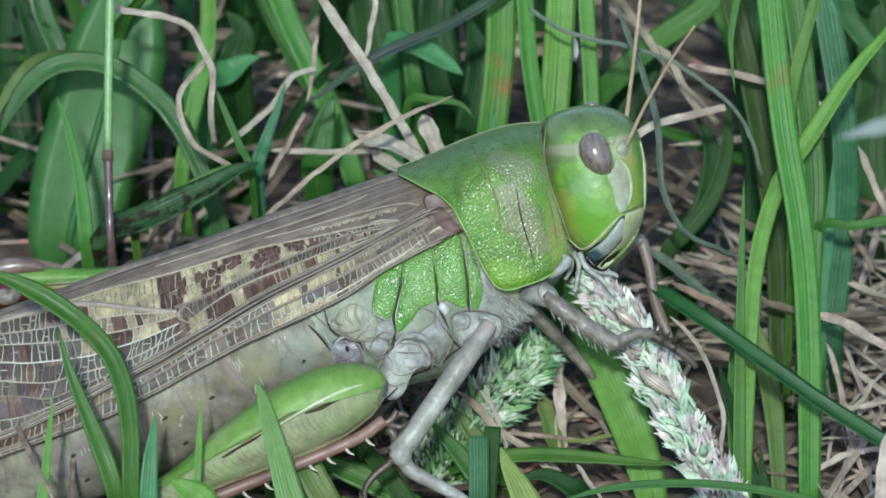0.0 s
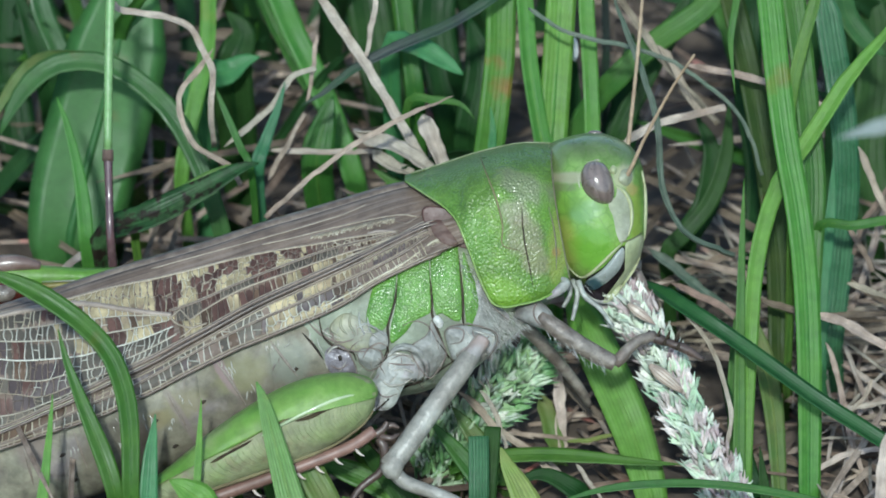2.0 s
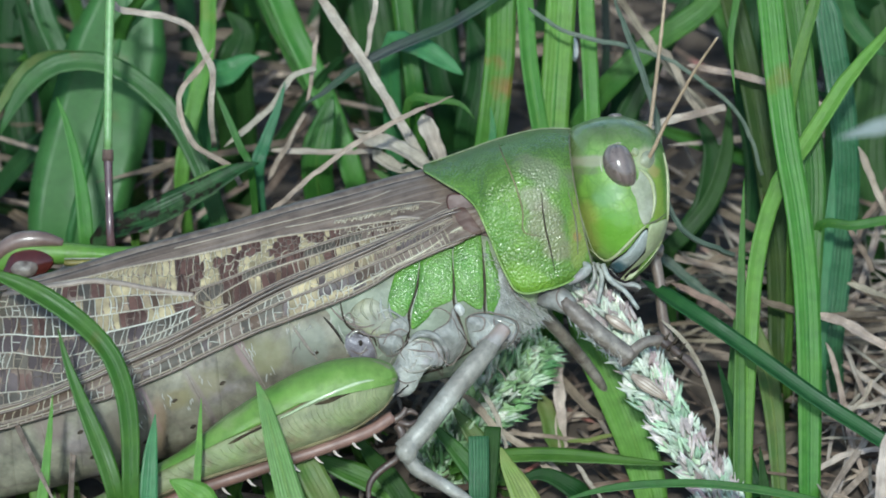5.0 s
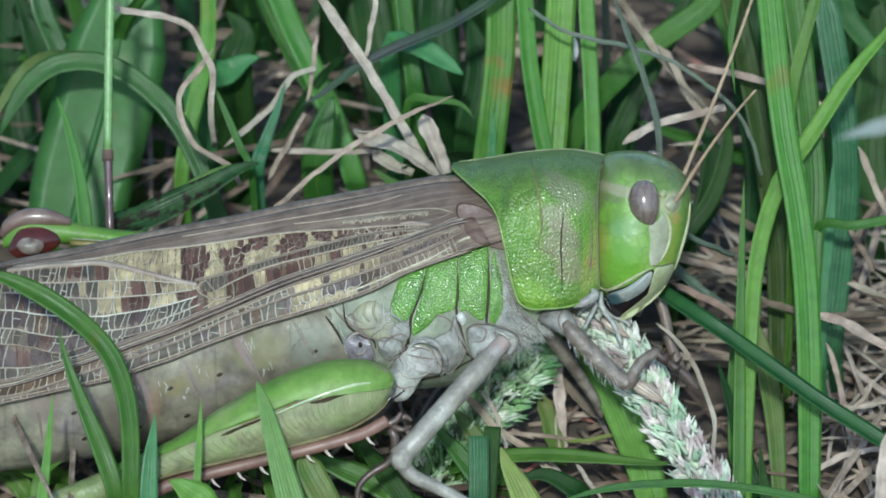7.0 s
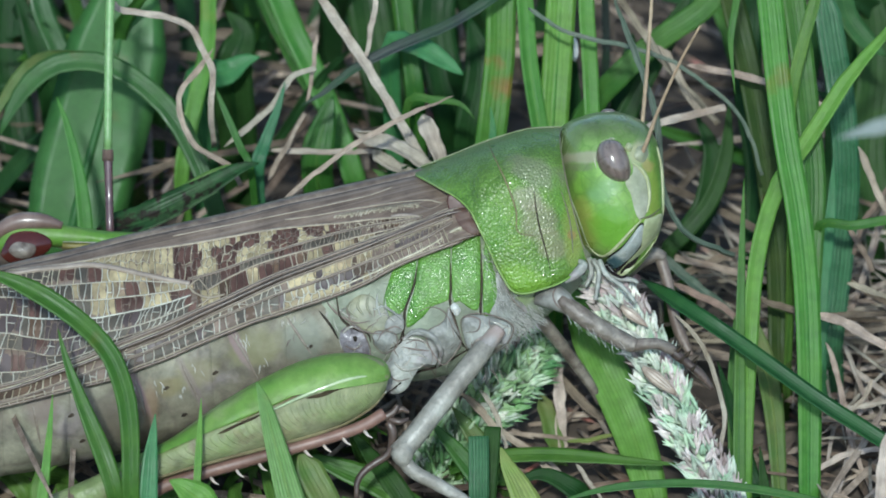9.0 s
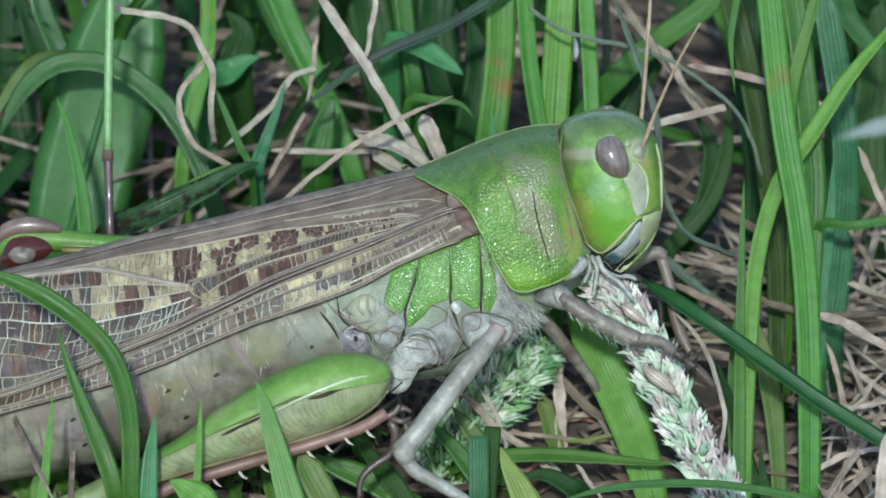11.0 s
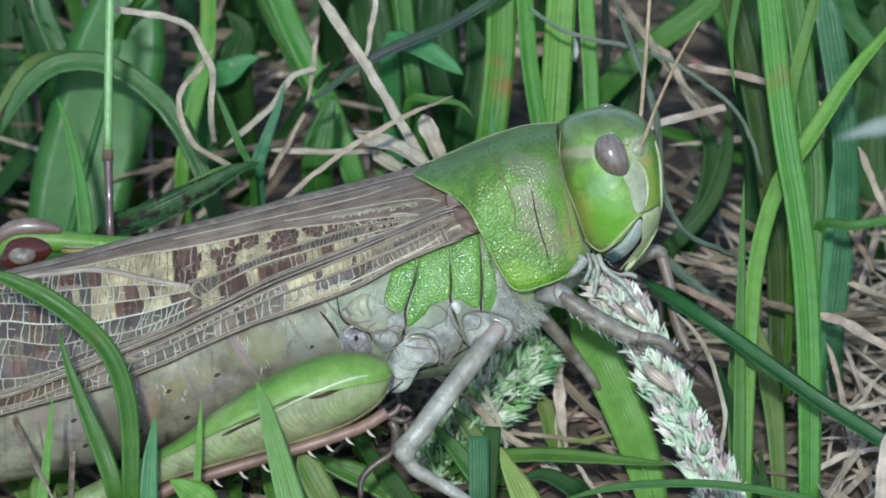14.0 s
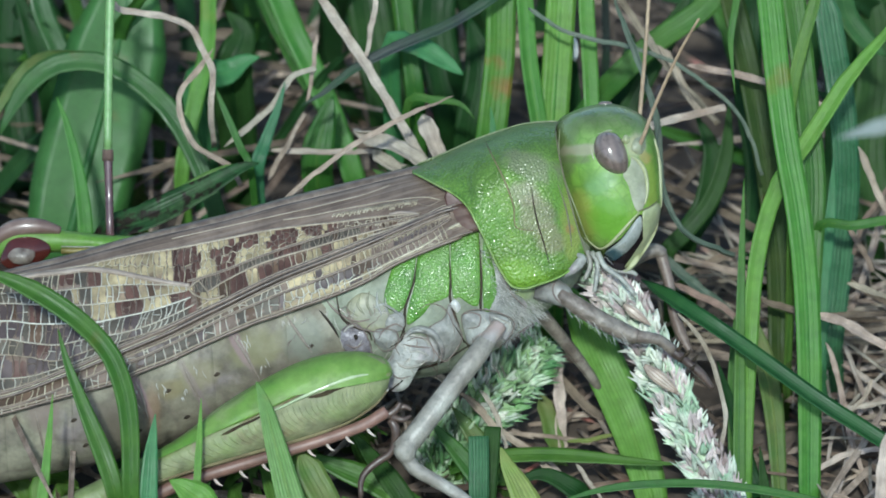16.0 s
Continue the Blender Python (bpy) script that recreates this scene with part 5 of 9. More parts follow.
def forewing():
    rows = wing_sheet()
    wing = part("forewing", grid(rows), MEMBRANE, locust, "brown-spotted cream forewing with a net of veins", HUB)
    mod = wing.modifiers.new("thickness", "SOLIDIFY")
    mod.thickness, mod.offset = 0.00005, 0
    skin = surface_of(wing)

    def at(x, z, lift):
        return (x, skin(x, z, -4.4) - lift, z)
    # long veins
    for line, radii, material, lift in (
            ("v1", [0.05, 0.09, 0.07], VEIN_TAN, 0.05), ("v2", [0.06, 0.07, 0.06], VEIN_DARK, 0.06), ("v3", [0.06, 0.06, 0.05], VEIN_TAN, 0.06),
            ("ra", [0.07, 0.11, 0.10], VEIN_DARK, 0.1), ("rb", [0.08, 0.14, 0.12], VEIN_DEEP, 0.08), ("rc", [0.05, 0.10, 0.09], VEIN_DARK, 0.06),
            ("l1", [0.06, 0.08, 0.09], VEIN_DARK, 0.06), ("edge", [0.06, 0.11, 0.10], VEIN_DARK, 0.05),
            ("d1", [0.04, 0.045, 0.04], VEIN_PALE, 0.06), ("d2", [0.045, 0.055, 0.05], VEIN_PALE, 0.06), ("d3", [0.045, 0.055, 0.05], VEIN_WHITE, 0.06),
            ("d4", [0.045, 0.05, 0.045], VEIN_PALE, 0.06), ("d5", [0.04, 0.04, 0.035], VEIN_TAN, 0.06), ("d6", [0.04, 0.045, 0.04], VEIN_PALE, 0.06)):
        pts = [at(x, z, lift) for x, z in CURVES[line][::2] if x < 1.6]
        part("vein", tube(pts, radii, 80, 6), material, wing, "", HUB)
    # fine pale partners of the stout veins
    for line, dz, r, material in (("ra", 0.13, 0.045, VEIN_TAN), ("rb", 0.12, 0.04, VEIN), ("rc", -0.12, 0.05, VEIN_TAN), ("l1", 0.10, 0.035, VEIN_TAN), ("edge", 0.16, 0.05, VEIN_TAN), ("v2", 0.1, 0.03, VEIN_TAN)):
        pts = [at(x, z + dz, 0.07) for x, z in CURVES[line][::2] if x < 0.8]
        part("vein", tube(pts, r, 80, 5), material, wing, "", HUB)
    # the stout pale vein that ends in a fork
    part("vein", tube([at(x, z, 0.02) for x, z in CURVES["band"][20::3]], [0.12, 0.20, 0.19, 0.15], 60, 8), VEIN_BROAD, wing, "stout pale vein ending in a fork", HUB)
    for pts, r in ((FORK_A, 0.07), (FORK_B, 0.065), (FORK_C, 0.06), (FORK_D, 0.05)):
        part("vein", tube([at(x, z, 0.07) for x, z in pts], r, 16, 6), VEIN_TAN, wing, "", HUB)

    rnd = random.Random(7)
    cells = {k: [] for k in CELLS}
    lines = {"white": [], "cream": [], "dark": [], "tan": []}

    def field(upper, lower, x0, x1, lanes, step, plain, ink, slant=0.0, radius=0.032, fork=0.1):
        """A band of cells between two long veins, in one or more lanes."""
        def edge_z(k, x):
            f = k / lanes
            u, v = height(upper, x), height(lower, x)
            wob = 0 if k in (0, lanes) else 0.09 * math.sin(math.pi * x / 0.36 + k * math.pi) + 0.08 * noise.noise((x * 3, k, 3))
            return u + (v - u) * f + wob
        for k in range(lanes):
            xs = [x0]
            while xs[-1] < x1:
                xs.append(xs[-1] + rnd.uniform(0.7, 1.3) * (step(xs[-1]) if callable(step) else step))
            lean = slant + rnd.uniform(-0.04, 0.04)
            for a, b in zip(xs[:-1], xs[1:]):
                m = (a + b) / 2
                tall = edge_z(k, m) - edge_z(k + 1, m)
                if tall < 0.06:
                    continue
                off = lean * tall
                kind = pigment(m, edge_z(k + 0.5 if lanes == 1 else k, m) if lanes == 1 else (edge_z(k, m) + edge_z(k + 1, m)) / 2, plain)
                patch = []
                for i in range(4):
                    f = i / 3
                    row = []
                    for j in range(4):
                        g = j / 3
                        x = a + (b - a) * g + off * (f - 0.5)
                        zu, zl = edge_z(k, x), edge_z(k + 1, x)
                        z = zu + (zl - zu) * f
                        row.append(at(x, z, 0.03 + 0.03 * math.sin(math.pi * f) * math.sin(math.pi * g)))
                    patch.append(row)
                cells[kind].append(grid(patch))
                bow = rnd.uniform(-0.12, 0.12) * min(1, tall / 0.6)
                skew = rnd.uniform(-0.15, 0.1) * min(1, tall / 0.6)
                top, low = a - off * 0.5 - skew, a + off * 0.5 + skew
                pts = [at(top + (low - top) * f + bow * math.sin(math.pi * f), edge_z(k, a) + (edge_z(k + 1, a) - edge_z(k, a)) * f, 0.075) for f in (0, 0.33, 0.67, 1)]
                tint = ink(m) if callable(ink) else ink
                if kind == "dark" and rnd.random() < 0.85 or kind == "mauve" and rnd.random() < 0.5:
                    tint = "dark"
                lines[tint].append(tube(pts, radius * rnd.uniform(0.75, 1.2), 4, 4))
                if k and rnd.random() < 0.9:
                    pts = [at(a + (b - a) * f, edge_z(k, a + (b - a) * f), 0.075) for f in (0, 0.5, 1)]
                    lines[tint].append(tube(pts, radius * 0.9, 3, 4))
                if rnd.random() < fork and tall > 0.3:
                    z = edge_z(k, m) - tall * rnd.uniform(0.35, 0.65)
                    lines[tint].append(tube([at(a, z, 0.075), at(b, z + rnd.uniform(-0.08, 0.08), 0.075)], radius * 0.9, 2, 4))

    def near_root(x):
        return "root" if x > -6.6 + 1.5 * noise.noise((x * 1.5, 0, 5)) else "cream"

    def tip_cream(x):
        return "cream" if -21.5 < x + 1.2 * noise.noise((x * 2, 0, 9)) < -15.2 else "grey"

    def low_cream(x):
        return "cream" if -9.6 < x + 0.8 * noise.noise((x * 2, 0, 2)) < -4.2 else "root" if x > -5 or noise.noise((x * 0.8, 0, 7)) > 0.1 else "grey"

    def fine(x):
        return 0.33 if x < -8 else 0.33 - 0.10 * min(1, (x + 8) / 6)
    field("v1", "v2", -15.2, -7.6, 4, 0.36, "cream", "cream", 0.1, 0.03, 0.0)
    field("v1", "v2", -7.6, -4.5, 2, 0.27, near_root, lambda x: "cream" if rnd.random() < 0.6 else "dark", 0.1, 0.026, 0.0)
    field("v1", "v2", -4.5, -1.3, 1, 0.22, near_root, lambda x: "cream" if rnd.random() < 0.5 else "dark", 0.2, 0.024, 0.0)
    field("v1", "band", -22.0, -15.2, 2, 0.36, "cream", "cream", 0.0, 0.032, 0.0)
    field("v2", "v3", -15.0, -1.4, 1, 0.26, lambda x: "grey" if x < -5 else "root", "tan", 0.15, 0.022, 0.0)
    field("v3", "ra", -14.8, -1.4, 1, fine, lambda x: "root" if x > -3.5 else "cream" if noise.noise((x * 1.6, 0, 4)) > -0.15 else "brown", lambda x: "cream" if rnd.random() < 0.7 else "dark", 0.2, 0.028, 0.05)
    field("rc", "l1", -19.0, 0.2, 1, lambda x: 0.42 if x < -7 else 0.24, low_cream, lambda x: "white" if x < -9 else "cream" if x < -4 else "tan", 0.1, 0.032, 0.12)
    field("l1", "edge", -9.5, -3.5, 2, 0.4, low_cream, "white", 0.15, 0.036, 0.1)
    field("l1", "edge", -40.0, -9.5, 1, 0.5, low_cream, "white", 0.1, 0.038, 0.22)
    field("l1", "edge", -3.5, 0.4, 1, 0.26, "root", "cream", 0.4, 0.026, 0.0)
    field("rb", "l1", -40.0, -19.0, 1, 0.5, lambda x: "brown" if x < -22 else "root", "cream", 0.0, 0.035, 0.0)
    field("v1", "d1", -40.0, -22.0, 1, 0.42, "grey", "cream", 0.0, 0.032, 0.15)
    field("band", "d1", -22.0, -15.4, 1, 0.42, tip_cream, "white", 0.1, 0.034, 0.1)
    field("d1", "d2", -40.0, -15.4, 1, 0.40, tip_cream, "white", 0.1, 0.036, 0.1)
    field("d2", "d3", -40.0, -15.3, 1, 0.38, tip_cream, "white", 0.1, 0.033, 0.15)
    field("d3", "d4", -40.0, -15.2, 1, 0.38, "grey", "white", -0.05, 0.033, 0.15)
    field("d4", "d5", -40.0, -15.0, 1, 0.38, "grey", lambda x: "white" if x > -22 or rnd.random() < 0.4 else "tan", -0.1, 0.033, 0.15)
    field("d5", "d6", -40.0, -19.9, 1, 0.46, "grey", lambda x: "white" if x > -22 or rnd.random() < 0.4 else "tan", 0.0, 0.033, 0.25)
    field("d6", "ra", -40.0, -19.9, 1, 0.48, "grey", lambda x: "white" if x > -22 or rnd.random() < 0.4 else "tan", 0.0, 0.033, 0.2)
    field("d5", "ra", -19.9, -15.0, 1, 0.5, "grey", "white", 0.0, 0.032, 0.05)
    for kind, gs in cells.items():
        if gs:
            part("wing_membrane", joined(*gs), CELLS[kind], wing, {"dark": "dark brown spots of filled wing cells", "cream": "cream wing cells"}.get(kind, ""), HUB)
    for tint, gs in lines.items():
        if gs:
            part("vein_net", joined(*gs), {"white": VEIN_WHITE, "cream": VEIN, "tan": VEIN_TAN, "dark": VEIN_DARK}[tint], wing, "fine net of %s cross veins" % tint, HUB)
    # lace and pale lines on the back strip and at the root
    for pts, r, material in STRIP_LINES:
        part("vein", tube([at(x, z, 0.03) for x, z in spline(pts, 40)], r, 40, 6), material, wing, "", HUB)
    gs = []
    for upper, lower, n in LACE:
        u, v = spline(upper, n), spline(lower, n)
        for p, q in zip(u, v):
            f = rnd.uniform(0.3, 0.8)
            e = p + (q - p) * f + np.array((-0.08, 0))
            gs.append(tube([at(p[0], p[1], 0.04), at(e[0], e[1], 0.05)], rnd.uniform(0.016, 0.03), 2, 4))
    part("vein_net", joined(*gs), VEIN, wing, "pale lace at the wing's root", HUB)
    far = [[(x, -y, z) for x, y, z in r] for r in rows]
    other = part("forewing", grid(far), MEMBRANE, locust, "brown far forewing", HUB)
    mod = other.modifiers.new("thickness", "SOLIDIFY")
    mod.thickness, mod.offset = 0.00005, 0
    # ridge along the back where the wings meet
    part("wing_back", tube([p + np.array((0, 0.8, -0.05)) for p in wing_top[::10]], [0.25, 0.5, 0.5, 0.4, 0.2], 60, 8, 1.6), VEIN_DARK, locust, "brown ridge of the folded wings", HUB)
    return wing


FORK_A = [(-15.36, -2.38), (-14.92, -2.82), (-14.07, -3.09), (-13.12, -2.86)]
FORK_B = [(-15.36, -2.48), (-14.96, -2.11), (-14.68, -1.94)]
FORK_C = [(-14, -3.09), (-14.41, -3.4), (-14.82, -3.67)]
FORK_D = [(-14.68, -2.01), (-14.21, -2.58), (-14, -3.09)]
VEIN_BROAD = surface("vein_broad", (0.33, 0.275, 0.225), (0.24, 0.195, 0.155), rough=0.4, contrast=1.6, scale=500, bump=0.5)
LACE = [([(-1.5, 2.96), (-3.2, 2.75), (-4.89, 2.41), (-6.59, 2.07)], [(-1.5, 2.35), (-3.2, 2.14), (-4.89, 1.9), (-6.59, 1.67)], 70), ([(-1.67, 1.94), (-3.2, 1.73), (-4.55, 1.5)], [(-1.67, 1.56), (-3.2, 1.26), (-4.55, 0.99)], 34), ([(0.2, 2.14), (-1.5, 1.39), (-3.2, 0.71), (-4.89, 0.03)], [(0.37, 1.67), (-1.33, 0.88), (-2.86, 0.17), (-4.55, -0.58)], 90), ([(1.5, 1.67), (0.54, 1.33), (-0.48, 0.65), (-1.84, -0.14), (-3.2, -0.78), (-4.55, -1.46)], [(1.84, 1.33), (0.95, 0.99), (-0.14, 0.31), (-1.5, -0.48), (-2.86, -1.09), (-4.21, -1.77)], 110)]
STRIP_LINES = [([(-0.14, 2.89), (-1.16, 3.06), (-2.86, 2.89), (-4.55, 2.62), (-6.25, 2.31), (-7.95, 1.97), (-9.65, 1.7)], 0.05, VEIN_TAN), ([(-3.2, 3.81), (-4.55, 3.3), (-6.25, 2.86), (-7.95, 2.45), (-9.65, 2.07), (-13.05, 1.33), (-16.45, 0.58)], 0.04, VEIN_TAN), ([(0.03, 2.96), (-0.82, 2.55), (-1.5, 2.69)], 0.06, VEIN_DARK), ([(-1.5, 2.04), (-2.52, 2.14), (-3.2, 2.01)], 0.09, VEIN_BROAD), ([(0.82, 2.55), (0.2, 2.48), (-0.65, 2.11), (-1.5, 1.73), (-2.86, 1.22), (-4.55, 0.68)], 0.07, VEIN_TAN), ([(0.54, 1.73), (-0.14, 1.39), (-1.16, 0.82), (-2.86, 0.03), (-4.55, -0.61)], 0.06, VEIN_TAN), ([(1.05, 1.46), (0.54, 1.22), (-0.48, 0.54), (-1.5, -0.07), (-2.86, -0.71), (-4.21, -1.39), (-6.25, -2.31)], 0.06, VEIN), ([(0.54, 0.37), (-0.82, 0), (-2.86, -0.85)], 0.08, VEIN_DARK), ([(1.84, 0.99), (1.05, 0.78), (-0.14, 0.31)], 0.08, VEIN_DARK)]
wing = forewing()
wing_skin = surface_of(wing)
part("wing_hinge", plate([(0.07, -4, 3.09), (0.95, -4, 2.92), (1.63, -4, 2.07), (2.24, -4, 1.12), (1.9, -4, 0.95), (1.16, -4, 1.33), (0.75, -4, 1.8), (0.54, -4, 2.41)], lambda x, z, d=0: wing_skin(x, z, -4), 0.1, 0.1), HINGE, locust, "dark red-brown wing hinge", HUB)

part("wing_root", plate([(0.2, -4, 3.4), (1.6, -4, 3.3), (3.0, -4, 2.4), (3.7, -4, 1.1), (3.1, -4, 0.75), (1.6, -4, 1.2), (0.4, -4, 2.2)], lambda x, z, d=0: min(flank(x, z, -3.9), -3.9), 0.05, 0.05), HINGE, locust, "reddish-brown skin at the wing's root", HUB)

# ---- hind legs ----
femur = part("hind_femur", loft([
    ((-3.04, -6.4, -7.12), (-3.31, -6.4, -8.40), 0.5), ((-3.78, -6.4, -6.55), (-3.91, -6.4, -9.28), 1.2), ((-5.20, -6.4, -6.28), (-5.37, -6.4, -10.23), 1.6), ((-7.22, -6.4, -6.45), (-7.22, -6.4, -11.04), 1.75), ((-9.58, -6.4, -7.30), (-9.58, -6.4, -11.78), 1.7),
    ((-12.96, -6.4, -9.25), (-12.62, -6.4, -12.72), 1.5), ((-16.34, -6.3, -11.7), (-16.00, -6.3, -13.81), 1.2), ((-19.72, -6.2, -13.41), (-19.38, -6.2, -15.26), 1.0), ((-23.11, -6.1, -15.00), (-22.77, -6.1, -16.52), 0.85), ((-25.48, -6, -15.68), (-25.14, -6, -17.37), 1.0)], 60, 28, 2.6),
    FEMUR_PALE, locust, "stout pale green hind thigh with a bright green upper band", HUB)
thigh = surface_of(femur)
part("thigh_band", plate([(-3.02, -8, -7.48), (-3.22, -8, -6.88), (-3.83, -8, -6.44), (-5.17, -8, -6.18), (-7.18, -8, -6.38), (-9.53, -8, -7.22), (-12.89, -8, -9.16), (-16.24, -8, -11.6), (-19.60, -8, -13.32), (-19.43, -8, -13.73), (-16.24, -8, -12.05), (-12.42, -8, -10.51), (-10.04, -8, -9.43), (-8.53, -8, -8.69), (-7.25, -8, -8.12), (-5.84, -8, -7.59), (-4.93, -8, -7.35), (-3.99, -8, -7.55), (-3.29, -8, -7.82)], lambda x, z, d=0: thigh(x, z, -6.4), 0.12, 0.1, count=5, power=4), FEMUR_GREEN, femur, "bright green upper band of the thigh", HUB)
# ridge drawn pale to paint the highlight along it
part("thigh_gloss", seam([(-4.43, -8, -7.52), (-4.93, -8, -7.59), (-5.84, -8, -7.82), (-7.25, -8, -8.36), (-8.53, -8, -8.93), (-10.04, -8, -9.67)], lambda x, z, d=0: thigh(x, z, -6.4) - 0.1, 0.14, 0.0), RIDGE_HIGHLIGHT, femur, "pale ridge under the green band with a highlight in its colour", HUB)
part("thigh_fold", plate([(-8.02, -8, -8.89), (-6.85, -8, -8.46), (-5.84, -8, -8.06), (-4.97, -8, -7.79), (-5.24, -8, -8.06), (-6.18, -8, -8.42), (-7.12, -8, -8.83)], thigh, 0.03, 0.05, sink=0.05), THIGH_FOLD, femur, "dark fold of the thigh", HUB)
part("thigh_fold", plate([(-13.2, -8, -11.12), (-12.6, -8, -10.74), (-11.6, -8, -10.28), (-10.6, -8, -9.85), (-11.05, -8, -10.2), (-12.05, -8, -10.66), (-12.72, -8, -11.02)], thigh, 0.03, 0.05, sink=0.05), THIGH_FOLD, femur, "", HUB)
part("thigh_margin", seam([(-3.22, -8, -8.36), (-3.76, -8, -9.10), (-4.83, -8, -9.90), (-6.18, -8, -10.64), (-8.19, -8, -11.34), (-11.21, -8, -12.25), (-16.24, -8, -13.73)], lambda x, z, d=0: thigh(x, z, -6.6), 0.09, 0.06), GLINT_CREASE, femur, "", HUB)
part("thigh_groove", seam([(-4.67, -8, -7.69), (-5.84, -8, -7.89), (-6.85, -8, -8.29), (-8.02, -8, -8.56), (-9.20, -8, -9.10), (-10.20, -8, -9.43), (-11.55, -8, -10.20), (-12.89, -8, -10.77)], thigh, 0.1, -0.05), GROOVE, femur, "dark groove along the thigh", HUB)
part("thigh_ridge", seam([(-3.36, -8, -8.56), (-4.16, -8, -9.43), (-5.84, -8, -10.44), (-8.19, -8, -11.28), (-11.21, -8, -12.15), (-16.24, -8, -13.66), (-19.60, -8, -15.07)], lambda x, z, d=0: thigh(x, z, -6.8), 0.15, 0.02), GROOVE, femur, "", HUB)


def chevrons():
    up = spline([(-3.99, -8, -7.62), (-6.18, -8, -8.36), (-9.53, -8, -9.43), (-12.89, -8, -10.98), (-17.92, -8, -13.06)], 40)
    low = spline([(-3.76, -8, -8.89), (-5.34, -8, -9.97), (-8.02, -8, -10.98), (-11.55, -8, -11.98), (-16.24, -8, -13.46)], 40)
    gs = []
    for i in range(1, 39):
        a, b = up[i], low[i]
        m = (a + b) / 2 + np.array((-0.35, 0, 0.0))
        gs.append(seam([a, m, b], thigh, 0.06, -0.015, 9))
    part("thigh_ribs", joined(*gs), FEMUR_PALE, femur, "herringbone ribs on the thigh", HUB)


chevrons()
tibia = part("hind_shin", tube([(-25.46, -6.2, -16.68), (-19.69, -6.6, -15.75), (-15.64, -6.8, -14.05), (-11.25, -6.9, -12.67), (-7.55, -6.9, -11.56), (-4.85, -6.8, -10.62), (-3.37, -6.6, -9.75)], [0.5, 0.44, 0.40, 0.38, 0.37, 0.37, 0.38], 50, 10), TIBIA_RED, locust, "reddish-brown spiny hind shin", HUB)
for p in ((-4.51, -7, -10.81), (-5.79, -7, -11.25), (-6.94, -7, -11.69), (-8.05, -7, -12.02), (-9.40, -7, -12.49), (-10.74, -7, -12.90), (-12.09, -7, -13.30), (-13.61, -7, -13.77), (-14.95, -7, -14.18)):
    q = np.array(p)
    part("spine", tube([q, q + np.array((0.22, -0.3, -0.25)), q + np.array((0.5, -0.4, -0.4))], [0.11, 0.08, 0.02], 6, 6), SPINE, tibia, "white thorn with a dark tip", HUB)
for pts, r in ((((-3.37, -6.6, -10.02), (-2.83, -6.6, -9.68), (-2.56, -6.6, -9.24)), (0.35, 0.3, 0.2)), (((-3.17, -6.4, -10.02), (-2.43, -6.6, -10.25), (-1.89, -6.4, -10.02)), (0.3, 0.25, 0.12)), (((-3.01, -6, -9.77), (-2.33, -6, -9.50), (-1.89, -6, -9.70)), (0.3, 0.25, 0.15)),
               (((-3.17, -6.4, -10.26), (-2.83, -6.4, -10.83), (-3.01, -6, -12.13), (-4.19, -6, -12.98), (-4.87, -6, -13.82), (-4.93, -6, -14.97)), (0.35, 0.4, 0.34, 0.3, 0.26, 0.18))):
    part("hind_foot", tube(pts, [q * 0.75 for q in r], 14, 8), FOOT, tibia, "dark hooked hind foot", HUB)
far_femur = part("hind_femur", loft([
    ((-12.74, 4.5, 1.43), (-12.74, 4.5, -1.01), 1.4), ((-16.96, 4.8, 0.91), (-16.96, 4.8, -0.84), 1.2), ((-20.47, 5, 0.81), (-20.47, 5, -0.32), 1.0), ((-24.00, 5.2, 1.19), (-24.00, 5.2, -0.25), 0.9), ((-25.40, 5.2, 1.37), (-25.40, 5.2, -0.39), 0.9), ((-26.80, 5.2, 1.26), (-26.80, 5.2, -0.67), 1.0), ((-27.85, 5.2, 0.39), (-27.85, 5.2, -0.67), 0.5)], 40, 24, 2.4), FEMUR_GREEN, locust, "far hind thigh, bright green, ending in a dark knee", HUB)
part("knee_cap", tube([(-23.67, 4.6, 1.09), (-24.99, 4.5, 1.36), (-26.39, 4.5, 1.29), (-27.45, 4.6, 0.74), (-27.89, 4.8, 0.04)], [0.25, 0.5, 0.55, 0.45, 0.2], 20, 10), KNEE_CAP, far_femur, "grey-brown knee cap", HUB)
part("knee_lobe", plate([(-27.22, 4, -0.14), (-26.70, 4, 0.56), (-25.47, 4, 0.73), (-24.42, 4, 0.31), (-24.32, 4, -0.31), (-25.30, 4, -1.08), (-26.70, 4, -1.29), (-27.39, 4, -0.84)], lambda x, z, d=0: 4.2, 0.5, 0.0), KNEE_RED, far_femur, "dark red knee lobe", HUB)
part("knee_lens", plate([(-26.89, 3.8, -0.49), (-26.40, 3.8, 0.03), (-25.35, 3.8, -0.10), (-25.21, 3.8, -0.52), (-25.63, 3.8, -0.94), (-26.40, 3.8, -0.94)], lambda x, z, d=0: 3.75, 0.25, 0.0), SKIN_LEG, far_femur, "pale crescent in the knee", HUB)

part("thigh_margin", tube([(-13.5, 3.4, -0.75), (-17.0, 3.7, -0.55), (-20.5, 4.1, -0.22), (-23.6, 4.4, -0.15)], [0.2, 0.24, 0.2, 0.2], 24, 8), THIGH_YELLOW, far_femur, "yellow lower edge of the far thigh", HUB)
part("thigh_gloss", tube([(-16.0, 3.55, -0.1), (-20.3, 4.0, 0.05), (-23.6, 4.25, 0.12)], [0.03, 0.06, 0.03], 20, 6), GLINT_CREASE, far_femur, "", HUB)

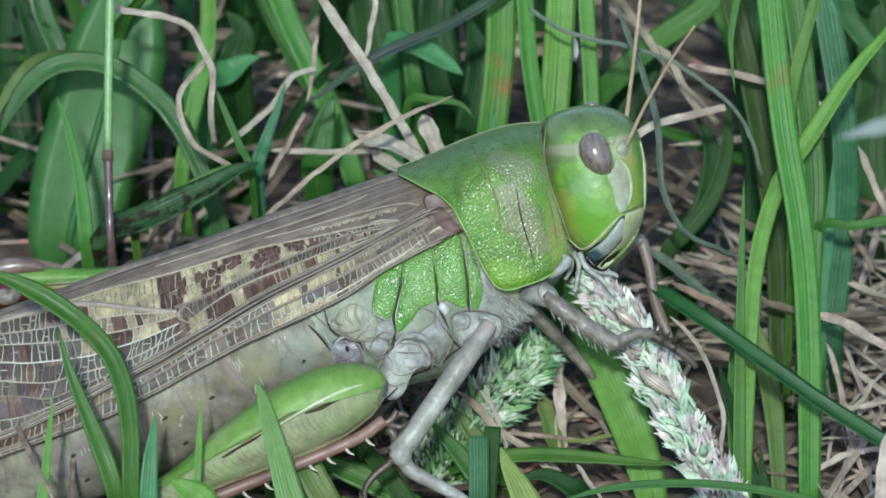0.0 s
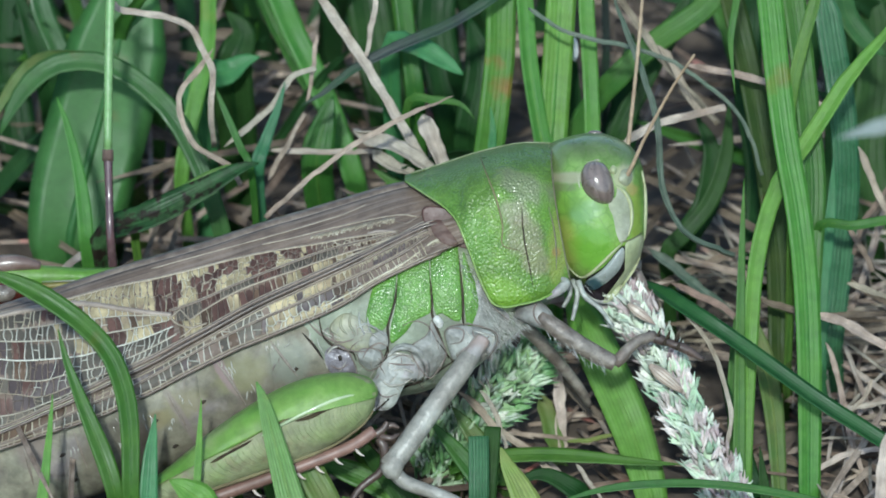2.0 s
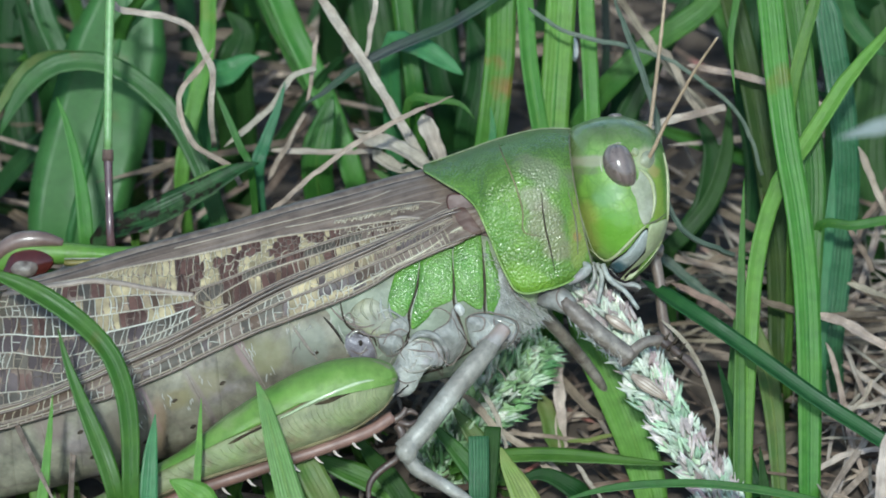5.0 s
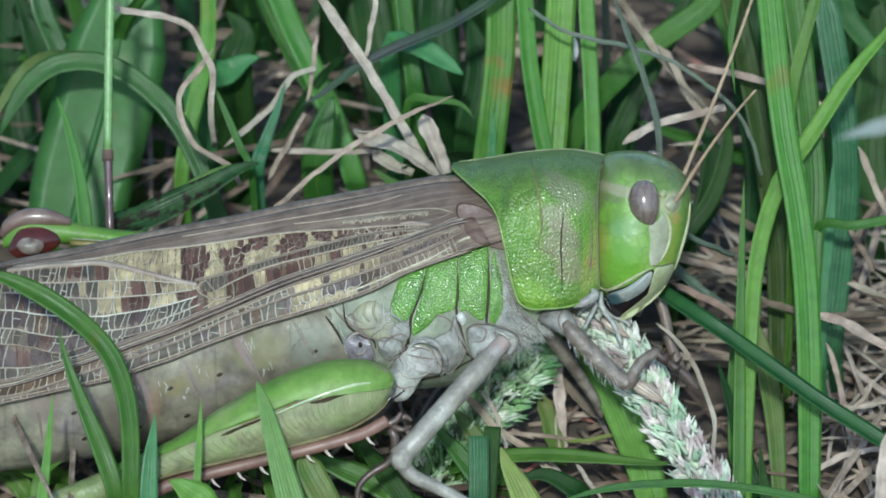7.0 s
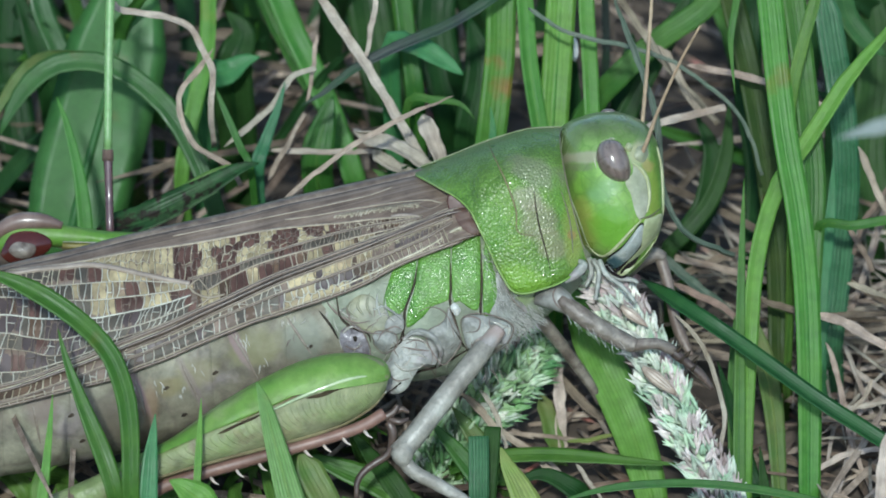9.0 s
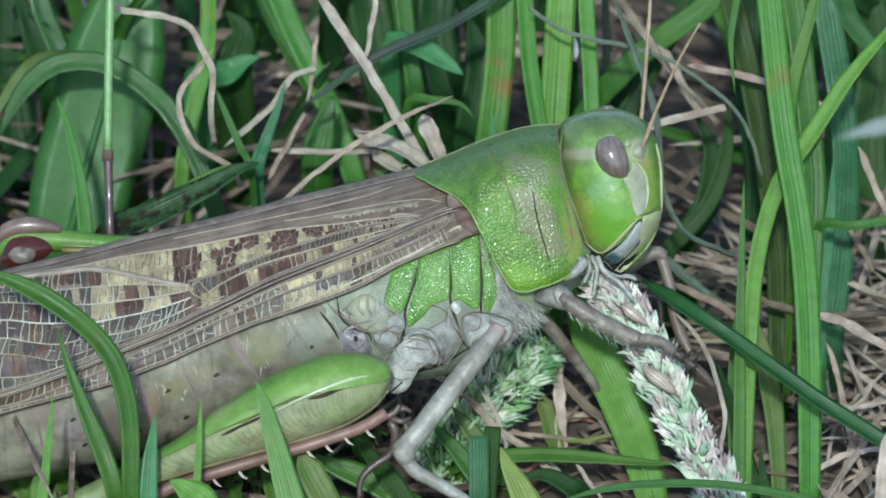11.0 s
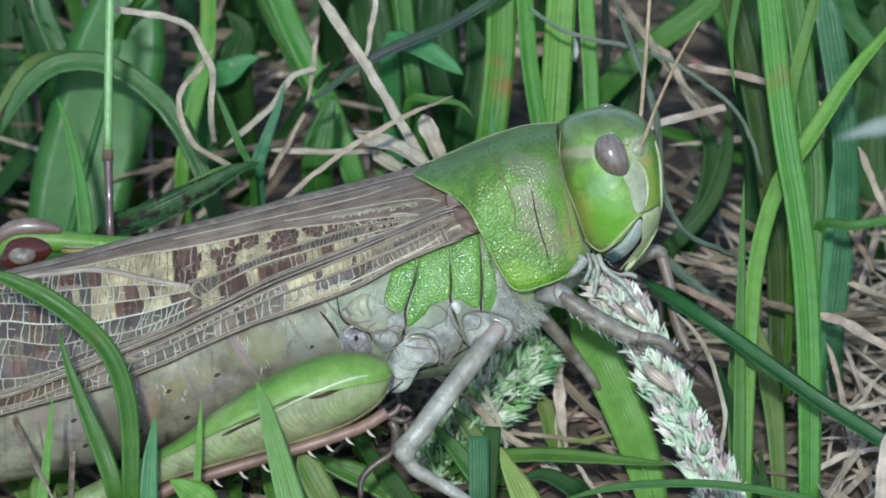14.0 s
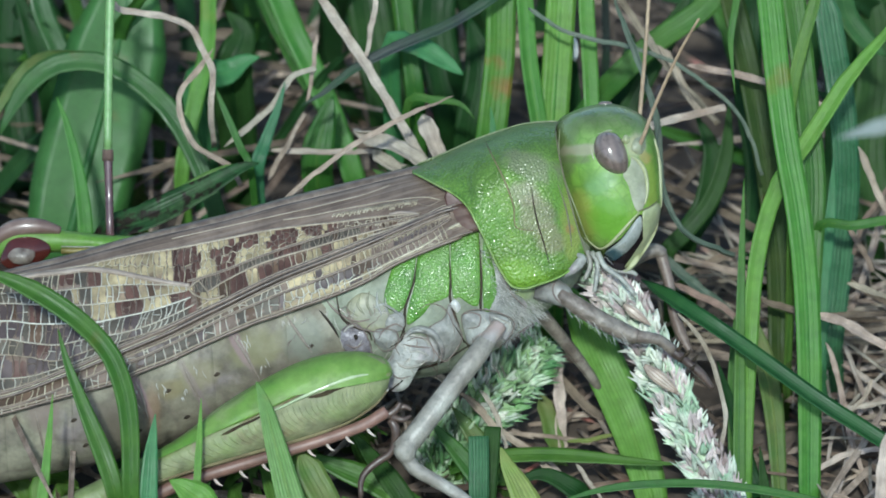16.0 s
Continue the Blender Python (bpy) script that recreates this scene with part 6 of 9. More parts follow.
# ---- middle leg ----
MID_HIP, MID_KNEE = (2.85, -5, -5.39), (-2.43, -6.5, -12.18)
mid_femur = part("mid_femur", tube([(2.85, -4.9, -5.39), (2.07, -5.3, -6.40), (0.20, -5.9, -8.76), (-1.65, -6.4, -11.17), (-2.56, -6.5, -12.11)], [0.52, 0.64, 0.64, 0.66, 0.62], 34, 16), LEG_PALE, locust, "grey-beige middle thigh", MID_HIP)
part("knee", loft([((-2.75, -6.5, -11.64), (-1.72, -6.5, -11.15), 0.6), ((-2.98, -6.6, -12.04), (-1.55, -6.6, -11.86), 0.68), ((-2.85, -6.6, -12.45), (-1.72, -6.6, -12.58), 0.62), ((-2.60, -6.6, -12.75), (-1.92, -6.6, -12.85), 0.4)], 14, 16, 2.2), LEG_PALE, mid_femur, "", MID_HIP)
part("trochanter", tube([(3.40, -4.6, -4.65), (2.98, -4.9, -5.19), (2.51, -5.1, -5.80)], [0.5, 0.52, 0.54], 10, 14), TROCH, mid_femur, "reddish hip joint", MID_HIP)
mid_tibia = part("mid_shin", tube([(-2.29, -6.5, -12.38), (-1.65, -6.5, -13.19), (-0.30, -6.3, -13.98), (1.05, -6.1, -14.83), (2.91, -5.8, -16.37)], [0.44, 0.44, 0.4, 0.38, 0.36], 26, 12), LEG_PALE, locust, "grey middle shin", MID_KNEE)
part("mid_foot", tube([(2.74, -5.8, -16.27), (3.59, -5.5, -17.06), (4.95, -5, -17.43)], [0.4, 0.35, 0.2], 12, 10), LEG_PALE, mid_tibia, "", MID_KNEE)

# ---- front legs ----
FORE_HIP, FORE_KNEE, FORE_ANKLE = (7.09, -3.6, -2.76), (11.70, -3.2, -5.25), (13.88, -2.6, -6.08)
part("fore_coxa", loft([((5.67, -2.6, -2.29), (5.54, -2.6, -3.11), 0.5), ((6.28, -2.9, -2.01), (5.94, -2.9, -3.21), 0.75), ((7.03, -3.1, -1.95), (6.52, -3.1, -3.38), 0.85), ((7.71, -3.3, -2.42), (7.20, -3.3, -3.58), 0.7), ((7.98, -3.4, -2.83), (7.64, -3.4, -3.65), 0.55)], 22, 18, 2.6), COXA_SKIN, pronotum, "", PRON)
part("coxa_seam", tube([(6.81, -3.9, -2.11), (6.67, -4.05, -2.52), (6.84, -4, -3.03), (7.29, -3.8, -3.44)], 0.05, 16, 6), JOINT, pronotum, "", PRON)
fore_femur = part("fore_femur", tube([(7.09, -3.6, -2.76), (8.11, -3.7, -3.47), (9.54, -3.6, -4.33), (10.91, -3.3, -5.01), (11.80, -3.2, -5.36)], [0.44, 0.55, 0.55, 0.54, 0.47], 26, 14), SKIN_LEG, locust, "grey-brown front thigh", FORE_HIP)
fore_tibia = part("fore_shin", tube([(11.19, -3.1, -5.29), (11.74, -3.2, -5.32), (12.49, -3.1, -5.39), (13.18, -3, -5.56), (14.02, -2.6, -6.19)], [0.3, 0.4, 0.36, 0.34, 0.33], 18, 12), SKIN_LEG, locust, "brown spiny front shin", FORE_KNEE)
fore_foot = part("fore_foot", tube([(13.61, -2.6, -5.85), (14.22, -2.6, -6.39), (14.84, -2.5, -6.87), (15.60, -2.4, -7.53), (16.36, -2.3, -8.45)], [0.3, 0.33, 0.26, 0.3, 0.16], 24, 10), FOOT, locust, "dark brown front foot gripping the seed spike", FORE_ANKLE)
for p in ((14.21, -2.8, -6.18), (14.72, -2.8, -6.46), (15.17, -2.8, -6.80), (14.38, -2.8, -6.80), (15.06, -2.8, -7.31)):
    q = np.array(p)
    part("claw", tube([q, q + np.array((0.3, -0.3, 0.4))], [0.14, 0.03], 4, 6), SEAM, fore_foot, "", FORE_ANKLE)


def leg_hairs():
    rnd = random.Random(9)
    gs = []
    line = spline([(7.53, -3.7, -3.54), (9.40, -3.7, -4.87), (11.18, -3.4, -5.63)], 40)
    for p in line:
        s = p + np.array((rnd.uniform(-0.2, 0.2), rnd.uniform(-0.4, 0.2), rnd.uniform(-0.2, 0.3)))
        gs.append(tube([s, s + np.array((rnd.uniform(0, 0.4), -0.3, rnd.uniform(-0.6, -0.3)))], [0.02, 0.006], 2, 3))
    part("hair", joined(*gs), HAIR, fore_femur, "", FORE_HIP)


leg_hairs()
FAR_HIP = (10.98, 2.2, -1.01)
far_fore_femur = part("far_fore_femur", tube([(10.97, 2, -1.28), (12.02, 2.2, -0.49), (13.06, 2.3, -0.14), (13.63, 2.4, -0.38)], [0.5, 0.5, 0.46, 0.4], 18, 12), SKIN_LEG, locust, "far front thigh, grey", FAR_HIP)
FAR_KNEE = (13.49, 2.4, -0.38)
far_fore_tibia = part("far_fore_shin", tube([(13.42, 2.4, -0.31), (13.90, 2.3, -2.05), (14.17, 2.1, -3.78), (14.60, 1.8, -5.17), (15.18, 1.5, -6.38)], [0.38, 0.34, 0.34, 0.36, 0.2], 22, 10), JOINT, locust, "dark brown far front shin on the seed spike", FAR_KNEE)
part("far_mid_leg", tube([(5.58, 1.5, -3.60), (7.00, 3, -5.19), (8.43, 4.5, -6.96), (9.41, 5.5, -8.32), (9.90, 6.5, -9.30)], [0.5, 0.42, 0.36, 0.3, 0.2], 24, 10), SKIN_LEG, locust, "far middle leg, pale grey", HUB)

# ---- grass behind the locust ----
# darker copies of the olive and green, with shade put into the colour
OLIVE_SHADE = leaf("grass_olive_shade", (0.035, 0.07, 0.014), (0.06, 0.09, 0.022), spec=0.15)
SHADE_GREEN = leaf("grass_shade_green", (0.034, 0.105, 0.03), (0.055, 0.14, 0.042), rough=0.4, spec=0.2)
L_GREEN = "smooth green grass blade standing in the lawn"
L_BRIGHT = "bright sunlit green grass blade with fine ribs"
L_DARK = "dark green grass blade with shade in its colour"
L_BLUE = "bluish green grass blade standing upright"
L_STRAW = "dry tan straw lying in the grass"
blade([(19.78, 3, 17.45), (20.13, 3, 15.36), (20.55, 3, 11.18), (21.11, 3, 6.65), (21.80, 3, 2.82), (22.29, 3, -1.36), (22.53, 3, -6.23), (22.57, 3, -11.11), (22.57, 3, -15.99)], 1.59, BRIGHT, L_BRIGHT, tip=0.05, twist=20)
blade([(21.67, 7, 17.33), (21.88, 7, 15.56), (22.37, 7, 12.03), (22.87, 7, 7.45), (23.15, 7, 3.92), (22.97, 7, -0.32), (22.73, 7, -5.61)], 1.52, GREEN, L_GREEN, tip=0.05)
blade([(29.21, 4, 15.76), (27.44, 4.5, 13.33), (25.10, 5, 10.55), (22.65, 5, 6.70), (21.07, 5, 4.59), (19.88, 4.5, 1.43), (19.25, 4, -1.71), (18.94, 3.5, -5.55), (18.67, 3, -10.76), (18.60, 3, -15.99)], 1.03, BRIGHT, "long light green grass blade bending over", tip=0.2, twist=50)
blade([(23.20, 3, 16.40), (22.85, 3, 15.01), (22.29, 3, 13.10), (21.66, 3, 10.48), (21.34, 3.4, 8.06), (21.50, 3.6, 4.92)], 0.76, GREEN, L_GREEN, tip=0.1, twist=40)
blade([(18.44, 1, 4.32), (18.34, 1, 1.42), (18.23, 1, -2.73), (18.16, 1, -8.27), (18.13, 1, -15.88)], 0.83, GREEN, L_GREEN, tip=0.6)
blade([(18.08, 14, 17.36), (18.62, 14, 15.19), (19.71, 14, 10.50), (20.86, 14, 4.01), (21.37, 13, -1.40), (21.37, 12, -7.50)], 1.6, OLIVE_SHADE, "dark olive grass blade with shade in its colour", tip=0.1)
blade([(24.29, 15, 17.42), (24.84, 15, 13.79), (25.56, 15, 9.09), (25.73, 14, 4.01), (25.22, 13, -0.68), (24.60, 12, -5.70)], 1.75, RIBBED_TEAL, "broad bluish green ribbed grass blade", tip=0.1, twist=30)
blade([(24.78, 12, 5.77), (24.60, 12, 2.19), (23.99, 11, -2.11), (23.81, 11, -7.11)], 0.90, BLUE, L_BLUE, tip=0.3)
blade([(18.01, 3, 9.51), (17.80, 3, 11.53), (17.73, 3, 12.92), (17.97, 3, 14.66), (18.39, 3, 16.75), (19.49, 5, 19.67), (21.37, 12, 17.97)], 0.45, GREEN, "thin drooping grass tip", tip=0.3)
blade([(30.11, 6, 2.15), (27.58, 6, 1.79), (25.54, 6, 1.44), (23.32, 7, 1.16)], 0.62, GREEN, L_GREEN, tip=0.2)
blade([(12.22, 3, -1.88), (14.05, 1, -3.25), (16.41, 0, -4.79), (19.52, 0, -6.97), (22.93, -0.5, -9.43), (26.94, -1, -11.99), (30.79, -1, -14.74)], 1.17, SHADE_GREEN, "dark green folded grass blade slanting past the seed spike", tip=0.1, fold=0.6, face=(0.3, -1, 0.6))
blade([(7.65, 8, -2.09), (8.68, 7, -4.20), (10.06, 6, -7.35), (11.47, 6, -10.52), (12.48, 5, -13.64), (13.11, 5, -16.09)], 2.69, FLECKED, "broad bright green grass blade behind the front leg", tip=0.3, fold=0.15)
blade([(14.61, 2, -13.23), (12.03, 2.5, -13.11), (8.92, 3, -12.85), (5.79, 3.5, -12.73), (3.01, 4, -12.96), (0.56, 5, -13.64)], 1.03, GREEN, "green grass blade lying across", tip=0.35, face=(0, -1, 0.6))
blade([(6.79, -6, -15.17), (9.33, -6, -14.43), (12.03, -6, -14.09), (15.07, -6, -14.02), (18.11, -6, -14.29), (21.49, -6, -14.90), (24.20, -6, -15.85)], 0.52, GREEN, "narrow arching grass blade", tip=0.2)
blade([(19.57, 9, -4.23), (20.17, 9, -7.07), (20.75, 8, -10.59), (21.03, 7, -15.84)], 1.31, OLIVE, "olive withering grass blade", tip=0.3)
blade([(19.60, 4, -12.19), (19.85, 4, -14.64), (20.13, 4, -16.74)], 0.69, DARK_SHADE, L_DARK, tip=0.5)
blade([(18.15, 6, -4.19), (18.08, 6, -7.70), (18.09, 5, -12.59)], 0.83, GREEN, L_GREEN, tip=0.3)
blade([(17.04, 5, -6.98), (18.09, 5, -10.48), (19.25, 4, -14.64)], 0.97, DARK_SHADE, L_DARK, tip=0.3)

blade([(3.83, 14, 17.72), (3.68, 14, 15.19), (3.61, 14, 12.31), (3.18, 14, 8.34), (2.73, 13, 3.99)], 1.93, STAINED, "green grass blade with rusty yellow stains", tip=0.08)
blade([(3.02, 13, 9.03), (3.17, 13, 7.59), (3.09, 13, 5.07)], 0.76, BLUE, L_BLUE, tip=0.6)
blade([(5.06, 12, 17.25), (5.24, 12, 14.74), (5.45, 12, 11.87), (6.13, 12, 7.57), (6.85, 12, 3.98)], 1.10, BRIGHT, L_BRIGHT, tip=0.08, fold=0.5)
blade([(7.59, 13, 17.66), (7.48, 13, 15.15), (7.27, 13, 11.91), (6.98, 13, 7.59), (6.69, 13, 3.63)], 1.93, BRIGHT, L_BRIGHT, tip=0.08, fold=0.15)
blade([(9.04, 12, 17.25), (9.11, 12, 14.74), (9.32, 12, 11.51), (9.47, 12, 7.57), (9.54, 12, 3.62)], 1.03, BRIGHT, L_BRIGHT, tip=0.08)
blade([(18.50, 18, 17.58), (16.67, 18, 15.39), (13.74, 18, 13.38), (11.18, 18, 11.00), (9.75, 19, 9.39), (8.31, 20, 6.66)], 1.52, GREEN, "green grass blade leaning over", tip=0.08)
blade([(16.32, 22, 17.06), (15.03, 22, 14.47), (12.81, 22, 10.40), (11.33, 22, 6.70)], 1.38, DARK_SHADE, L_DARK, tip=0.2)
blade([(-12.33, 26, 18.77), (-11.02, 26, 16.90), (-9.89, 26, 14.28), (-8.58, 26, 11.65), (-6.89, 26, 7.53), (-5.77, 26, 4.16)], 1.59, BRIGHT, L_BRIGHT, tip=0.08)
blade([(-15.15, 20, 18.43), (-15.23, 20, 16.22), (-15.37, 20, 12.91), (-15.96, 20, 10.34), (-16.51, 20, 7.76), (-17.07, 20, 4.45)], 1.10, BRIGHT, L_BRIGHT, tip=0.1, twist=60)
blade([(-19.9, 21, 20.70), (-20.5, 21, 17.01), (-21.2, 21, 13.32), (-22.2, 21, 9.26), (-23.4, 21, 4.83), (-24.4, 21, 0.41)], 6.7, BROAD, "broad smooth dark green leaf behind the grass", name="broad_leaved_weed", category="weed", group="weeds", tip=0.3, fold=0.12, butt=0.3)
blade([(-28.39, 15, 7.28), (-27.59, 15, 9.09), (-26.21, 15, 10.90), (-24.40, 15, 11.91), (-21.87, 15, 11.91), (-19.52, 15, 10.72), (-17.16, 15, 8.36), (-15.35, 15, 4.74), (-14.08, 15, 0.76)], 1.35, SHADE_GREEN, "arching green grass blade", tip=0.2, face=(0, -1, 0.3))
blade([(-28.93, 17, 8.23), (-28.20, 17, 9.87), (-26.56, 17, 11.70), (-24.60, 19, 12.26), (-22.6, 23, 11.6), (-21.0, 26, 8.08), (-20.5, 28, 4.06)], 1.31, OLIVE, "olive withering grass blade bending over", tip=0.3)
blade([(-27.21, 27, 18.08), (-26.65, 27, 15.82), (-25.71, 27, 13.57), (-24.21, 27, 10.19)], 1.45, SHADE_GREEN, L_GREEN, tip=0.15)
blade([(-28.79, 30, 17.49), (-27.46, 30, 14.45), (-26.32, 30, 11.04)], 2.07, DARK_SHADE, L_DARK, tip=0.3)
blade([(-24.37, 10, 9.59), (-23.73, 10, 7.87), (-23.02, 10, 5.02), (-22.66, 10, 2.53), (-22.45, 10, 0.04)], 0.97, BRIGHT, L_BRIGHT, tip=0.5)
blade([(-11.50, 7, 5.36), (-12.67, 7, 4.98), (-14.61, 7, 3.85), (-16.73, 7, 2.68), (-18.84, 7, 1.69), (-21.21, 8, 0.57)], 1.9, SPOTTED, "dark spotted dying grass leaf with a pale tip", tip=0.45, face=(0.2, -1, 0.6), fold=0.5)
blade([(-12.16, 7.6, 5.27), (-13.58, 7.6, 5.06), (-15.34, 7.6, 4.21), (-17.11, 7.6, 3.22), (-19.26, 8, 1.81)], 0.62, GREEN, L_GREEN, tip=0.3)
blade([(-9.0, 12, 9.1), (-7.6, 12, 9.9), (-5.52, 12, 11.5), (-2.65, 12, 12.95), (0.21, 11.5, 14.1), (2.36, 11, 15.34), (4.6, 12, 16.9), (7.5, 16, 18.6), (10.5, 24, 17.5)], 0.7, PURPLE, "dusky purple-green bent grass blade", tip=0.25, fold=0.5)
blade([(1.30, 13, 11.08), (0.40, 13, 11.73), (-1.04, 13, 12.63), (-2.13, 14, 13.03), (-3.41, 16, 12.75)], 1.38, BLUE, L_BLUE, tip=0.3)
blade([(-2.77, 17, 17.53), (-2.51, 17, 15.34), (-2.26, 17, 13.15), (-1.79, 17, 9.87)], 1.17, GREEN, L_GREEN, tip=0.1)
blade([(-10.01, 12, 10.62), (-10.47, 12, 9.00), (-11.26, 12, 6.85), (-11.80, 12, 4.70)], 0.90, BLUE, L_BLUE, tip=0.5)
blade([(-14.61, 10, 10.73), (-13.86, 10, 8.94), (-12.79, 10, 6.45), (-12.08, 10, 4.67)], 0.48, GREEN, L_GREEN, tip=0.3)
blade([(-11.99, 22, 12.62), (-13.10, 22, 12.25), (-14.21, 22, 11.51), (-16.11, 23, 10.80)], 2.07, BLUE, L_BLUE, tip=0.5)
blade([(-14.30, 24, 15.68), (-13.18, 24, 14.19), (-13.93, 24, 11.58)], 2.76, DARK_SHADE, "dark green leaf with shade in its colour", tip=0.5)
blade([(2.01, 13, 8.31), (1.12, 13, 9.21), (-0.50, 13, 9.46), (-2.31, 14, 9.06)], 0.55, GREEN, L_GREEN, tip=0.4)
blade([(-7.14, 20, 9.97), (-7.69, 20, 8.31), (-8.24, 20, 5.55)], 2.07, GREEN, L_GREEN, tip=0.4)
blade([(-4.48, 14, 5.09), (-3.39, 14, 4.37), (-2.31, 14, 2.92)], 1.03, GREEN, L_GREEN, tip=0.4)
# both darkened in colour for the shade beside the head
blade([(16.40, 20, 8.86), (17.51, 20, 6.29), (17.14, 20, 2.98), (15.67, 20, 0.40)], 1.66, DARK_SHADE, L_DARK, tip=0.3)
blade([(18.38, 16, 9.48), (18.20, 16, 6.21), (17.29, 16, 3.31), (15.65, 16, 1.13), (14.38, 16, -0.33)], 1.10, DARK_SHADE, "curved green grass blade with shade in its colour", tip=0.2)
blade([(28.48, 16, 12.39), (27.10, 16, 13.48), (26.01, 16, 14.93), (25.28, 16, 17.11)], 1.38, SHADE_GREEN, L_DARK, tip=0.2)

# wide dark leaves added in far gaps to stand in for shade
blade([(20.52, 24, 18.66), (19.96, 24, 11.95), (20.89, 24, 5.25), (20.71, 24, -0.71)], 2.07, DARK_SHADE, L_DARK, tip=0.1)
blade([(28.33, 26, 18.02), (28.70, 26, 12.03), (28.14, 26, 6.03), (29.08, 26, 0.79)], 2.76, DARK_SHADE, L_DARK, tip=0.1)
blade([(-5.53, 34, 19.23), (-4.76, 34, 14.63), (-3.61, 34, 9.25)], 3.10, DARK_SHADE, L_DARK, tip=0.1)
blade([(-0.15, 34, 19.23), (-0.54, 34, 14.63), (0.61, 34, 9.25)], 2.76, DARK_SHADE, L_DARK, tip=0.1)
blade([(-29.51, 36, 19.35), (-29.89, 36, 13.17), (-28.73, 36, 5.45)], 2.76, DARK_SHADE, L_DARK, tip=0.1)
blade([(1.71, 24, 15.31), (2.46, 24, 11.95), (1.71, 24, 7.49)], 2.07, DARK_SHADE, L_DARK, tip=0.2)
blade([(12.59, 26, 14.28), (12.22, 26, 10.53), (11.47, 26, 5.28)], 2.07, DARK_SHADE, L_DARK, tip=0.2)


def stem():
    """A jointed upright stem: green above its node, purple-brown below."""
    m_low = surface("stem_purple", (0.12, 0.07, 0.07), (0.08, 0.045, 0.05), rough=0.22, scale=600, coat=0.4)
    m_top = surface("stem_green", (0.16, 0.30, 0.10), (0.20, 0.33, 0.14), rough=0.25, scale=600, coat=0.3)
    pts = down_to_soil([(-20.61, 6, 16.92), (-20.72, 6, 15.51), (-20.82, 6, 11.29), (-20.86, 6, 6.19), (-20.79, 6, 3.55), (-20.65, 6, 0.04)])
    top = plant("tall_grass", tube(pts[:4], [0.3, 0.3, 0.28, 0.27], 20, 10), m_top, "upright jointed grass stem, green above and purple below", "tall grass")
    low = to_world(tube(pts[3:], [0.3, 0.26, 0.28, 0.3, 0.3], 24, 10))
    node = to_world(tube([pts[3], (-20.86, 6, 5.49)], [0.34, 0.36], 4, 10))
    PIVOT[top.name] = np.array(top.location) * 1000
    part("stem_joint", low, m_low, top, "glossy purple-brown lower stem", PIVOT[top.name])
    part("stem_node", node, STRAW_BROWN, top, "", PIVOT[top.name])


stem()

# ---- dry straws ----
straw([(-22.16, 9, 16.73), (-20.92, 9, 15.59), (-20.21, 9, 15.02), (-17.55, 9, 14.60), (-15.95, 9, 13.89), (-15.06, 9, 12.40), (-14.46, 9, 10.97), (-14.63, 9, 9.09), (-14.56, 12, 6.49)], 0.45, STRAW_PALE, "pale kinked dry grass stalk")
straw([(-14.46, 9, 12.61), (-15.41, 9, 11.22), (-16.55, 9, 9.80), (-16.41, 9, 8.03), (-15.34, 9, 6.25), (-13.66, 9.5, 5.37), (-12.61, 10, 3.96)], 0.41, STRAW, L_STRAW)
straw([(-8.44, 11, 17.19), (-7.65, 11, 15.76), (-6.40, 11, 13.80), (-5.29, 11, 12.30), (-4.25, 11, 10.58), (-3.00, 11, 8.44), (-1.39, 11, 5.76), (-0.14, 11, 3.61)], 0.69, STRAW_PALE, "thick pale dry stalk leaning in the grass", rooted=True)
straw([(-4.15, 11, 16.84), (-4.33, 11, 15.05), (-4.61, 11, 13.62), (-4.86, 11, 12.26)], 0.38, STRAW_PALE, L_STRAW)
straw([(0.63, 5, 9.47), (-1.19, 5, 8.73), (-2.94, 5, 7.92), (-5.05, 5, 6.77), (-7.15, 5, 5.29), (-9.27, 5.5, 3.55), (-11.04, 6, 1.97)], 0.38, STRAW, "thin dry stalk lying across", tip=0.3)
straw([(-5.67, 10, 7.45), (-4.77, 10, 7.16), (-2.99, 10, 6.38), (-1.57, 10, 5.56), (-0.32, 10, 4.49)], 1.17, STRAW_PALE, "crumpled pale dry leaf", fold=0.6, twist=120, tip=0.3, wave=0.4)
straw([(-1.28, 9, 8.45), (-0.92, 9, 7.49), (-0.43, 9, 6.07), (0.04, 9, 4.65)], 1.24, STRAW_PALE, "papery pale dry leaf sheath", twist=80, fold=0.7)
straw([(-4.43, 11, 6.18), (-3.36, 11, 5.40), (-1.93, 11, 4.68)], 0.90, STRAW_PALE, "papery pale dry leaf sheath", twist=60, fold=0.6)
straw([(-11.30, 13, 6.33), (-8.78, 13, 6.22), (-6.62, 13, 6.15), (-4.10, 13, 6.22)], 0.41, STRAW_PALE, L_STRAW)
straw([(-14.00, 13, 6.44), (-12.38, 13, 7.77), (-10.94, 13, 9.03), (-9.68, 13, 10.83), (-8.06, 13, 11.55)], 0.45, STRAW_PALE, L_STRAW)
straw([(-8.01, 14, 13.75), (-8.27, 14, 11.95), (-8.63, 14, 9.42)], 0.31, STRAW, L_STRAW)
straw([(-11.08, 12, 4.34), (-10.18, 12, 6.13), (-8.75, 12, 8.64)], 0.34, STRAW, L_STRAW)
straw([(11.26, 10, 6.63), (12.33, 10, 7.30), (13.40, 10, 7.80), (15.54, 10, 8.41), (17.85, 10, 8.94)], 0.62, STRAW_PALE, "thick pale dry stalk lying behind the head")
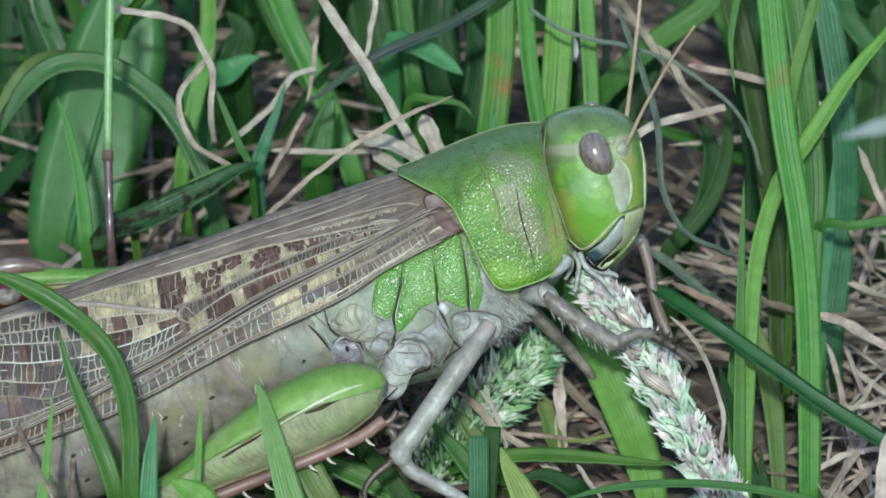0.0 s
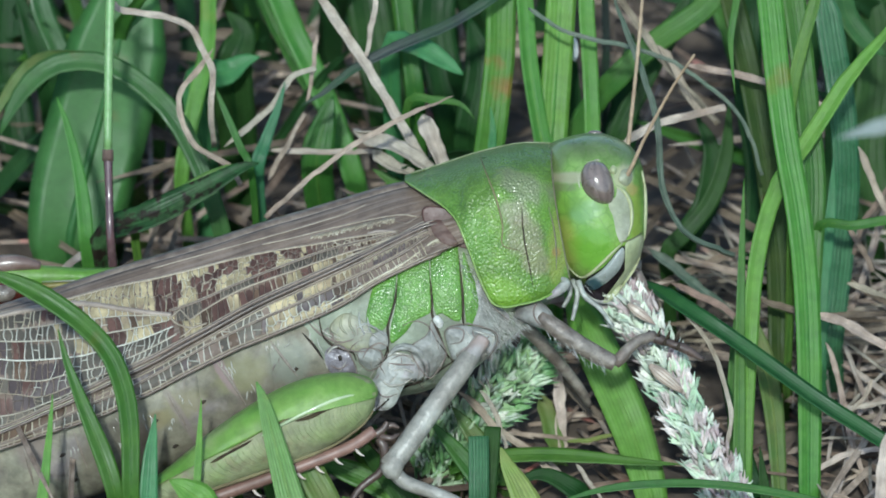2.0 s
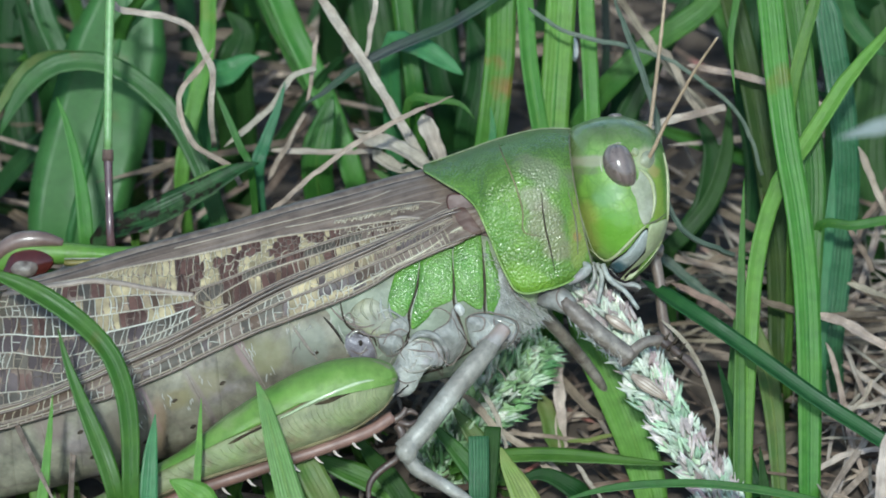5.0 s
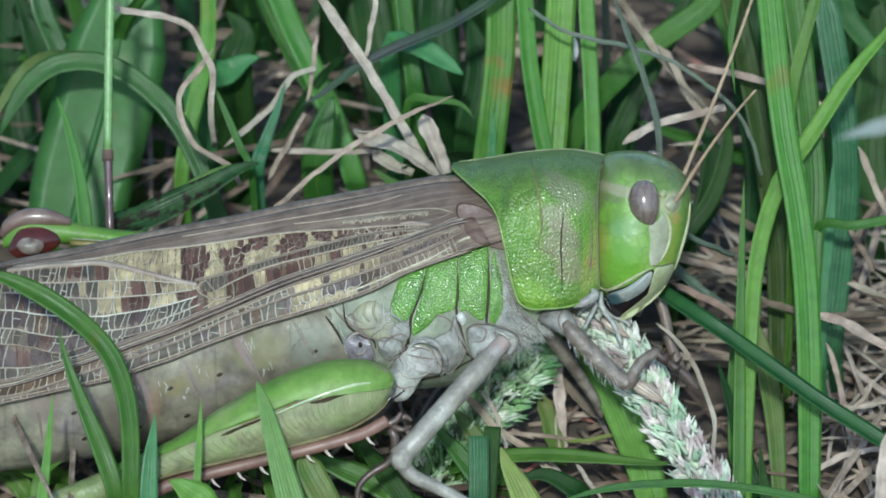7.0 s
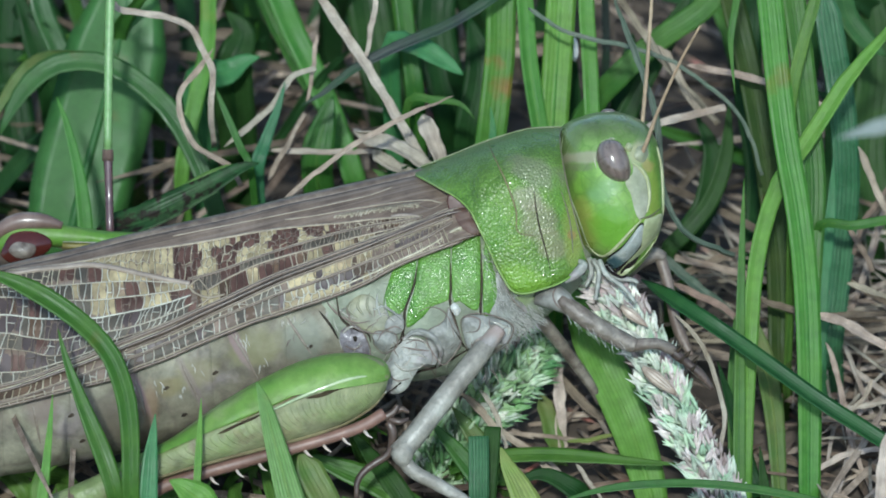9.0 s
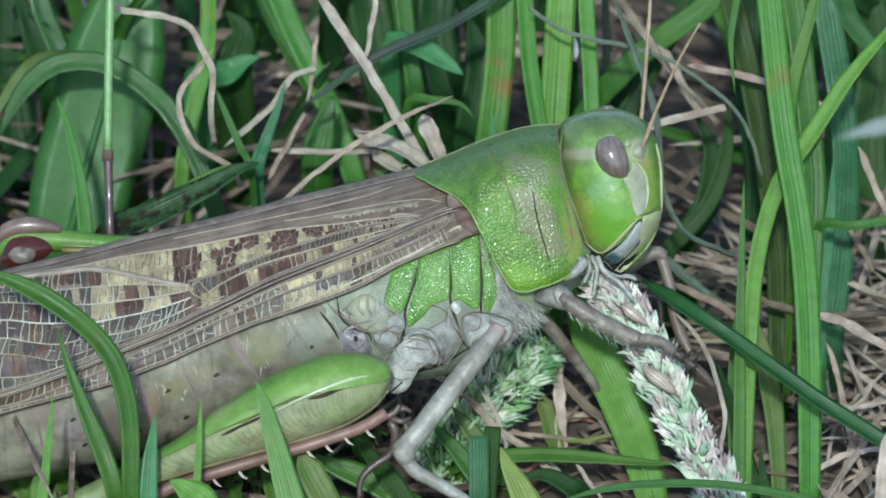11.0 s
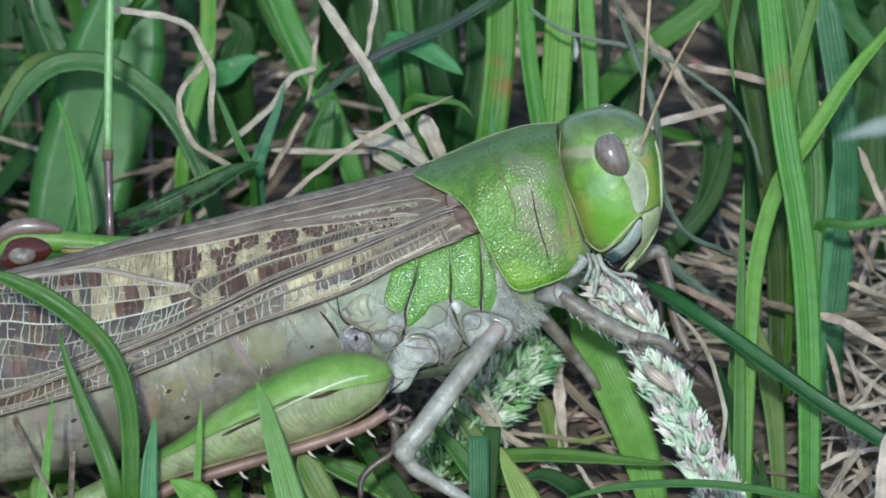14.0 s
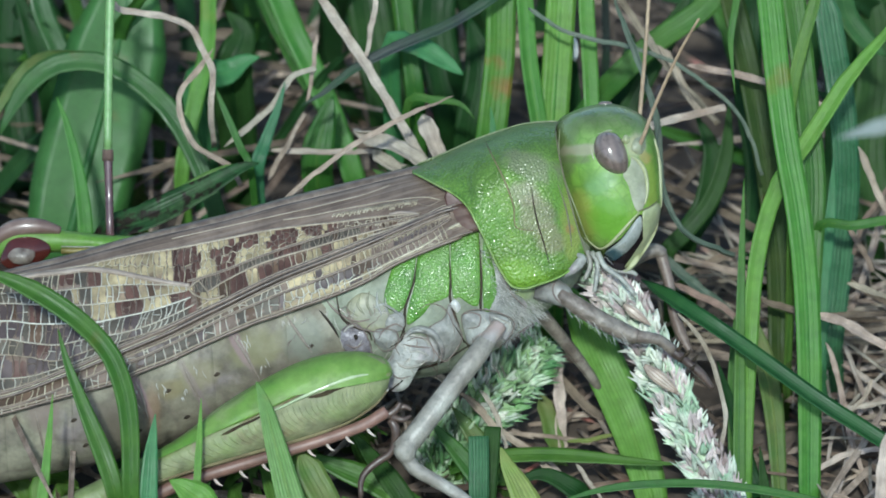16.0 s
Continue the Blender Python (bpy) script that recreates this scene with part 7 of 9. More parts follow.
straw([(15.46, 12, 11.66), (16.71, 12, 11.44), (18.50, 12, 11.08), (21.02, 12, 10.36), (24.60, 12, 8.82)], 0.52, STRAW, L_STRAW)
straw([(10.60, 17, 17.16), (11.70, 17, 15.70), (13.34, 17, 13.34), (15.16, 17, 10.97), (17.71, 17, 8.05)], 0.55, STRAW, L_STRAW)
straw([(13.84, 16, 13.11), (14.75, 16, 11.84), (15.65, 16, 10.02), (16.56, 16, 8.75)], 0.55, STRAW, L_STRAW)
straw([(5.40, 9, 15.17), (6.25, 9, 14.53), (7.85, 9, 13.60), (9.80, 9, 13.11), (11.58, 9, 12.75), (14.06, 9, 11.93), (16.20, 9, 10.62), (18.33, 9, 8.74), (19.39, 9, 6.78), (20.03, 9, 4.65)], 0.31, GREY, "thin grey-green withered stalk", tip=0.05)
straw([(10.41, 6, 16.21), (11.04, 6, 14.63), (11.82, 6, 12.52), (12.70, 6, 10.24), (13.33, 6, 7.77), (13.51, 6, 4.96), (13.93, 6, 2.85), (15.16, 6, 0.91), (17.09, 6, 0.04), (18.15, 6, -0.32)], 0.45, GREY, "limp grey-green withered leaf behind the head", tip=0.2, twist=90)
side_stalk = straw([(14.30, 0.5, -3.94), (15.06, 0.5, -4.73), (16.10, 0.5, -6.18), (16.79, 0.5, -8.26), (17.20, 0.5, -10.33), (17.06, 0.5, -11.88), (16.81, 1, -13.46)], 0.31, STRAW_PALE, "thin curved pale stalk beside the seed spike")
straw([(23.07, 6, -4.01), (24.83, 6, -4.54), (26.59, 6, -5.52), (28.70, 6, -6.65)], 0.69, STRAW, L_STRAW)
straw([(23.92, 7, -5.79), (24.38, 7, -7.02), (24.91, 7, -9.14), (25.27, 7, -11.26), (25.97, 7, -13.37), (26.85, 7, -15.14)], 0.38, STRAW, L_STRAW)
straw([(22.82, 5, -14.06), (24.40, 5, -13.01), (26.15, 5, -12.52), (28.61, 5, -12.24)], 0.41, STRAW_PALE, L_STRAW)
straw([(22.52, 8, -10.76), (24.64, 8, -10.66), (27.76, 8, -10.51), (29.60, 8, -10.44)], 0.41, STRAW, L_STRAW)
straw([(24.91, 7, -10.02), (26.32, 7, -9.77), (28.79, 7, -9.32)], 0.34, STRAW_PALE, L_STRAW)
straw([(26.85, 7, -8.08), (26.32, 7, -9.14), (25.27, 7, -10.37)], 0.31, STRAW, L_STRAW)
straw([(19.75, 9, -3.16), (21.52, 9, -3.69), (23.65, 9, -4.16), (27.85, 9, -4.08)], 0.48, STRAW_BROWN, L_STRAW)
straw([(25.43, 9, -2.10), (26.50, 9, -2.52), (28.27, 9, -3.16)], 0.41, STRAW, L_STRAW)
straw([(26.39, 12, 6.49), (27.11, 12, 4.70), (27.83, 12, 2.90), (29.26, 12, 0.75)], 0.48, STRAW, L_STRAW)
straw([(28.64, 13, 4.35), (27.56, 13, 2.91), (26.66, 13, 1.48), (26.12, 13, -0.32)], 0.34, STRAW_BROWN, L_STRAW)
straw([(25.68, 12, 1.47), (26.57, 12, 0.04), (27.29, 12, -1.40)], 0.41, STRAW_BROWN, L_STRAW)
straw([(26.17, -14, -9.83), (25.90, -14, -11.47), (25.64, -14, -13.45), (25.25, -14, -15.75)], 1.03, STRAW_PALE, "pale pinkish dry leaf at the edge of the grass", tip=0.3)
straw([(0.74, 5, -8.73), (1.96, 5, -9.61), (3.37, 5, -11.18), (5.12, 5, -12.41), (6.17, 5, -13.29), (7.92, 5, -15.39), (8.62, 5, -16.44)], 0.52, STRAW, L_STRAW)
straw([(2.31, 4, -8.70), (3.07, 4, -9.75), (3.53, 4, -11.15), (3.88, 4, -12.37)], 0.34, STRAW_PALE, L_STRAW)
straw([(7.16, 10, -6.38), (7.27, 10, -8.52), (7.41, 10, -10.65), (7.55, 10, -12.79)], 0.83, STRAW_PALE, "flat pale dry leaf standing behind the legs")
straw([(7.19, 11, -7.83), (8.08, 11, -8.90), (9.51, 11, -10.33), (10.94, 11, -11.05)], 0.62, STRAW_BROWN, L_STRAW)
straw([(6.09, 10, -9.05), (6.63, 10, -10.65), (7.16, 10, -12.79), (7.70, 10, -14.93)], 1.24, OLIVE, "yellowing withered grass leaf")
straw([(7.62, 7, -12.03), (9.39, 7, -11.89), (11.15, 7, -11.43)], 0.31, OLIVE, L_STRAW)
straw([(6.54, 6, -13.15), (7.60, 6, -14.39), (8.65, 6, -15.44)], 0.41, STRAW_PALE, L_STRAW)
straw([(8.25, 4, -13.31), (8.95, 4, -14.29), (9.82, 4, -15.51)], 0.28, STRAW_PALE, L_STRAW)
straw([(-2.23, 3, -7.91), (-0.84, 3, -7.63), (0.21, 3, -8.15), (0.56, 3, -8.67)], 0.55, STRAW, "curled dry leaf under the thorax")
straw([(13.17, 13, 0.04), (14.97, 13, -1.40), (16.77, 13, -2.84), (18.56, 13, -4.28)], 0.76, GREY, "withered grey-green leaf in the shade")
straw([(14.42, 9, -2.10), (15.84, 9, -2.81), (17.62, 9, -3.69), (19.04, 9, -4.94)], 0.48, STRAW_BROWN, L_STRAW)
plant("grass_tip", blade_geo([(25.27, -60, 7.48), (23.61, -60, 6.65), (21.63, -60, 6.04), (20.58, -60, 5.77), (19.26, -60, 5.41)], 0.8, tip=0.4), GREY_PALE, "grey grass tip close to the camera", "grass blade")

# ---- grass before the locust ----
FRONT_GREEN = leaf("grass_front", (0.042, 0.125, 0.016), (0.065, 0.155, 0.024), stripes=0.03, bump=0.07)
blade([(-27.47, -10, -1.2), (-26.13, -10, -1.63), (-24.47, -10, -2.33), (-22.8, -10, -3.3), (-21.13, -10, -4.57), (-19.8, -10, -6.03), (-19.07, -10, -7.57), (-18.6, -10, -9.47), (-18.43, -10, -11.97), (-18.43, -10, -14.63)], 1.2, FRONT_GREEN, "arching dark green grass blade before the wing", tip=0.2, fold=0.4)
blade([(-22.74, -9.5, -4.74), (-22.24, -9.5, -6.65), (-21.5, -9.5, -8.65), (-20.7, -9.5, -10.65), (-19.97, -9.5, -12.49), (-19.33, -9.5, -14.66)], 1.15, FRONT_GREEN, L_GREEN, tip=0.5)
blade([(-23.03, -10, -8.57), (-23.20, -10, -10.63), (-23.47, -10, -13.30), (-23.67, -10, -15.63)], 0.76, BRIGHT, L_BRIGHT, tip=0.6)
blade([(-17.00, -9.5, -9.75), (-17.16, -9.5, -11.15), (-17.33, -9.5, -12.66), (-17.43, -9.5, -15.66)], 1.24, BLUE, "bluish grass blade with a withered tip", tip=0.6)
blade([(-14.29, -9.5, -8.82), (-14.39, -9.5, -10.99), (-14.53, -9.5, -13.66), (-14.59, -9.5, -15.66)], 0.45, BRIGHT, L_BRIGHT, tip=0.3)
blade([(-11.02, -9.6, -7.84), (-10.55, -9.6, -9.15), (-9.88, -9.6, -11.65), (-8.98, -9.6, -14.99), (-8.65, -9.6, -16.32)], 1.86, RIBBED, "pale striped grass blade before the hind leg", tip=0.55, fold=0.12)
blade([(-8.58, -6, -12.13), (-7.91, -6, -13.48), (-6.89, -6, -15.51)], 1.79, OLIVE, "olive green grass blade", tip=0.2)
blade([(-16.13, -10, -13.63), (-15.13, -10, -14.23), (-14.13, -10, -15.30)], 2.00, BRIGHT, L_BRIGHT, tip=0.4)
blade([(2.12, -3, -11.30), (2.15, -3, -12.94), (2.18, -3, -15.67)], 1.24, RIBBED_TEAL, "cut grass blade with a frayed top", cut=True, tip=0.05, fold=0.2)
blade([(3.02, -1, -10.79), (2.89, -1, -12.68), (2.68, -1, -15.77)], 1.03, DARK_SHADE, L_DARK, cut=True)
blade([(3.46, -5, -11.90), (3.87, -5, -13.02), (4.54, -5, -14.28), (5.22, -5, -15.90)], 1.86, RIBBED_GOLD, "yellow-green grass blade with a worn tip", tip=0.55)
blade([(-5.67, 1, -11.04), (-4.64, 1, -12.42), (-3.24, 0, -14.10), (-1.86, 0, -16.17)], 1.38, DARK_SHADE, L_DARK, tip=0.4)
blade([(-8.44, 1, -12.59), (-6.71, 1, -13.29), (-4.29, 1, -14.32), (-1.52, 1, -16.05)], 1.52, GREEN, L_GREEN, tip=0.3)
blade([(-0.84, 4, -10.62), (0.56, 4, -12.19), (2.31, 4, -14.29)], 1.59, GREEN, L_GREEN, tip=0.5)
blade([(0.56, 5, -9.78), (1.61, 5, -11.18), (3.37, 5, -13.64)], 1.72, OLIVE, L_GREEN, tip=0.5)
blade([(4.03, 2, -14.54), (6.11, 2, -13.85), (8.19, 2, -14.89)], 1.38, DARK_SHADE, L_DARK, tip=0.5)
blade([(-20.69, 3, -13.20), (-18.95, 3, -13.55), (-15.81, 3, -14.07)], 1.38, DARK_SHADE, L_DARK, tip=0.4)


# small white body added in place of a bright glint
husk = plant("husk", loft([((8.31, 17, 13.66), (8.53, 17, 13.66), 0.1), ((8.13, 17, 13.23), (8.71, 17, 13.15), 0.3), ((8.20, 17, 12.61), (8.74, 17, 12.50), 0.3), ((8.42, 17, 12.13), (8.60, 17, 12.13), 0.1)], 14, 12), SPOT_WHITE, "small white body added for a bright glint between grass blades", "husk")

# ---- seed spikes ----
def seed_spike(axis, length, width, rows, glume, chaff, seed, label, spread=0.9, fat=1.0):
    """A dense spike of pointed grains round a stalk."""
    rnd = random.Random(seed)
    top = plant("seed_spike", tube(down_to_soil(axis), 0.35, 40, 8), glume, label, "seed spike")
    c = np.array(top.location) * 1000
    PIVOT[top.name] = c
    p = spline(axis, rows)
    t = np.gradient(p, axis=0)
    for i in range(rows):
        d = -t[i] / np.linalg.norm(t[i])
        a = np.cross(d, (0, 1, 0))
        a /= np.linalg.norm(a)
        b = np.cross(d, a)
        taper = width * min(1, 0.45 + 2.2 * i / rows)
        for k in range(6):
            ang = 2 * math.pi * (k / 6 + 0.37 * i) + rnd.uniform(-0.3, 0.3)
            out = a * math.cos(ang) + b * math.sin(ang)
            base = p[i] + out * taper * rnd.uniform(0.25, 0.5) + d * rnd.uniform(-0.4, 0.4)
            gs = []
            for _ in range(5):
                tipv = base + (d * rnd.uniform(0.75, 1.15) + out * rnd.uniform(0.45, spread) + a * rnd.uniform(-0.25, 0.25)) * length * rnd.uniform(0.8, 1.15)
                gs.append(spindle(base + a * rnd.uniform(-0.5, 0.5) + d * rnd.uniform(-0.45, 0.45), tipv, length * fat * rnd.uniform(0.11, 0.17), 5, rnd.uniform(0.3, 0.5)))
            part("spikelet", to_world(joined(*gs)), glume if rnd.random() < 0.62 else chaff, top, "", c)
    return top


GLUME = surface("glume_pale", (0.42, 0.58, 0.39), (0.70, 0.71, 0.62), rough=0.4, scale=700, through_light=0.15, contrast=2.2, random_value=0.9, mottle=0.3)
CHAFF = surface("chaff_pinkish", (0.70, 0.65, 0.60), (0.40, 0.31, 0.30), rough=0.45, scale=700, through_light=0.15, contrast=2.0, random_value=0.9, mottle=0.35)
GLUME_GREEN = surface("glume_green", (0.20, 0.40, 0.15), (0.46, 0.60, 0.38), rough=0.4, scale=600, through_light=0.25, random_value=0.8, contrast=1.8)
held_spike = seed_spike([(9.52, 0, -1.62), (10.90, 0, -3.59), (12.62, 0, -6.34), (14.52, 0, -10.14), (16.48, 0, -14.10), (17.45, 0, -16.52)], 1.0, 2.05, 50, GLUME, CHAFF, 3, "pale green and pinkish ripe seed spike that the locust holds", 0.85, 1.05)


def husk_seed(start, end, half, lines):
    """A loose tan seed with brown stripes, caught in the spike."""
    s, e = np.array(start), np.array(end)
    c = PIVOT[held_spike.name]
    across = np.cross((e - s) / np.linalg.norm(e - s), (0, 1, 0))
    grain = part("loose_seed", to_world(tube([s, s + (e - s) * 0.3, s + (e - s) * 0.65, e], [half * 0.35, half, half * 0.8, 0.03], 16, 12, 0.7)), SEED_TAN, held_spike, "tan striped loose seed", c)
    for k in lines:
        pts = [s + (e - s) * f + across * half * k * w + np.array((0, -0.72 * half * math.sqrt(max(0, 1 - k * k)) * w - 0.02, 0)) for f, w in ((0.08, 0.5), (0.3, 1.0), (0.65, 0.8), (0.92, 0.25))]
        part("stripe", to_world(tube(pts, 0.026, 12, 5)), SEED_BROWN, grain, "", c)


SEED_TAN = surface("seed_tan", (0.48, 0.42, 0.34), (0.32, 0.25, 0.20), rough=0.4, scale=600, contrast=1.8)
SEED_BROWN = surface("seed_brown", (0.22, 0.155, 0.12), (0.31, 0.24, 0.19), rough=0.5, scale=600)
husk_seed((12.16, -2, -7.09), (14.35, -2, -8.87), 0.42, (-0.7, -0.25, 0.2, 0.65))
husk_seed((10.90, -1.7, -3.39), (12.55, -1.7, -4.66), 0.33, (-0.5, 0.4))
seed_spike([(6.1, 7, -6.2), (4.35, 7, -8.2), (2.4, 7, -10.4), (0.56, 7, -12.5), (-0.49, 7, -14.5)], 0.85, 2.6, 40, GLUME_GREEN, GLUME, 5, "unripe green seed spike behind the middle leg", 1.5, 1.25)


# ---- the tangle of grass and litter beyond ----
# green darkened so that the shade between far blades is in the colour
MID_SHADE = leaf("grass_mid_shade", (0.03, 0.078, 0.024), (0.05, 0.11, 0.035), spec=0.15)


def tangle(name, count, material, seed, length, width, label, dry=False, x=(-75, 75), y=(16, 130), lift=5.0, clear=True, steps=8):
    rnd = random.Random(seed)
    gs = []
    for _ in range(count):
        px_, py_ = rnd.uniform(*x), rnd.uniform(*y)
        if not dry and 9 < px_ < 21 and py_ < 62:
            continue
        if dry and 9 < px_ < 22 and 14 < py_ < 60 and rnd.random() < 0.8:
            continue
        a = rnd.uniform(0, 2 * math.pi)
        n = rnd.uniform(*length)
        lean = rnd.uniform(0.7, 1.0) if dry else rnd.uniform(0.05, 0.7)
        way = np.array((math.cos(a) * lean, math.sin(a) * lean, 0))
        rise = (rnd.uniform(0.0, 0.35) if dry else math.sqrt(1 - lean * lean))
        root = np.array((px_, py_, rnd.uniform(-0.5, lift if dry else 0)))
        pts = [root]
        wig = 0.3 if dry else 1.0
        for k in (0.35, 0.7, 1.0):
            sag = (0.1 if dry else 0.35) * k * k
            pts.append(root + way * n * k * (1 + 0.3 * k) + np.array((rnd.uniform(-wig, wig), rnd.uniform(-wig, wig), n * (rise * k - sag * lean))))
        for q in pts:
            q[2] = max(q[2], -0.6)
        if dry and clear and any(0 < q[0] < 22 and q[1] < 10 for q in pts):
            continue
        gs.append(blade_geo(pts, rnd.uniform(*width), count=steps, tip=0.4 if not dry else 0.15, fold=0.4, thick=0.1, face=(rnd.uniform(-0.6, 0.6), -1, rnd.uniform(0.2, 0.9))))
    ob = part(name, joined(*gs), material)
    return tagged(ob, label, "grass" if not dry else "litter", kind="stuff")


tangle("lawn_grass", 170, GREEN, 11, (12, 32), (0.7, 1.7), "green grass growing densely behind the insect", y=(22, 130))
tangle("lawn_grass", 330, MID_SHADE, 12, (12, 30), (0.7, 1.9), "dark grass low in the lawn with shade in its colour", y=(22, 130))
tangle("lawn_grass", 50, BRIGHT, 13, (14, 32), (0.7, 1.5), "bright green grass in the lawn", y=(26, 130))
tangle("litter", 420, STRAW, 14, (8, 34), (0.25, 0.7), "tan dry stalks tangled on the soil", True, y=(2, 110))
tangle("litter", 520, STRAW_BROWN, 15, (8, 30), (0.25, 0.7), "brown rotting leaves and stalks on the soil", True, y=(0, 110))
tangle("litter", 160, STRAW_PALE, 16, (8, 26), (0.25, 0.5), "pale dry stalks tangled on the soil", True, y=(2, 110))
tangle("lawn_grass", 260, DARK_SHADE, 17, (6, 12), (0.8, 1.8), "low dark grass in front of the insect", y=(-60, -25))
tangle("litter", 420, STRAW, 19, (5, 16), (0.2, 0.5), "tan crumbled leaves under the insect", True, y=(-16, 16), lift=1.0)
tangle("lawn_grass", 120, GREEN, 20, (4, 8), (0.6, 1.4), "short green grass under the insect", x=(-50, -2), y=(-12, 14))
tangle("litter", 170, STRAW, 21, (5, 14), (0.2, 0.45), "thin tan stalks under the insect", True, x=(-14, 22), y=(4, 22), lift=1.5)
tangle("lawn_grass", 1500, GREEN, 18, (20, 45), (1.2, 3.0), "lawn stretching away", x=(-600, 600), y=(120, 700))
tangle("litter", 90, STRAW, 22, (3, 9), (0.15, 0.4), "short tan straw bits on the soil", True, x=(-8, 48), y=(-10, 14), lift=0.3, clear=False)
tangle("litter", 160, STRAW_BROWN, 27, (3, 9), (0.15, 0.5), "short brown straw bits on the soil", True, x=(-8, 48), y=(-10, 14), lift=0.3, clear=False)
tangle("litter", 110, STRAW_PALE, 23, (6, 18), (0.2, 0.45), "pale dry stalks beside the seed spike", True, x=(20, 52), y=(-8, 26), lift=2.0)
tangle("litter", 170, STRAW_PALE, 31, (7, 20), (0.1, 0.24), "thin pale straws strewn beside the seed spike", True, x=(18, 52), y=(-6, 24), lift=3.0)
tangle("lawn_grass", 1500, GREEN, 24, (12, 24), (1.0, 2.6), "short lawn before the insect", x=(-600, 600), y=(-600, -75), steps=5)
tangle("lawn_grass", 350, GREEN, 25, (14, 30), (1.0, 2.6), "lawn beside the insect", x=(-600, -85), y=(-75, 120), steps=5)
tangle("lawn_grass", 350, GREEN, 26, (14, 30), (1.0, 2.6), "lawn beside the insect", x=(85, 600), y=(-75, 120), steps=5)


# ---- what moves ----
def flank_pose(x, z, a):
    return SIGHT @ pose(x / 1000, 0, z / 1000, 0, a, 0)


def joint(x, y, z, a):
    return pose(x / 1000, y / 1000, z / 1000, 0, a, 0)


def swung(ob, x, z, a):
    """The seed spike bent about its foot by the weight of the locust."""
    foot = Matrix.Translation(Vector((17.448, 0, -16.517)) / 1000)
    bent = pose(x / 1000, 0, z / 1000, 0, a, 0) @ foot.inverted()
    return SIGHT @ bent @ SIGHT.inverted() @ Matrix.Translation(REST[ob.name])


REST = {ob.name: ob.location.copy() for ob in (held_spike, side_stalk)}


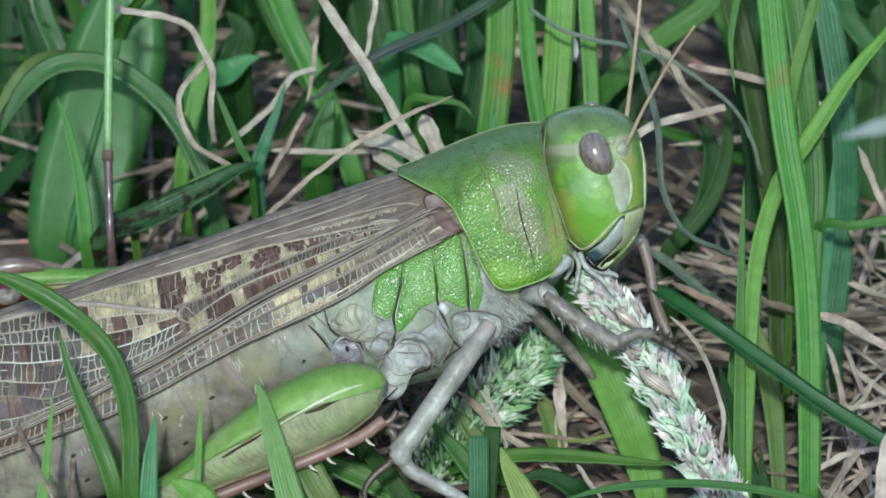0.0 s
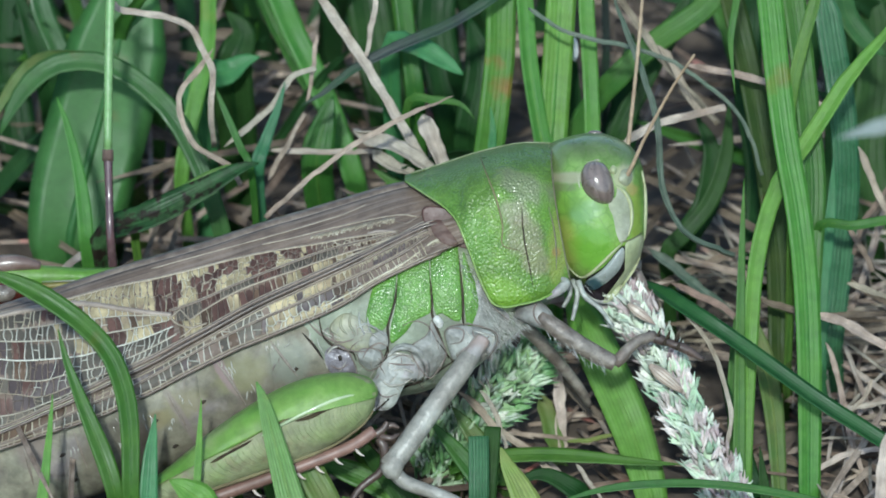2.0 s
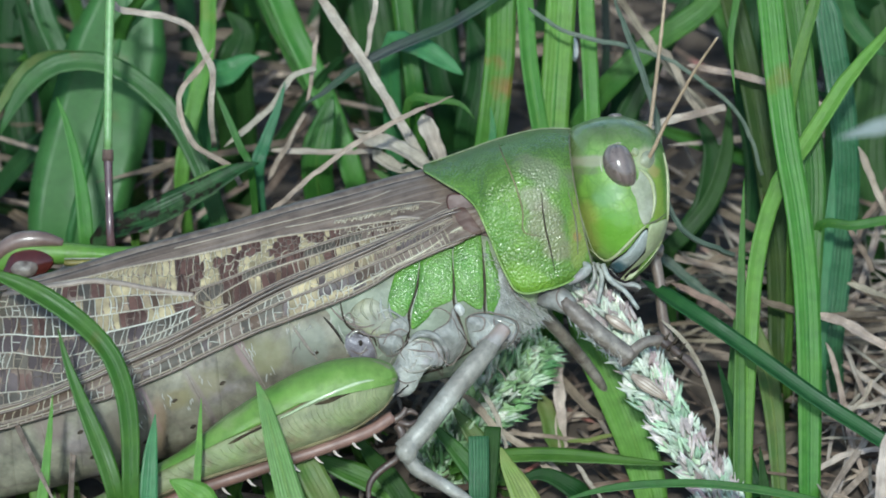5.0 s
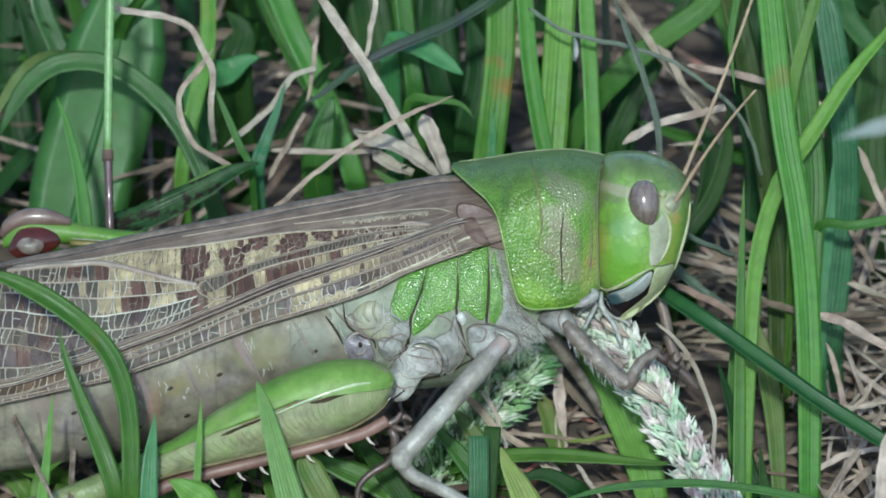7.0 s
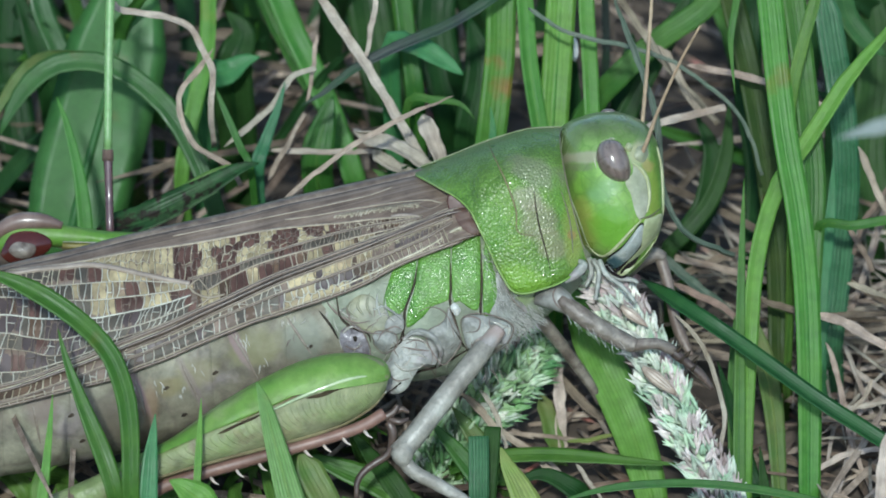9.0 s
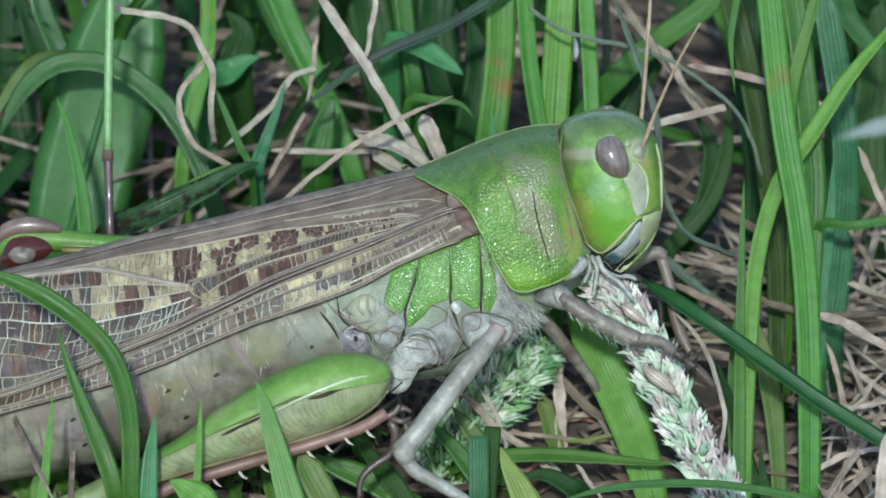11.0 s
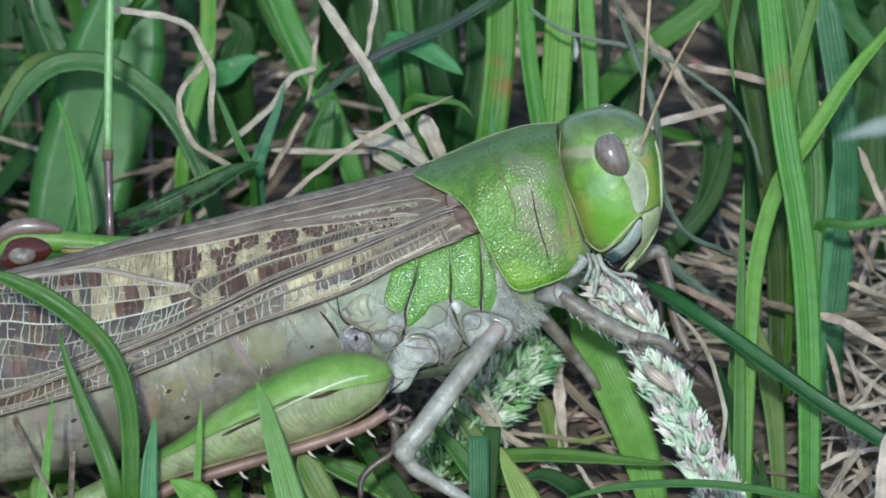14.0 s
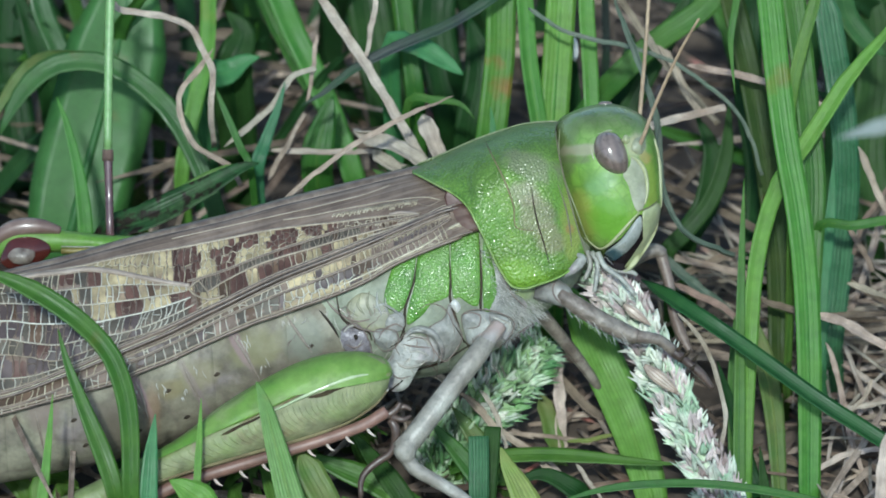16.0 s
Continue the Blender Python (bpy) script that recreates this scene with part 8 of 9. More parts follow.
def motions():
    walk(locust, [
        (0, flank_pose(-1.557, -3.661, -5.05)), (0.5, flank_pose(-1.569, -3.644, -5.11)), (1, flank_pose(-1.582, -3.610, -5.23)),
        (1.5, flank_pose(-1.288, -4.171, -1.91)), (2, flank_pose(-1.896, -4.380, -2.95)), (2.5, flank_pose(-1.905, -4.548, -2.25)),
        (3, flank_pose(-1.719, -4.228, -3.07)), (3.5, flank_pose(-0.920, -3.640, -2.75)), (4, flank_pose(-0.939, -3.576, -3.15)),
        (6.3, flank_pose(-0.078, -3.732, 1.48)), (6.5, flank_pose(-0.074, -3.880, 1.54)), (7, flank_pose(-0.482, -4.029, 2.90)),
        (7.5, flank_pose(-0.775, -4.144, 3.26)), (8, flank_pose(-1.325, -4.351, 3.02)), (8.5, flank_pose(-1.002, -3.918, 2.31)),
        (9, flank_pose(-0.852, -3.519, 1.15)), (11.5, flank_pose(-0.829, -3.458, 0.31)), (12, flank_pose(-0.829, -3.455, 0.35)),
        (12.5, flank_pose(-0.829, -3.458, 0.31)), (13, flank_pose(-0.829, -3.465, 0.32)), (13.5, flank_pose(-0.830, -3.467, 0.27)),
        (14, flank_pose(-0.820, -3.414, 0.07)), (14.5, flank_pose(-0.828, -3.414, 0.00)), (15, flank_pose(-0.826, -3.408, 0.08)),
        (15.5, flank_pose(-0.832, -3.413, 0.13)), (16, flank_pose(-0.842, -3.338, -0.09)),
    ])
    walk(pronotum, [
        (0, joint(3.341, 0.00, 4.849, 5.35)), (0.5, joint(3.336, 0.00, 4.834, 5.13)), (1, joint(3.330, 0.00, 4.841, 5.50)),
        (1.5, joint(3.633, 0.00, 4.882, 8.73)), (2, joint(3.623, 0.00, 4.845, 8.64)), (2.5, joint(3.653, 0.00, 4.808, 9.59)),
        (3, joint(3.419, 0.00, 4.879, 5.48)), (3.5, joint(3.437, 0.00, 4.890, 5.15)), (4, joint(3.434, 0.00, 4.896, 5.67)),
        (6.3, joint(3.494, 0.00, 4.939, 4.73)), (6.5, joint(3.935, 0.00, 4.982, 10.49)), (7, joint(3.961, 0.00, 5.082, 11.87)),
        (7.5, joint(3.865, 0.00, 5.052, 11.23)), (8, joint(3.774, 0.00, 5.010, 11.98)), (8.5, joint(3.086, 0.00, 4.875, 0.16)),
        (9, joint(3.109, 0.00, 4.877, 0.54)), (11.5, joint(3.117, 0.00, 4.843, 0.24)), (12, joint(3.105, 0.00, 4.849, 0.09)),
        (12.5, joint(3.083, 0.00, 4.866, 0.41)), (13, joint(3.083, 0.00, 4.874, 0.40)), (13.5, joint(3.103, 0.00, 4.840, 0.13)),
        (14, joint(3.090, 0.00, 4.831, -0.07)), (14.5, joint(3.103, 0.00, 4.828, 0.00)), (15, joint(3.091, 0.00, 4.844, 0.00)),
        (15.5, joint(3.090, 0.00, 4.868, -0.00)), (16, joint(3.082, 0.00, 4.873, 0.44)),
    ])
    walk(head, [
        (0, joint(8.970, 0.00, 6.564, 7.03)), (0.5, joint(8.955, 0.00, 6.594, 7.96)), (1, joint(8.953, 0.00, 6.560, 7.64)),
        (1.5, joint(9.140, 0.00, 5.904, 5.33)), (2, joint(9.054, 0.00, 5.926, 6.61)), (2.5, joint(9.000, 0.00, 5.854, 8.67)),
        (3, joint(8.845, 0.00, 6.279, 4.50)), (3.5, joint(8.951, 0.00, 6.399, 4.50)), (4, joint(8.973, 0.00, 6.363, 4.70)),
        (6.3, joint(9.016, 0.00, 6.355, 1.91)), (6.5, joint(9.125, 0.00, 6.059, 16.94)), (7, joint(9.420, 0.00, 6.053, 15.89)),
        (7.5, joint(9.471, 0.00, 6.276, 15.85)), (8, joint(9.356, 0.00, 6.038, 13.92)), (8.5, joint(8.590, 0.00, 6.851, -2.02)),
        (9, joint(8.621, 0.00, 6.889, -0.41)), (11.5, joint(8.609, 0.00, 6.933, 0.83)), (12, joint(8.627, 0.00, 6.918, -0.40)),
        (12.5, joint(8.632, 0.00, 6.915, -0.36)), (13, joint(8.631, 0.00, 6.923, -0.37)), (13.5, joint(8.598, 0.00, 6.971, 0.53)),
        (14, joint(8.619, 0.00, 6.936, 0.39)), (14.5, joint(8.621, 0.00, 6.897, 0.00)), (15, joint(8.618, 0.00, 6.996, 0.65)),
        (15.5, joint(8.617, 0.00, 7.009, 0.60)), (16, joint(8.633, 0.00, 6.962, 0.18)),
    ])
    walk(feeler_near, [
        (0, joint(4.011, -3.20, 2.487, 3.01)), (0.5, joint(4.011, -3.20, 2.487, 2.15)), (1, joint(4.011, -3.20, 2.487, 2.60)),
        (1.5, joint(4.011, -3.20, 2.487, 0.18)), (2, joint(4.011, -3.20, 2.487, 0.34)), (2.5, joint(4.011, -3.20, 2.487, -2.43)),
        (3, joint(4.011, -3.20, 2.487, 2.58)), (3.5, joint(4.011, -3.20, 2.487, 1.85)), (4, joint(4.011, -3.20, 2.487, 2.45)),
        (6.3, joint(4.011, -3.20, 2.487, 0.61)), (6.5, joint(4.011, -3.20, 2.487, -9.48)), (7, joint(4.011, -3.20, 2.487, -8.19)),
        (7.5, joint(4.011, -3.20, 2.487, -10.11)), (8, joint(4.011, -3.20, 2.487, -9.94)), (8.5, joint(4.011, -3.20, 2.487, 1.72)),
        (9, joint(4.011, -3.20, 2.487, -1.34)), (11.5, joint(4.011, -3.20, 2.487, -1.14)), (12, joint(4.011, -3.20, 2.487, 0.05)),
        (12.5, joint(4.011, -3.20, 2.487, 0.05)), (13, joint(4.011, -3.20, 2.487, 0.05)), (13.5, joint(4.011, -3.20, 2.487, -0.80)),
        (14, joint(4.011, -3.20, 2.487, -0.46)), (14.5, joint(4.011, -3.20, 2.487, 0.00)), (15, joint(4.011, -3.20, 2.487, -0.74)),
        (15.5, joint(4.011, -3.20, 2.487, -0.74)), (16, joint(4.011, -3.20, 2.487, -0.09)),
    ])
    walk(feeler_far, [
        (0, joint(4.069, 0.00, 2.690, 0.31)), (0.5, joint(4.069, 0.00, 2.690, -0.55)), (1, joint(4.069, 0.00, 2.690, -0.10)),
        (1.5, joint(4.069, 0.00, 2.690, -1.92)), (2, joint(4.069, 0.00, 2.690, -2.16)), (2.5, joint(4.069, 0.00, 2.690, -5.09)),
        (3, joint(4.069, 0.00, 2.690, -0.26)), (3.5, joint(4.069, 0.00, 2.690, -0.75)), (4, joint(4.069, 0.00, 2.690, -0.55)),
        (6.3, joint(4.069, 0.00, 2.690, 0.61)), (6.5, joint(4.069, 0.00, 2.690, -1.48)), (7, joint(4.069, 0.00, 2.690, -0.99)),
        (7.5, joint(4.069, 0.00, 2.690, -2.11)), (8, joint(4.069, 0.00, 2.690, -0.94)), (8.5, joint(4.069, 0.00, 2.690, 3.72)),
        (9, joint(4.069, 0.00, 2.690, -0.74)), (11.5, joint(4.069, 0.00, 2.690, -1.14)), (12, joint(4.069, 0.00, 2.690, 0.05)),
        (12.5, joint(4.069, 0.00, 2.690, 0.05)), (13, joint(4.069, 0.00, 2.690, 0.05)), (13.5, joint(4.069, 0.00, 2.690, -0.80)),
        (14, joint(4.069, 0.00, 2.690, -0.46)), (14.5, joint(4.069, 0.00, 2.690, 0.00)), (15, joint(4.069, 0.00, 2.690, -0.74)),
        (15.5, joint(4.069, 0.00, 2.690, -0.74)), (16, joint(4.069, 0.00, 2.690, -0.09)),
    ])
    walk(labrum, [
        (0, joint(4.332, -2.00, -1.530, 9.00)), (0.5, joint(4.332, -2.00, -1.530, 5.00)), (1, joint(4.332, -2.00, -1.530, 0.00)),
        (1.5, joint(4.332, -2.00, -1.530, 4.00)), (2, joint(4.332, -2.00, -1.530, 0.00)), (2.5, joint(4.332, -2.00, -1.530, 4.00)),
        (3, joint(4.332, -2.00, -1.530, 8.00)), (3.5, joint(4.332, -2.00, -1.530, 0.00)), (4, joint(4.332, -2.00, -1.530, 4.00)),
        (6.3, joint(4.332, -2.00, -1.530, 9.00)), (6.5, joint(4.332, -2.00, -1.530, 0.00)), (7, joint(4.332, -2.00, -1.530, 0.00)),
        (7.5, joint(4.332, -2.00, -1.530, 4.00)), (8, joint(4.332, -2.00, -1.530, 5.00)), (8.5, joint(4.332, -2.00, -1.530, 0.00)),
        (9, joint(4.332, -2.00, -1.530, 9.00)), (11.5, joint(4.332, -2.00, -1.530, 9.00)), (12, joint(4.332, -2.00, -1.530, 8.75)),
        (12.5, joint(4.332, -2.00, -1.530, 8.50)), (13, joint(4.332, -2.00, -1.530, 8.25)), (13.5, joint(4.332, -2.00, -1.530, 8.00)),
        (14, joint(4.332, -2.00, -1.530, 5.00)), (14.5, joint(4.332, -2.00, -1.530, 0.00)), (15, joint(4.332, -2.00, -1.530, 5.00)),
        (15.5, joint(4.332, -2.00, -1.530, 6.00)), (16, joint(4.332, -2.00, -1.530, 1.00)),
    ])
    walk(mid_femur, [
        (0, joint(3.676, -5.00, -1.978, 2.33)), (0.5, joint(3.676, -5.00, -1.978, 2.25)), (1, joint(3.676, -5.00, -1.978, 2.16)),
        (1.5, joint(3.676, -5.00, -1.978, 2.18)), (2, joint(3.676, -5.00, -1.978, 1.17)), (2.5, joint(3.676, -5.00, -1.978, 1.30)),
        (3, joint(3.676, -5.00, -1.978, 1.64)), (3.5, joint(3.676, -5.00, -1.978, 2.84)), (4, joint(3.676, -5.00, -1.978, 3.05)),
        (6.3, joint(3.676, -5.00, -1.978, 2.22)), (6.5, joint(3.676, -5.00, -1.978, 2.69)), (7, joint(3.676, -5.00, -1.978, 1.02)),
        (7.5, joint(3.676, -5.00, -1.978, 0.33)), (8, joint(3.676, -5.00, -1.978, -1.55)), (8.5, joint(3.676, -5.00, -1.978, -0.95)),
        (9, joint(3.676, -5.00, -1.978, -0.39)), (11.5, joint(3.676, -5.00, -1.978, -0.08)), (12, joint(3.676, -5.00, -1.978, -0.13)),
        (12.5, joint(3.676, -5.00, -1.978, -0.08)), (13, joint(3.676, -5.00, -1.978, -0.06)), (13.5, joint(3.676, -5.00, -1.978, -0.01)),
        (14, joint(3.676, -5.00, -1.978, -0.05)), (14.5, joint(3.676, -5.00, -1.978, -0.03)), (15, joint(3.676, -5.00, -1.978, -0.12)),
        (15.5, joint(3.676, -5.00, -1.978, -0.18)), (16, joint(3.676, -5.00, -1.978, -0.12)),
    ])
    walk(mid_tibia, [
        (0, joint(-1.847, -6.50, -8.515, 3.09)), (0.5, joint(-1.842, -6.50, -8.526, 3.20)), (1, joint(-1.841, -6.50, -8.546, 3.44)),
        (1.5, joint(-1.814, -6.50, -8.509, -3.85)), (2, joint(-1.714, -6.50, -8.625, -6.79)), (2.5, joint(-1.714, -6.50, -8.593, -8.83)),
        (3, joint(-1.760, -6.50, -8.571, -4.61)), (3.5, joint(-1.890, -6.50, -8.447, 2.95)), (4, joint(-1.923, -6.50, -8.437, 3.81)),
        (6.3, joint(-1.869, -6.50, -8.565, -0.53)), (6.5, joint(-1.887, -6.50, -8.478, -1.10)), (7, joint(-1.714, -6.50, -8.661, -6.78)),
        (7.5, joint(-1.627, -6.50, -8.717, -9.51)), (8, joint(-1.408, -6.50, -8.895, -13.48)), (8.5, joint(-1.481, -6.50, -8.842, -7.86)),
        (9, joint(-1.549, -6.50, -8.794, -2.58)), (11.5, joint(-1.592, -6.50, -8.773, -0.81)), (12, joint(-1.586, -6.50, -8.777, -0.85)),
        (12.5, joint(-1.592, -6.50, -8.773, -0.81)), (13, joint(-1.593, -6.50, -8.768, -0.84)), (13.5, joint(-1.600, -6.50, -8.764, -0.78)),
        (14, joint(-1.590, -6.50, -8.763, -0.00)), (14.5, joint(-1.593, -6.50, -8.761, 0.07)), (15, joint(-1.582, -6.50, -8.769, -0.01)),
        (15.5, joint(-1.572, -6.50, -8.770, -0.11)), (16, joint(-1.587, -6.50, -8.776, 0.57)),
    ])
    walk(fore_femur, [
        (0, joint(7.742, -3.60, 0.245, 10.54)), (0.5, joint(7.753, -3.60, 0.247, 10.84)), (1, joint(7.718, -3.60, 0.226, 10.90)),
        (1.5, joint(7.754, -3.60, 0.027, 11.22)), (2, joint(7.752, -3.60, -0.004, 6.92)), (2.5, joint(7.701, -3.60, -0.108, 4.59)),
        (3, joint(7.808, -3.60, 0.265, 6.82)), (3.5, joint(7.853, -3.60, 0.302, 12.27)), (4, joint(7.809, -3.60, 0.267, 11.58)),
        (6.3, joint(7.944, -3.60, 0.383, 14.36)), (6.5, joint(7.906, -3.60, 0.002, 20.24)), (7, joint(7.811, -3.60, 0.008, 12.60)),
        (7.5, joint(7.771, -3.60, 0.022, 8.11)), (8, joint(7.613, -3.60, -0.071, 0.02)), (8.5, joint(7.884, -3.60, 0.688, -0.48)),
        (9, joint(7.880, -3.60, 0.658, 1.90)), (11.5, joint(7.911, -3.60, 0.649, -0.39)), (12, joint(7.909, -3.60, 0.667, -0.38)),
        (12.5, joint(7.864, -3.60, 0.659, -0.72)), (13, joint(7.864, -3.60, 0.667, -0.81)), (13.5, joint(7.904, -3.60, 0.656, -0.71)),
        (14, joint(7.906, -3.60, 0.663, 0.29)), (14.5, joint(7.914, -3.60, 0.654, 0.27)), (15, joint(7.902, -3.60, 0.671, 0.15)),
        (15.5, joint(7.901, -3.60, 0.695, 0.09)), (16, joint(7.861, -3.60, 0.663, 0.66)),
    ])
    walk(fore_tibia, [
        (0, joint(11.684, -3.20, -3.073, -29.92)), (0.5, joint(11.651, -3.20, -3.097, -29.95)), (1, joint(11.663, -3.20, -3.111, -28.28)),
        (1.5, joint(12.045, -3.20, -3.123, -58.80)), (2, joint(12.453, -3.20, -2.798, -50.39)), (2.5, joint(12.504, -3.20, -2.674, -56.63)),
        (3, joint(12.367, -3.20, -2.633, -45.89)), (3.5, joint(11.473, -3.20, -3.298, -47.65)), (4, joint(11.444, -3.20, -3.198, -34.82)),
        (6.3, joint(11.698, -3.20, -3.341, -79.77)), (6.5, joint(11.463, -3.20, -3.762, -83.33)), (7, joint(11.904, -3.20, -3.284, -68.95)),
        (7.5, joint(12.160, -3.20, -2.957, -60.12)), (8, joint(12.471, -3.20, -2.427, -50.70)), (8.5, joint(12.510, -3.20, -1.768, -26.62)),
        (9, joint(12.440, -3.20, -1.991, -13.27)), (11.5, joint(12.549, -3.20, -1.815, -1.75)), (12, joint(12.547, -3.20, -1.799, -1.62)),
        (12.5, joint(12.532, -3.20, -1.785, -1.31)), (13, joint(12.533, -3.20, -1.768, -1.18)), (13.5, joint(12.548, -3.20, -1.780, -1.11)),
        (14, joint(12.519, -3.20, -1.858, -0.64)), (14.5, joint(12.526, -3.20, -1.865, -0.43)), (15, joint(12.522, -3.20, -1.840, -0.32)),
        (15.5, joint(12.526, -3.20, -1.812, -0.20)), (16, joint(12.496, -3.20, -1.903, 0.45)),
    ])
    walk(fore_foot, [
        (0, joint(13.986, -2.60, -2.707, -2.29)), (0.5, joint(13.952, -2.60, -2.730, -3.46)), (1, joint(13.974, -2.60, -2.812, -3.71)),
        (1.5, joint(13.883, -2.60, -1.692, -14.70)), (2, joint(14.481, -2.60, -1.651, -15.93)), (2.5, joint(14.396, -2.60, -1.313, -20.99)),
        (3, joint(14.479, -2.60, -1.648, -9.28)), (3.5, joint(13.554, -2.60, -2.249, 2.67)), (4, joint(13.706, -2.60, -2.637, 1.50)),
        (6.3, joint(12.902, -2.60, -1.347, -4.55)), (6.5, joint(12.541, -2.60, -1.696, -12.73)), (7, joint(13.461, -2.60, -1.551, -5.29)),
        (7.5, joint(13.965, -2.60, -1.484, -1.20)), (8, joint(14.493, -2.60, -1.269, -3.80)), (8.5, joint(14.829, -2.60, -1.536, 0.76)),
        (9, joint(14.749, -2.60, -2.301, -1.08)), (11.5, joint(14.750, -2.60, -2.579, -2.12)), (12, joint(14.747, -2.60, -2.568, -1.95)),
        (12.5, joint(14.727, -2.60, -2.566, -1.81)), (13, joint(14.726, -2.60, -2.554, -1.59)), (13.5, joint(14.741, -2.60, -2.569, -1.20)),
        (14, joint(14.706, -2.60, -2.665, -0.89)), (14.5, joint(14.709, -2.60, -2.679, -0.60)), (15, joint(14.704, -2.60, -2.659, -0.52)),
        (15.5, joint(14.706, -2.60, -2.636, -0.39)), (16, joint(14.667, -2.60, -2.751, -0.21)),
    ])
    walk(far_fore_femur, [
        (0, joint(11.778, 2.20, 1.628, -14.64)), (0.5, joint(11.785, 2.20, 1.644, -13.66)), (1, joint(11.758, 2.20, 1.597, -12.21)),
        (1.5, joint(11.865, 2.20, 1.169, -25.62)), (2, joint(11.862, 2.20, 1.145, -18.48)), (2.5, joint(11.829, 2.20, 0.971, -29.41)),
        (3, joint(11.848, 2.20, 1.638, -10.40)), (3.5, joint(11.885, 2.20, 1.697, -13.84)), (4, joint(11.853, 2.20, 1.627, -7.48)),
        (6.3, joint(11.966, 2.20, 1.809, -34.57)), (6.5, joint(12.050, 2.20, 1.017, -18.90)), (7, joint(11.978, 2.20, 0.923, -27.96)),
        (7.5, joint(11.928, 2.20, 0.984, -26.78)), (8, joint(11.782, 2.20, 0.835, -26.16)), (8.5, joint(11.779, 2.20, 2.429, -12.59)),
        (9, joint(11.786, 2.20, 2.373, -5.15)), (11.5, joint(11.808, 2.20, 2.386, -0.92)), (12, joint(11.802, 2.20, 2.413, -0.79)),
        (12.5, joint(11.767, 2.20, 2.383, -1.39)), (13, joint(11.766, 2.20, 2.392, -1.72)), (13.5, joint(11.798, 2.20, 2.399, -1.83)),
        (14, joint(11.794, 2.20, 2.420, 0.51)), (14.5, joint(11.804, 2.20, 2.406, 0.25)), (15, joint(11.792, 2.20, 2.423, -0.00)),
        (15.5, joint(11.791, 2.20, 2.447, -0.18)), (16, joint(11.764, 2.20, 2.386, 1.23)),
    ])
    walk(far_fore_tibia, [
        (0, joint(14.148, 2.40, 2.921, 4.93)), (0.5, joint(14.169, 2.40, 2.893, 5.06)), (1, joint(14.213, 2.40, 2.805, 5.37)),
        (1.5, joint(13.952, 2.40, 2.896, 0.86)), (2, joint(13.878, 2.40, 2.427, -6.33)), (2.5, joint(13.750, 2.40, 2.788, -7.97)),
        (3, joint(13.964, 2.40, 2.597, -2.57)), (3.5, joint(13.801, 2.40, 2.709, 4.66)), (4, joint(13.965, 2.40, 2.457, 6.09)),
        (6.3, joint(13.375, 2.40, 3.405, 4.01)), (6.5, joint(13.491, 2.40, 1.949, 1.35)), (7, joint(13.512, 2.40, 2.301, -5.68)),
        (7.5, joint(13.804, 2.40, 2.602, -7.13)), (8, joint(14.093, 2.40, 2.784, -11.28)), (8.5, joint(14.205, 2.40, 3.642, -3.10)),
        (9, joint(14.219, 2.40, 3.217, -2.21)), (11.5, joint(14.304, 2.40, 3.049, -0.54)), (12, joint(14.300, 2.40, 3.072, -0.55)),
        (12.5, joint(14.280, 2.40, 3.074, -0.68)), (13, joint(14.278, 2.40, 3.098, -0.67)), (13.5, joint(14.295, 2.40, 3.106, -0.45)),
        (14, joint(14.306, 2.40, 3.022, -0.11)), (14.5, joint(14.315, 2.40, 3.020, -0.02)), (15, joint(14.305, 2.40, 3.049, -0.10)),
        (15.5, joint(14.305, 2.40, 3.082, -0.14)), (16, joint(14.310, 2.40, 2.962, -0.03)),
    ])
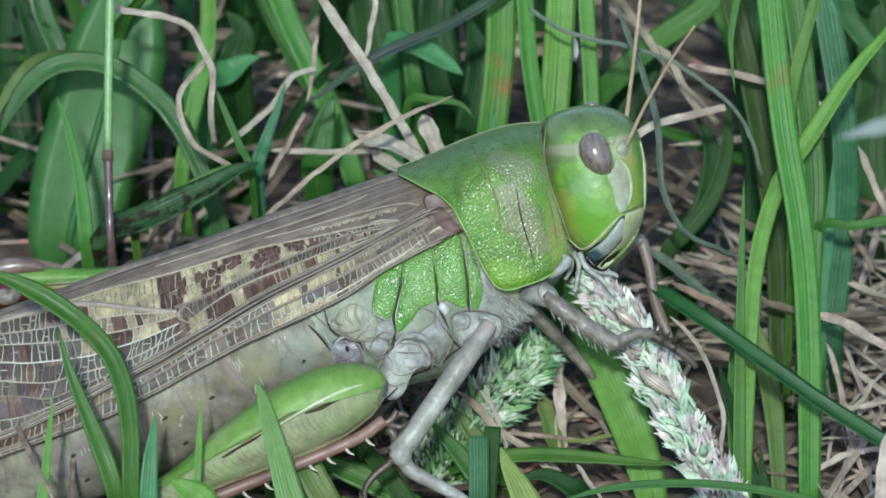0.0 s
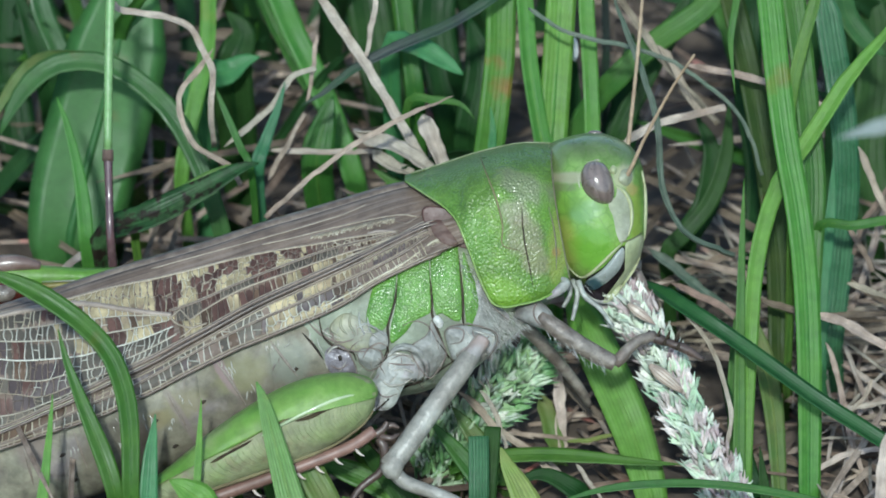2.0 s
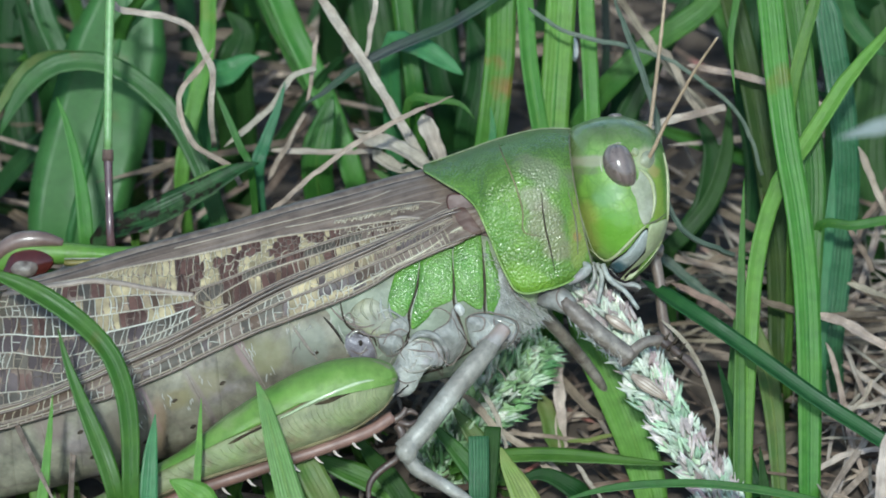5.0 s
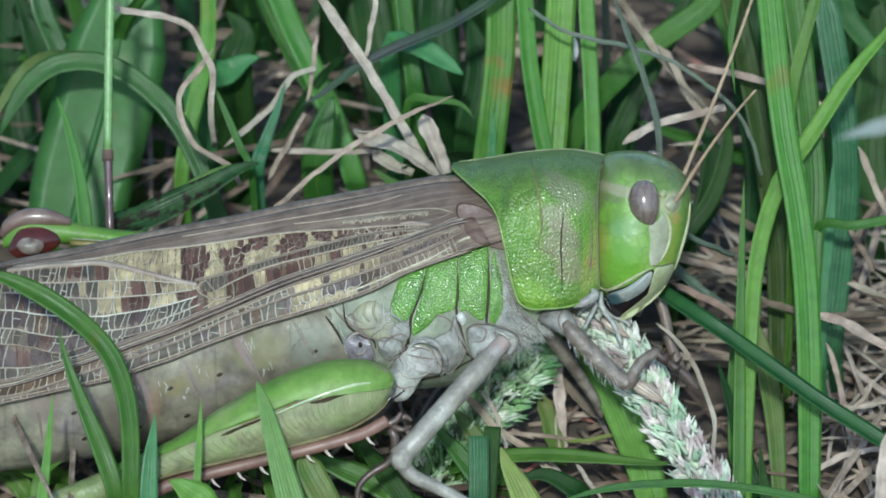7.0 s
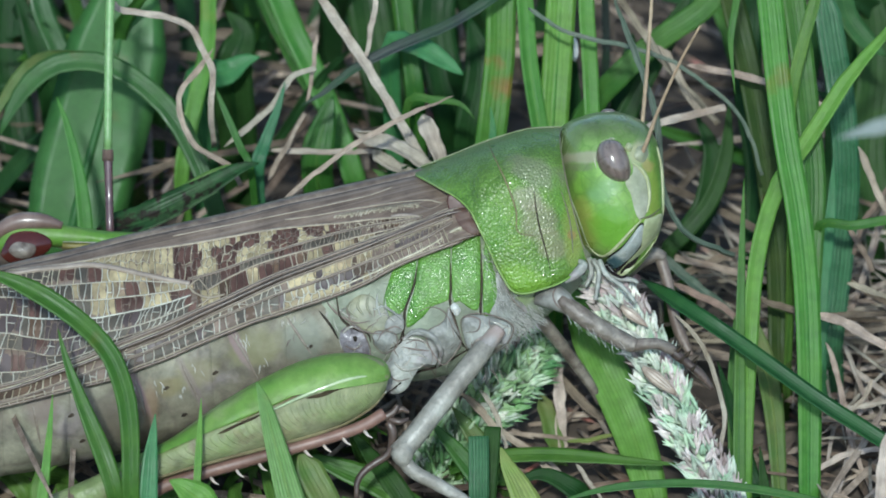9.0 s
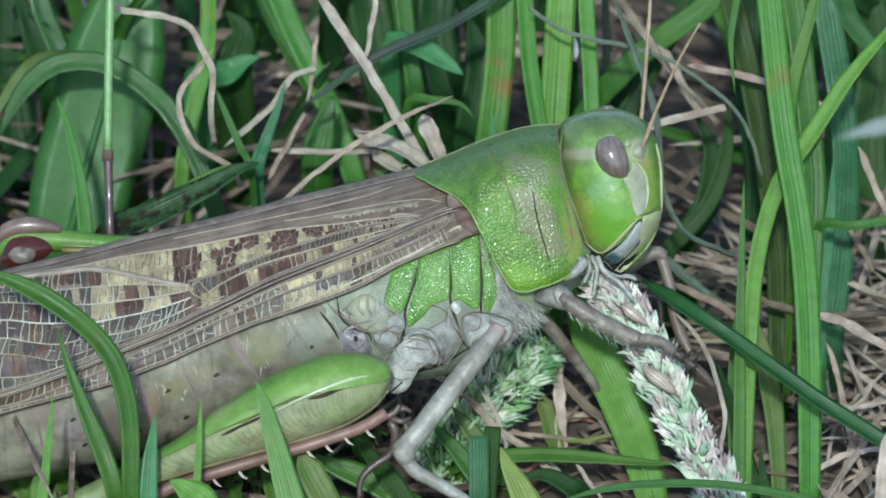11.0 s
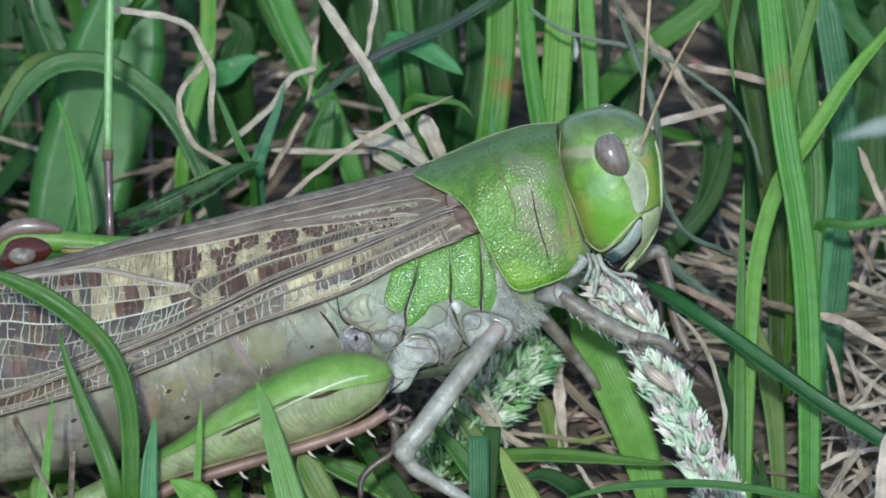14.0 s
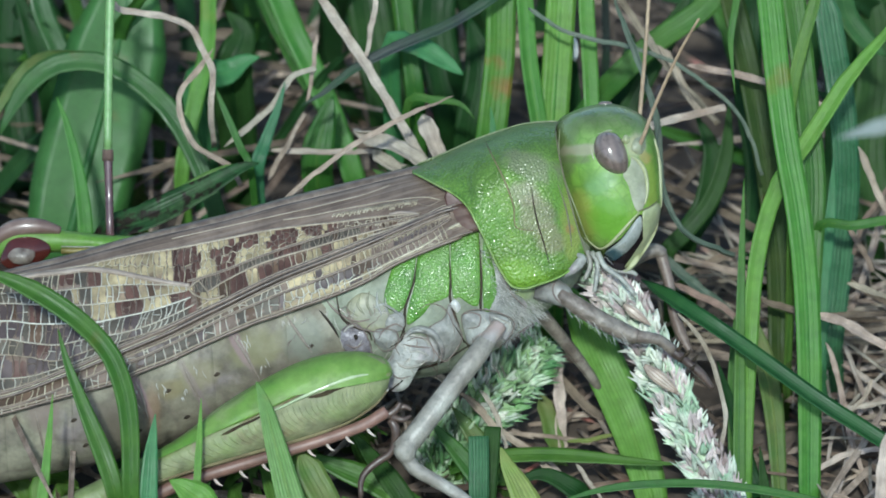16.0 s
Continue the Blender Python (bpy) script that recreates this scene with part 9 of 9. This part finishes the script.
    walk(held_spike, [
        (0, swung(held_spike, 17.647, -16.519, -2.75)), (0.5, swung(held_spike, 17.647, -16.519, -2.75)), (1, swung(held_spike, 17.647, -16.519, -2.75)),
        (1.5, swung(held_spike, 17.655, -16.540, -1.50)), (2, swung(held_spike, 17.848, -16.428, -0.32)), (2.5, swung(held_spike, 17.854, -16.430, -1.15)),
        (3, swung(held_spike, 17.721, -16.444, -0.21)), (3.5, swung(held_spike, 17.521, -16.590, -4.79)), (4, swung(held_spike, 17.495, -16.594, -4.52)),
        (6.3, swung(held_spike, 17.385, -16.666, -5.67)), (6.5, swung(held_spike, 17.274, -16.738, -6.83)), (7, swung(held_spike, 17.380, -16.743, -5.45)),
        (7.5, swung(held_spike, 17.416, -16.760, -6.08)), (8, swung(held_spike, 17.429, -16.752, -4.71)), (8.5, swung(held_spike, 17.467, -16.582, -0.42)),
        (9, swung(held_spike, 17.474, -16.542, -0.59)), (11.5, swung(held_spike, 17.459, -16.518, -0.22)), (12, swung(held_spike, 17.461, -16.506, -0.24)),
        (12.5, swung(held_spike, 17.461, -16.506, -0.24)), (13, swung(held_spike, 17.461, -16.506, -0.24)), (13.5, swung(held_spike, 17.468, -16.487, -0.42)),
        (14, swung(held_spike, 17.444, -16.509, 0.05)), (14.5, swung(held_spike, 17.448, -16.517, 0.00)), (15, swung(held_spike, 17.448, -16.517, 0.00)),
        (15.5, swung(held_spike, 17.448, -16.517, 0.00)), (16, swung(held_spike, 17.436, -16.523, 0.34)),
    ])
    walk(side_stalk, [
        (0, swung(side_stalk, 17.647, -16.519, -2.75)), (0.5, swung(side_stalk, 17.647, -16.519, -2.75)), (1, swung(side_stalk, 17.647, -16.519, -2.75)),
        (1.5, swung(side_stalk, 17.655, -16.540, -1.50)), (2, swung(side_stalk, 17.848, -16.428, -0.32)), (2.5, swung(side_stalk, 17.854, -16.430, -1.15)),
        (3, swung(side_stalk, 17.721, -16.444, -0.21)), (3.5, swung(side_stalk, 17.521, -16.590, -4.79)), (4, swung(side_stalk, 17.495, -16.594, -4.52)),
        (6.3, swung(side_stalk, 17.385, -16.666, -5.67)), (6.5, swung(side_stalk, 17.274, -16.738, -6.83)), (7, swung(side_stalk, 17.380, -16.743, -5.45)),
        (7.5, swung(side_stalk, 17.416, -16.760, -6.08)), (8, swung(side_stalk, 17.429, -16.752, -4.71)), (8.5, swung(side_stalk, 17.467, -16.582, -0.42)),
        (9, swung(side_stalk, 17.474, -16.542, -0.59)), (11.5, swung(side_stalk, 17.459, -16.518, -0.22)), (12, swung(side_stalk, 17.461, -16.506, -0.24)),
        (12.5, swung(side_stalk, 17.461, -16.506, -0.24)), (13, swung(side_stalk, 17.461, -16.506, -0.24)), (13.5, swung(side_stalk, 17.468, -16.487, -0.42)),
        (14, swung(side_stalk, 17.444, -16.509, 0.05)), (14.5, swung(side_stalk, 17.448, -16.517, 0.00)), (15, swung(side_stalk, 17.448, -16.517, 0.00)),
        (15.5, swung(side_stalk, 17.448, -16.517, 0.00)), (16, swung(side_stalk, 17.436, -16.523, 0.34)),
    ])


motions()
